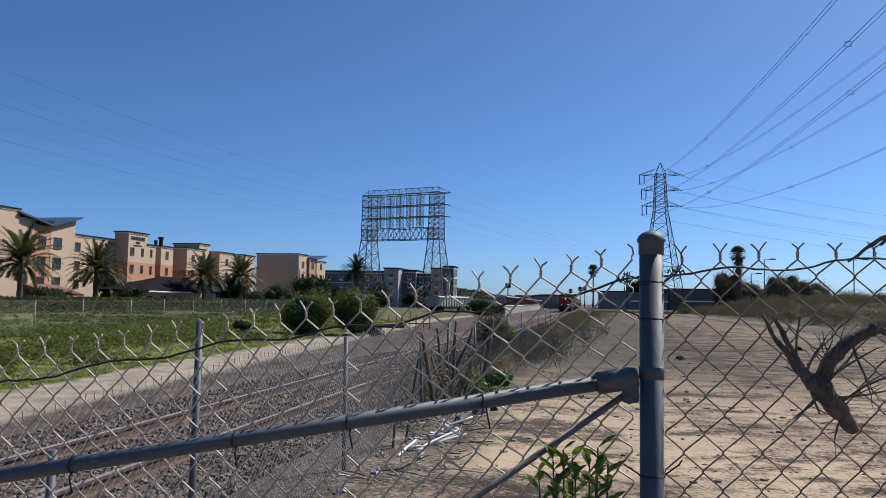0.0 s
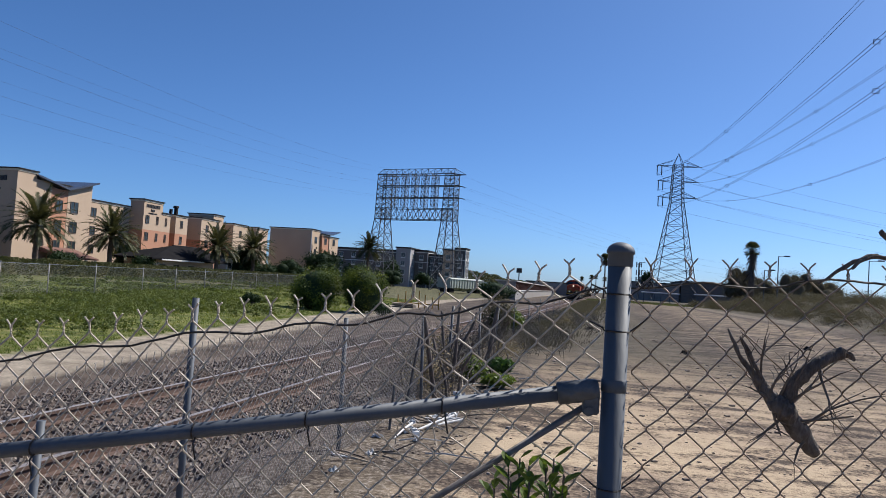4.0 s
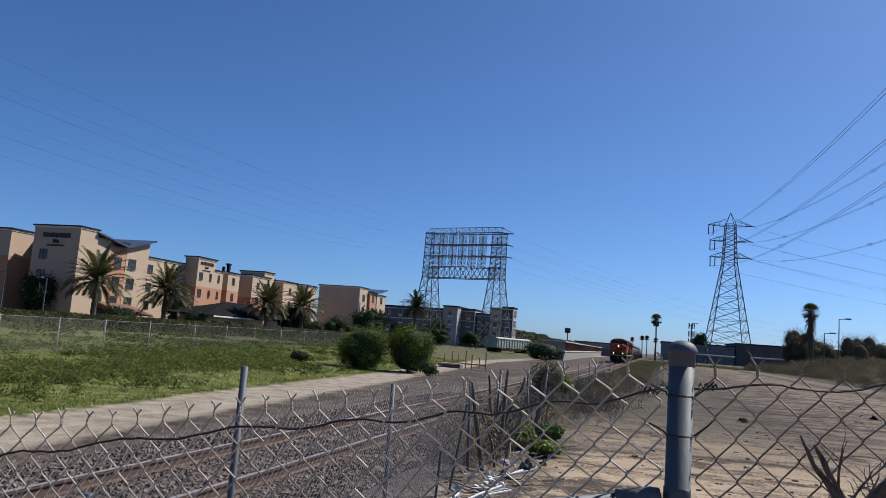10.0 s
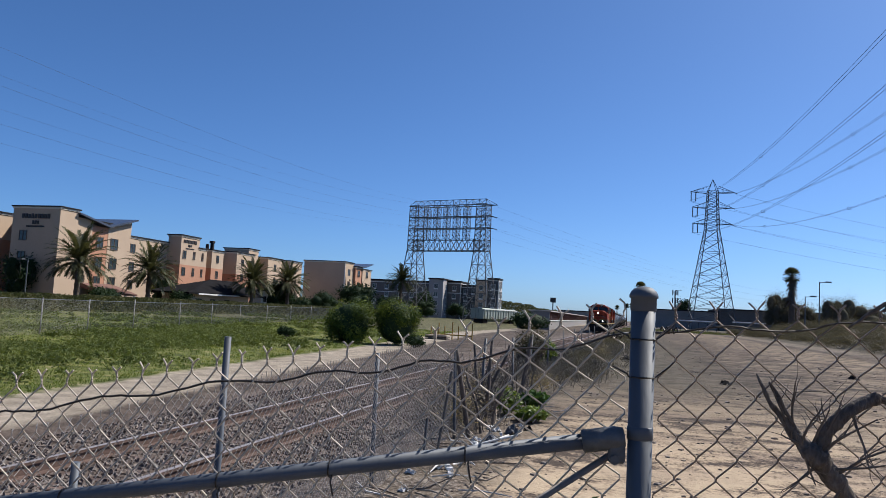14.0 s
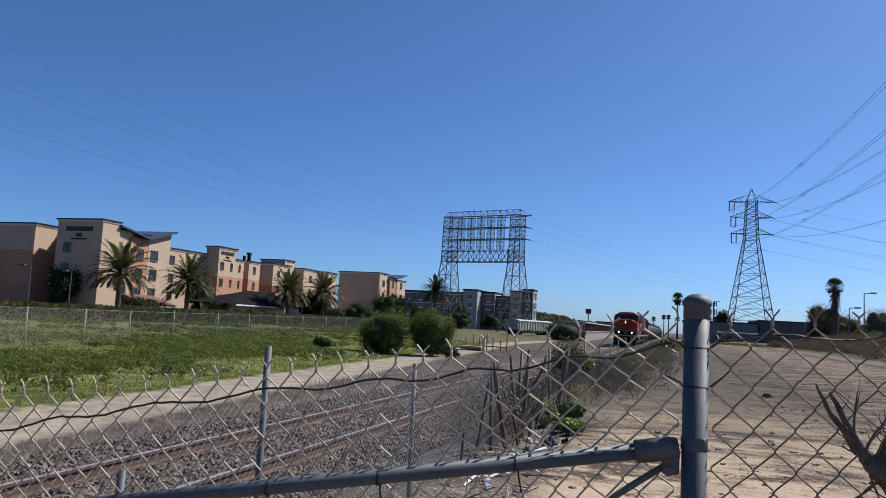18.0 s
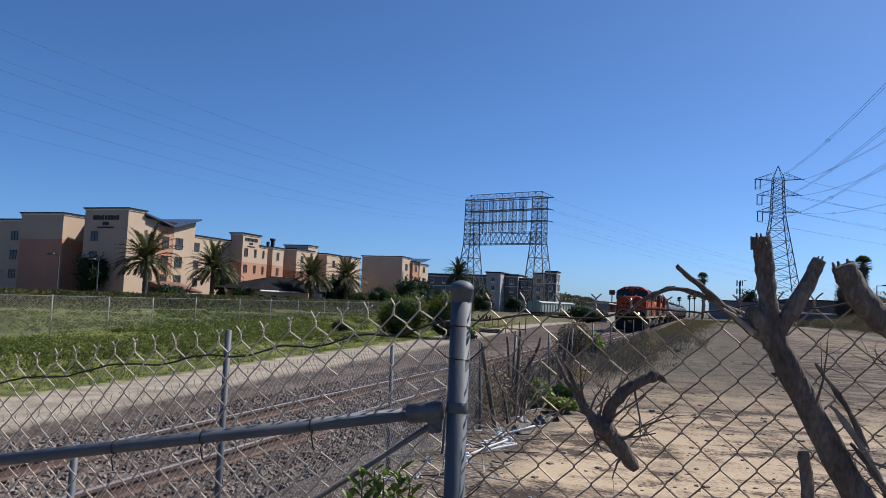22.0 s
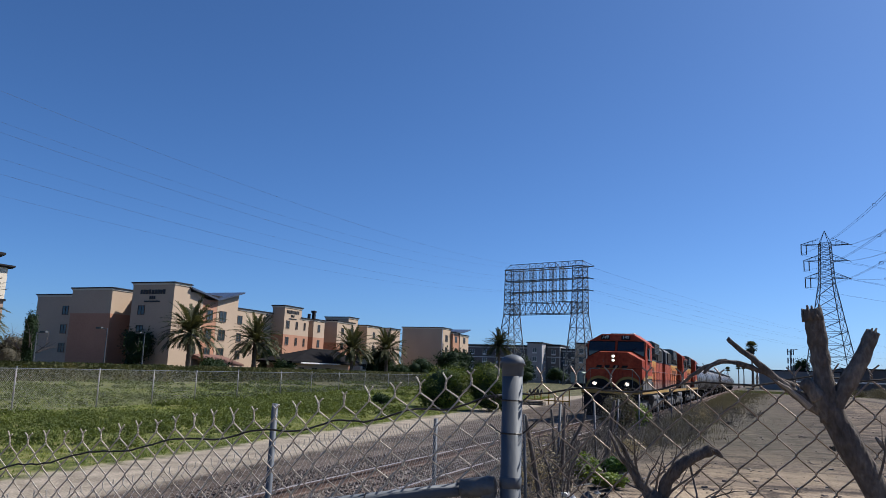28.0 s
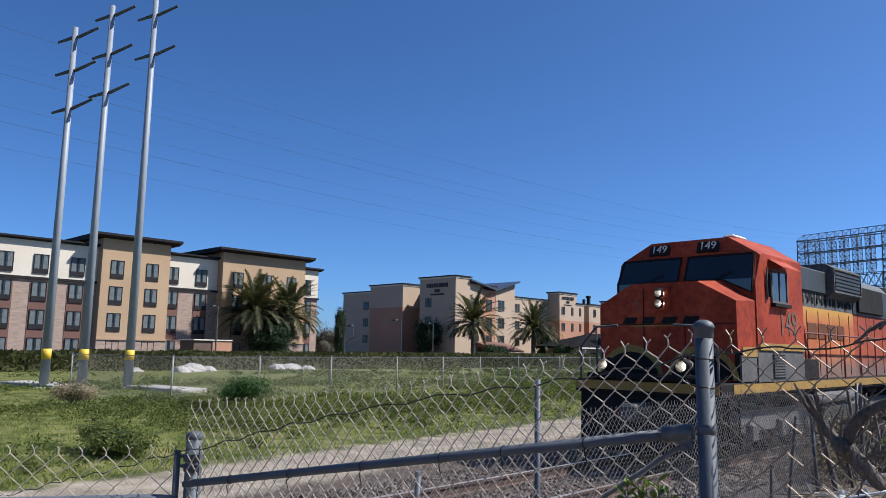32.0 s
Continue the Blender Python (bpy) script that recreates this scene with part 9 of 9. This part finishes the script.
        part("skirt_panel", Shape().box(sx * 1.38 - 0.02, sx * 1.38 + 0.02, 0.9, 1.58, 1.42, 1.88), LOCO_GREY, g, "dusty grey side panel")
        part("red_door", Shape().box(sx * 1.30 - 0.02, sx * 1.30 + 0.02, 4.02, 4.5, 1.9, 2.5), ORANGE, g)
    part("fuel_tank", Shape().prism([(-1.25, 0.98), (1.25, 0.98), (1.35, 0.8), (1.25, 0.45), (1.0, 0.28), (-1.0, 0.28), (-1.25, 0.45), (-1.35, 0.8)], 5.45, 7.75), LOCO_GREY, g, "dusty grey fuel tank")
    for x in (-1.2, 1.2):
        part("air_tank", Shape().tube([(x * 1.08, 4.7, 1.0), (x * 1.08, 4.74, 1.0), (x * 1.08, 7.36, 1.0), (x * 1.08, 7.4, 1.0)], [0.1, 0.15, 0.15, 0.1], 14), LOCO_GREY, g)
    for y in (3.3, 9.9):
        t = part("truck", Shape().box(-1.12, -0.92, y - 1.9, y + 1.9, 0.45, 0.85, 0.05).box(0.92, 1.12, y - 1.9, y + 1.9, 0.45, 0.85, 0.05).box(-0.9, 0.9, y - 0.4, y + 0.4, 0.5, 0.9), LOCO_GREY, g, "dusty cast truck frame")
        for k in (-1.45, 0, 1.45):
            part("wheelset", Shape().turned([(0.06, -0.95), (0.10, -0.82), (0.48, -0.82), (0.45, -0.69), (0.10, -0.69), (0.08, 0.69), (0.45, 0.69), (0.48, 0.82), (0.10, 0.82), (0.06, 0.95)], 20, pose(0, y + k, 0.47, 0, 90, 0)), BLACK_STEEL, t)
            for sx in (-1, 1):
                part("axle_box", Shape().box(sx * 1.14 - 0.09, sx * 1.14 + 0.09, y + k - 0.17, y + k + 0.17, 0.32, 0.66, 0.04), LOCO_GREY, t)
    return g


def tank_car():
    g = thing("tank_car", at(TRACK_N, 500, RAIL_Z), "dusty black cylindrical tank car of the train", "tank car", "tank cars of the train")
    prof = [(0.2, 0.35), (0.9, 0.42), (1.25, 0.62), (1.36, 0.95), (1.36, 14.05), (1.25, 14.38), (0.9, 14.58), (0.2, 14.65)]
    part("tank", Shape().turned(prof, 24, pose(0, 0, 2.15, -90, 0, 0)), TANK_GREY, g, "dusty black tank", smooth=True)
    for y in (2.5, 5.2, 9.8, 12.5):
        part("band", Shape().turned([(1.362, -0.05), (1.38, -0.04), (1.38, 0.04), (1.362, 0.05)], 24, pose(0, y, 2.15, -90, 0, 0)), BLACK_STEEL, g)
    part("dome", Shape().turned([(0.5, 0), (0.5, 0.35), (0.4, 0.42), (0.05, 0.45)], 14, pose(0, 7.5, 3.45)), TANK_GREY, g)
    part("sill", Shape().box(-1.2, 1.2, 0.0, 2.4, 0.85, 1.02, 0.02).box(-1.2, 1.2, 12.6, 15.0, 0.85, 1.02, 0.02).box(-0.25, 0.25, 0, 15, 0.7, 0.95), BLACK_STEEL, g)
    part("catwalk", Shape().box(-0.5, 0.5, 6.2, 8.8, 3.5, 3.54).bar((-0.5, 6.2, 4.2), (-0.5, 8.8, 4.2), 0.025).bar((0.5, 6.2, 4.2), (0.5, 8.8, 4.2), 0.025).bar((0.5, 6.2, 3.5), (0.5, 6.2, 4.2), 0.025).bar((-0.5, 6.2, 3.5), (-0.5, 6.2, 4.2), 0.025).bar((0.5, 8.8, 3.5), (0.5, 8.8, 4.2), 0.025).bar((-0.5, 8.8, 3.5), (-0.5, 8.8, 4.2), 0.025), BLACK_STEEL, g)
    for y in (2.1, 12.9):
        t = part("bogie", Shape().box(-1.1, -0.9, y - 1.2, y + 1.2, 0.4, 0.7, 0.05).box(0.9, 1.1, y - 1.2, y + 1.2, 0.4, 0.7, 0.05).box(-0.9, 0.9, y - 0.3, y + 0.3, 0.45, 0.8), BLACK_STEEL, g)
        for k in (-0.9, 0.9):
            part("wheelset", Shape().turned([(0.06, -0.9), (0.10, -0.8), (0.43, -0.8), (0.40, -0.69), (0.10, -0.69), (0.10, 0.69), (0.40, 0.69), (0.43, 0.8), (0.10, 0.8), (0.06, 0.9)], 16, pose(0, y + k, 0.42, 0, 90, 0)), BLACK_STEEL, t)
    return g


TRAIN = []   # each car with its distance behind the leading lamps and whether it runs backwards
lead = locomotive()
TRAIN.append((lead, 0.0, False))
TRAIN.append((copy_thing(lead, at(TRACK_N, 420, RAIL_Z)), 26.6, True))
TRAIN.append((copy_thing(lead, at(TRACK_N, 440, RAIL_Z)), 40.1, True))
first_tank = tank_car()
TRAIN.append((first_tank, 40.9, False))
for i in range(1, 10):
    TRAIN.append((copy_thing(first_tank, at(TRACK_N, 500 + 16 * i, RAIL_Z)), 40.9 + 15.9 * i, False))

# distance of the leading lamps along the track, by seconds
TRAIN_S = ((0, 168.5), (2, 162.0), (4, 155.0), (6, 147.3), (8, 139.2), (10, 131.0), (12, 122.0), (14, 112.6), (16, 102.8), (18, 92.0), (20, 80.9), (22, 69.9), (24, 58.6), (26, 47.4), (28, 35.75), (30, 23.85), (31, 17.75), (32, 11.55))


def motions():
    for car, behind, back in TRAIN:
        walk(car, [(t, FR @ pose(TRACK_N, s + behind, RAIL_Z, 0, 0, 180 if back else 0)) for t, s in TRAIN_S])


motions()
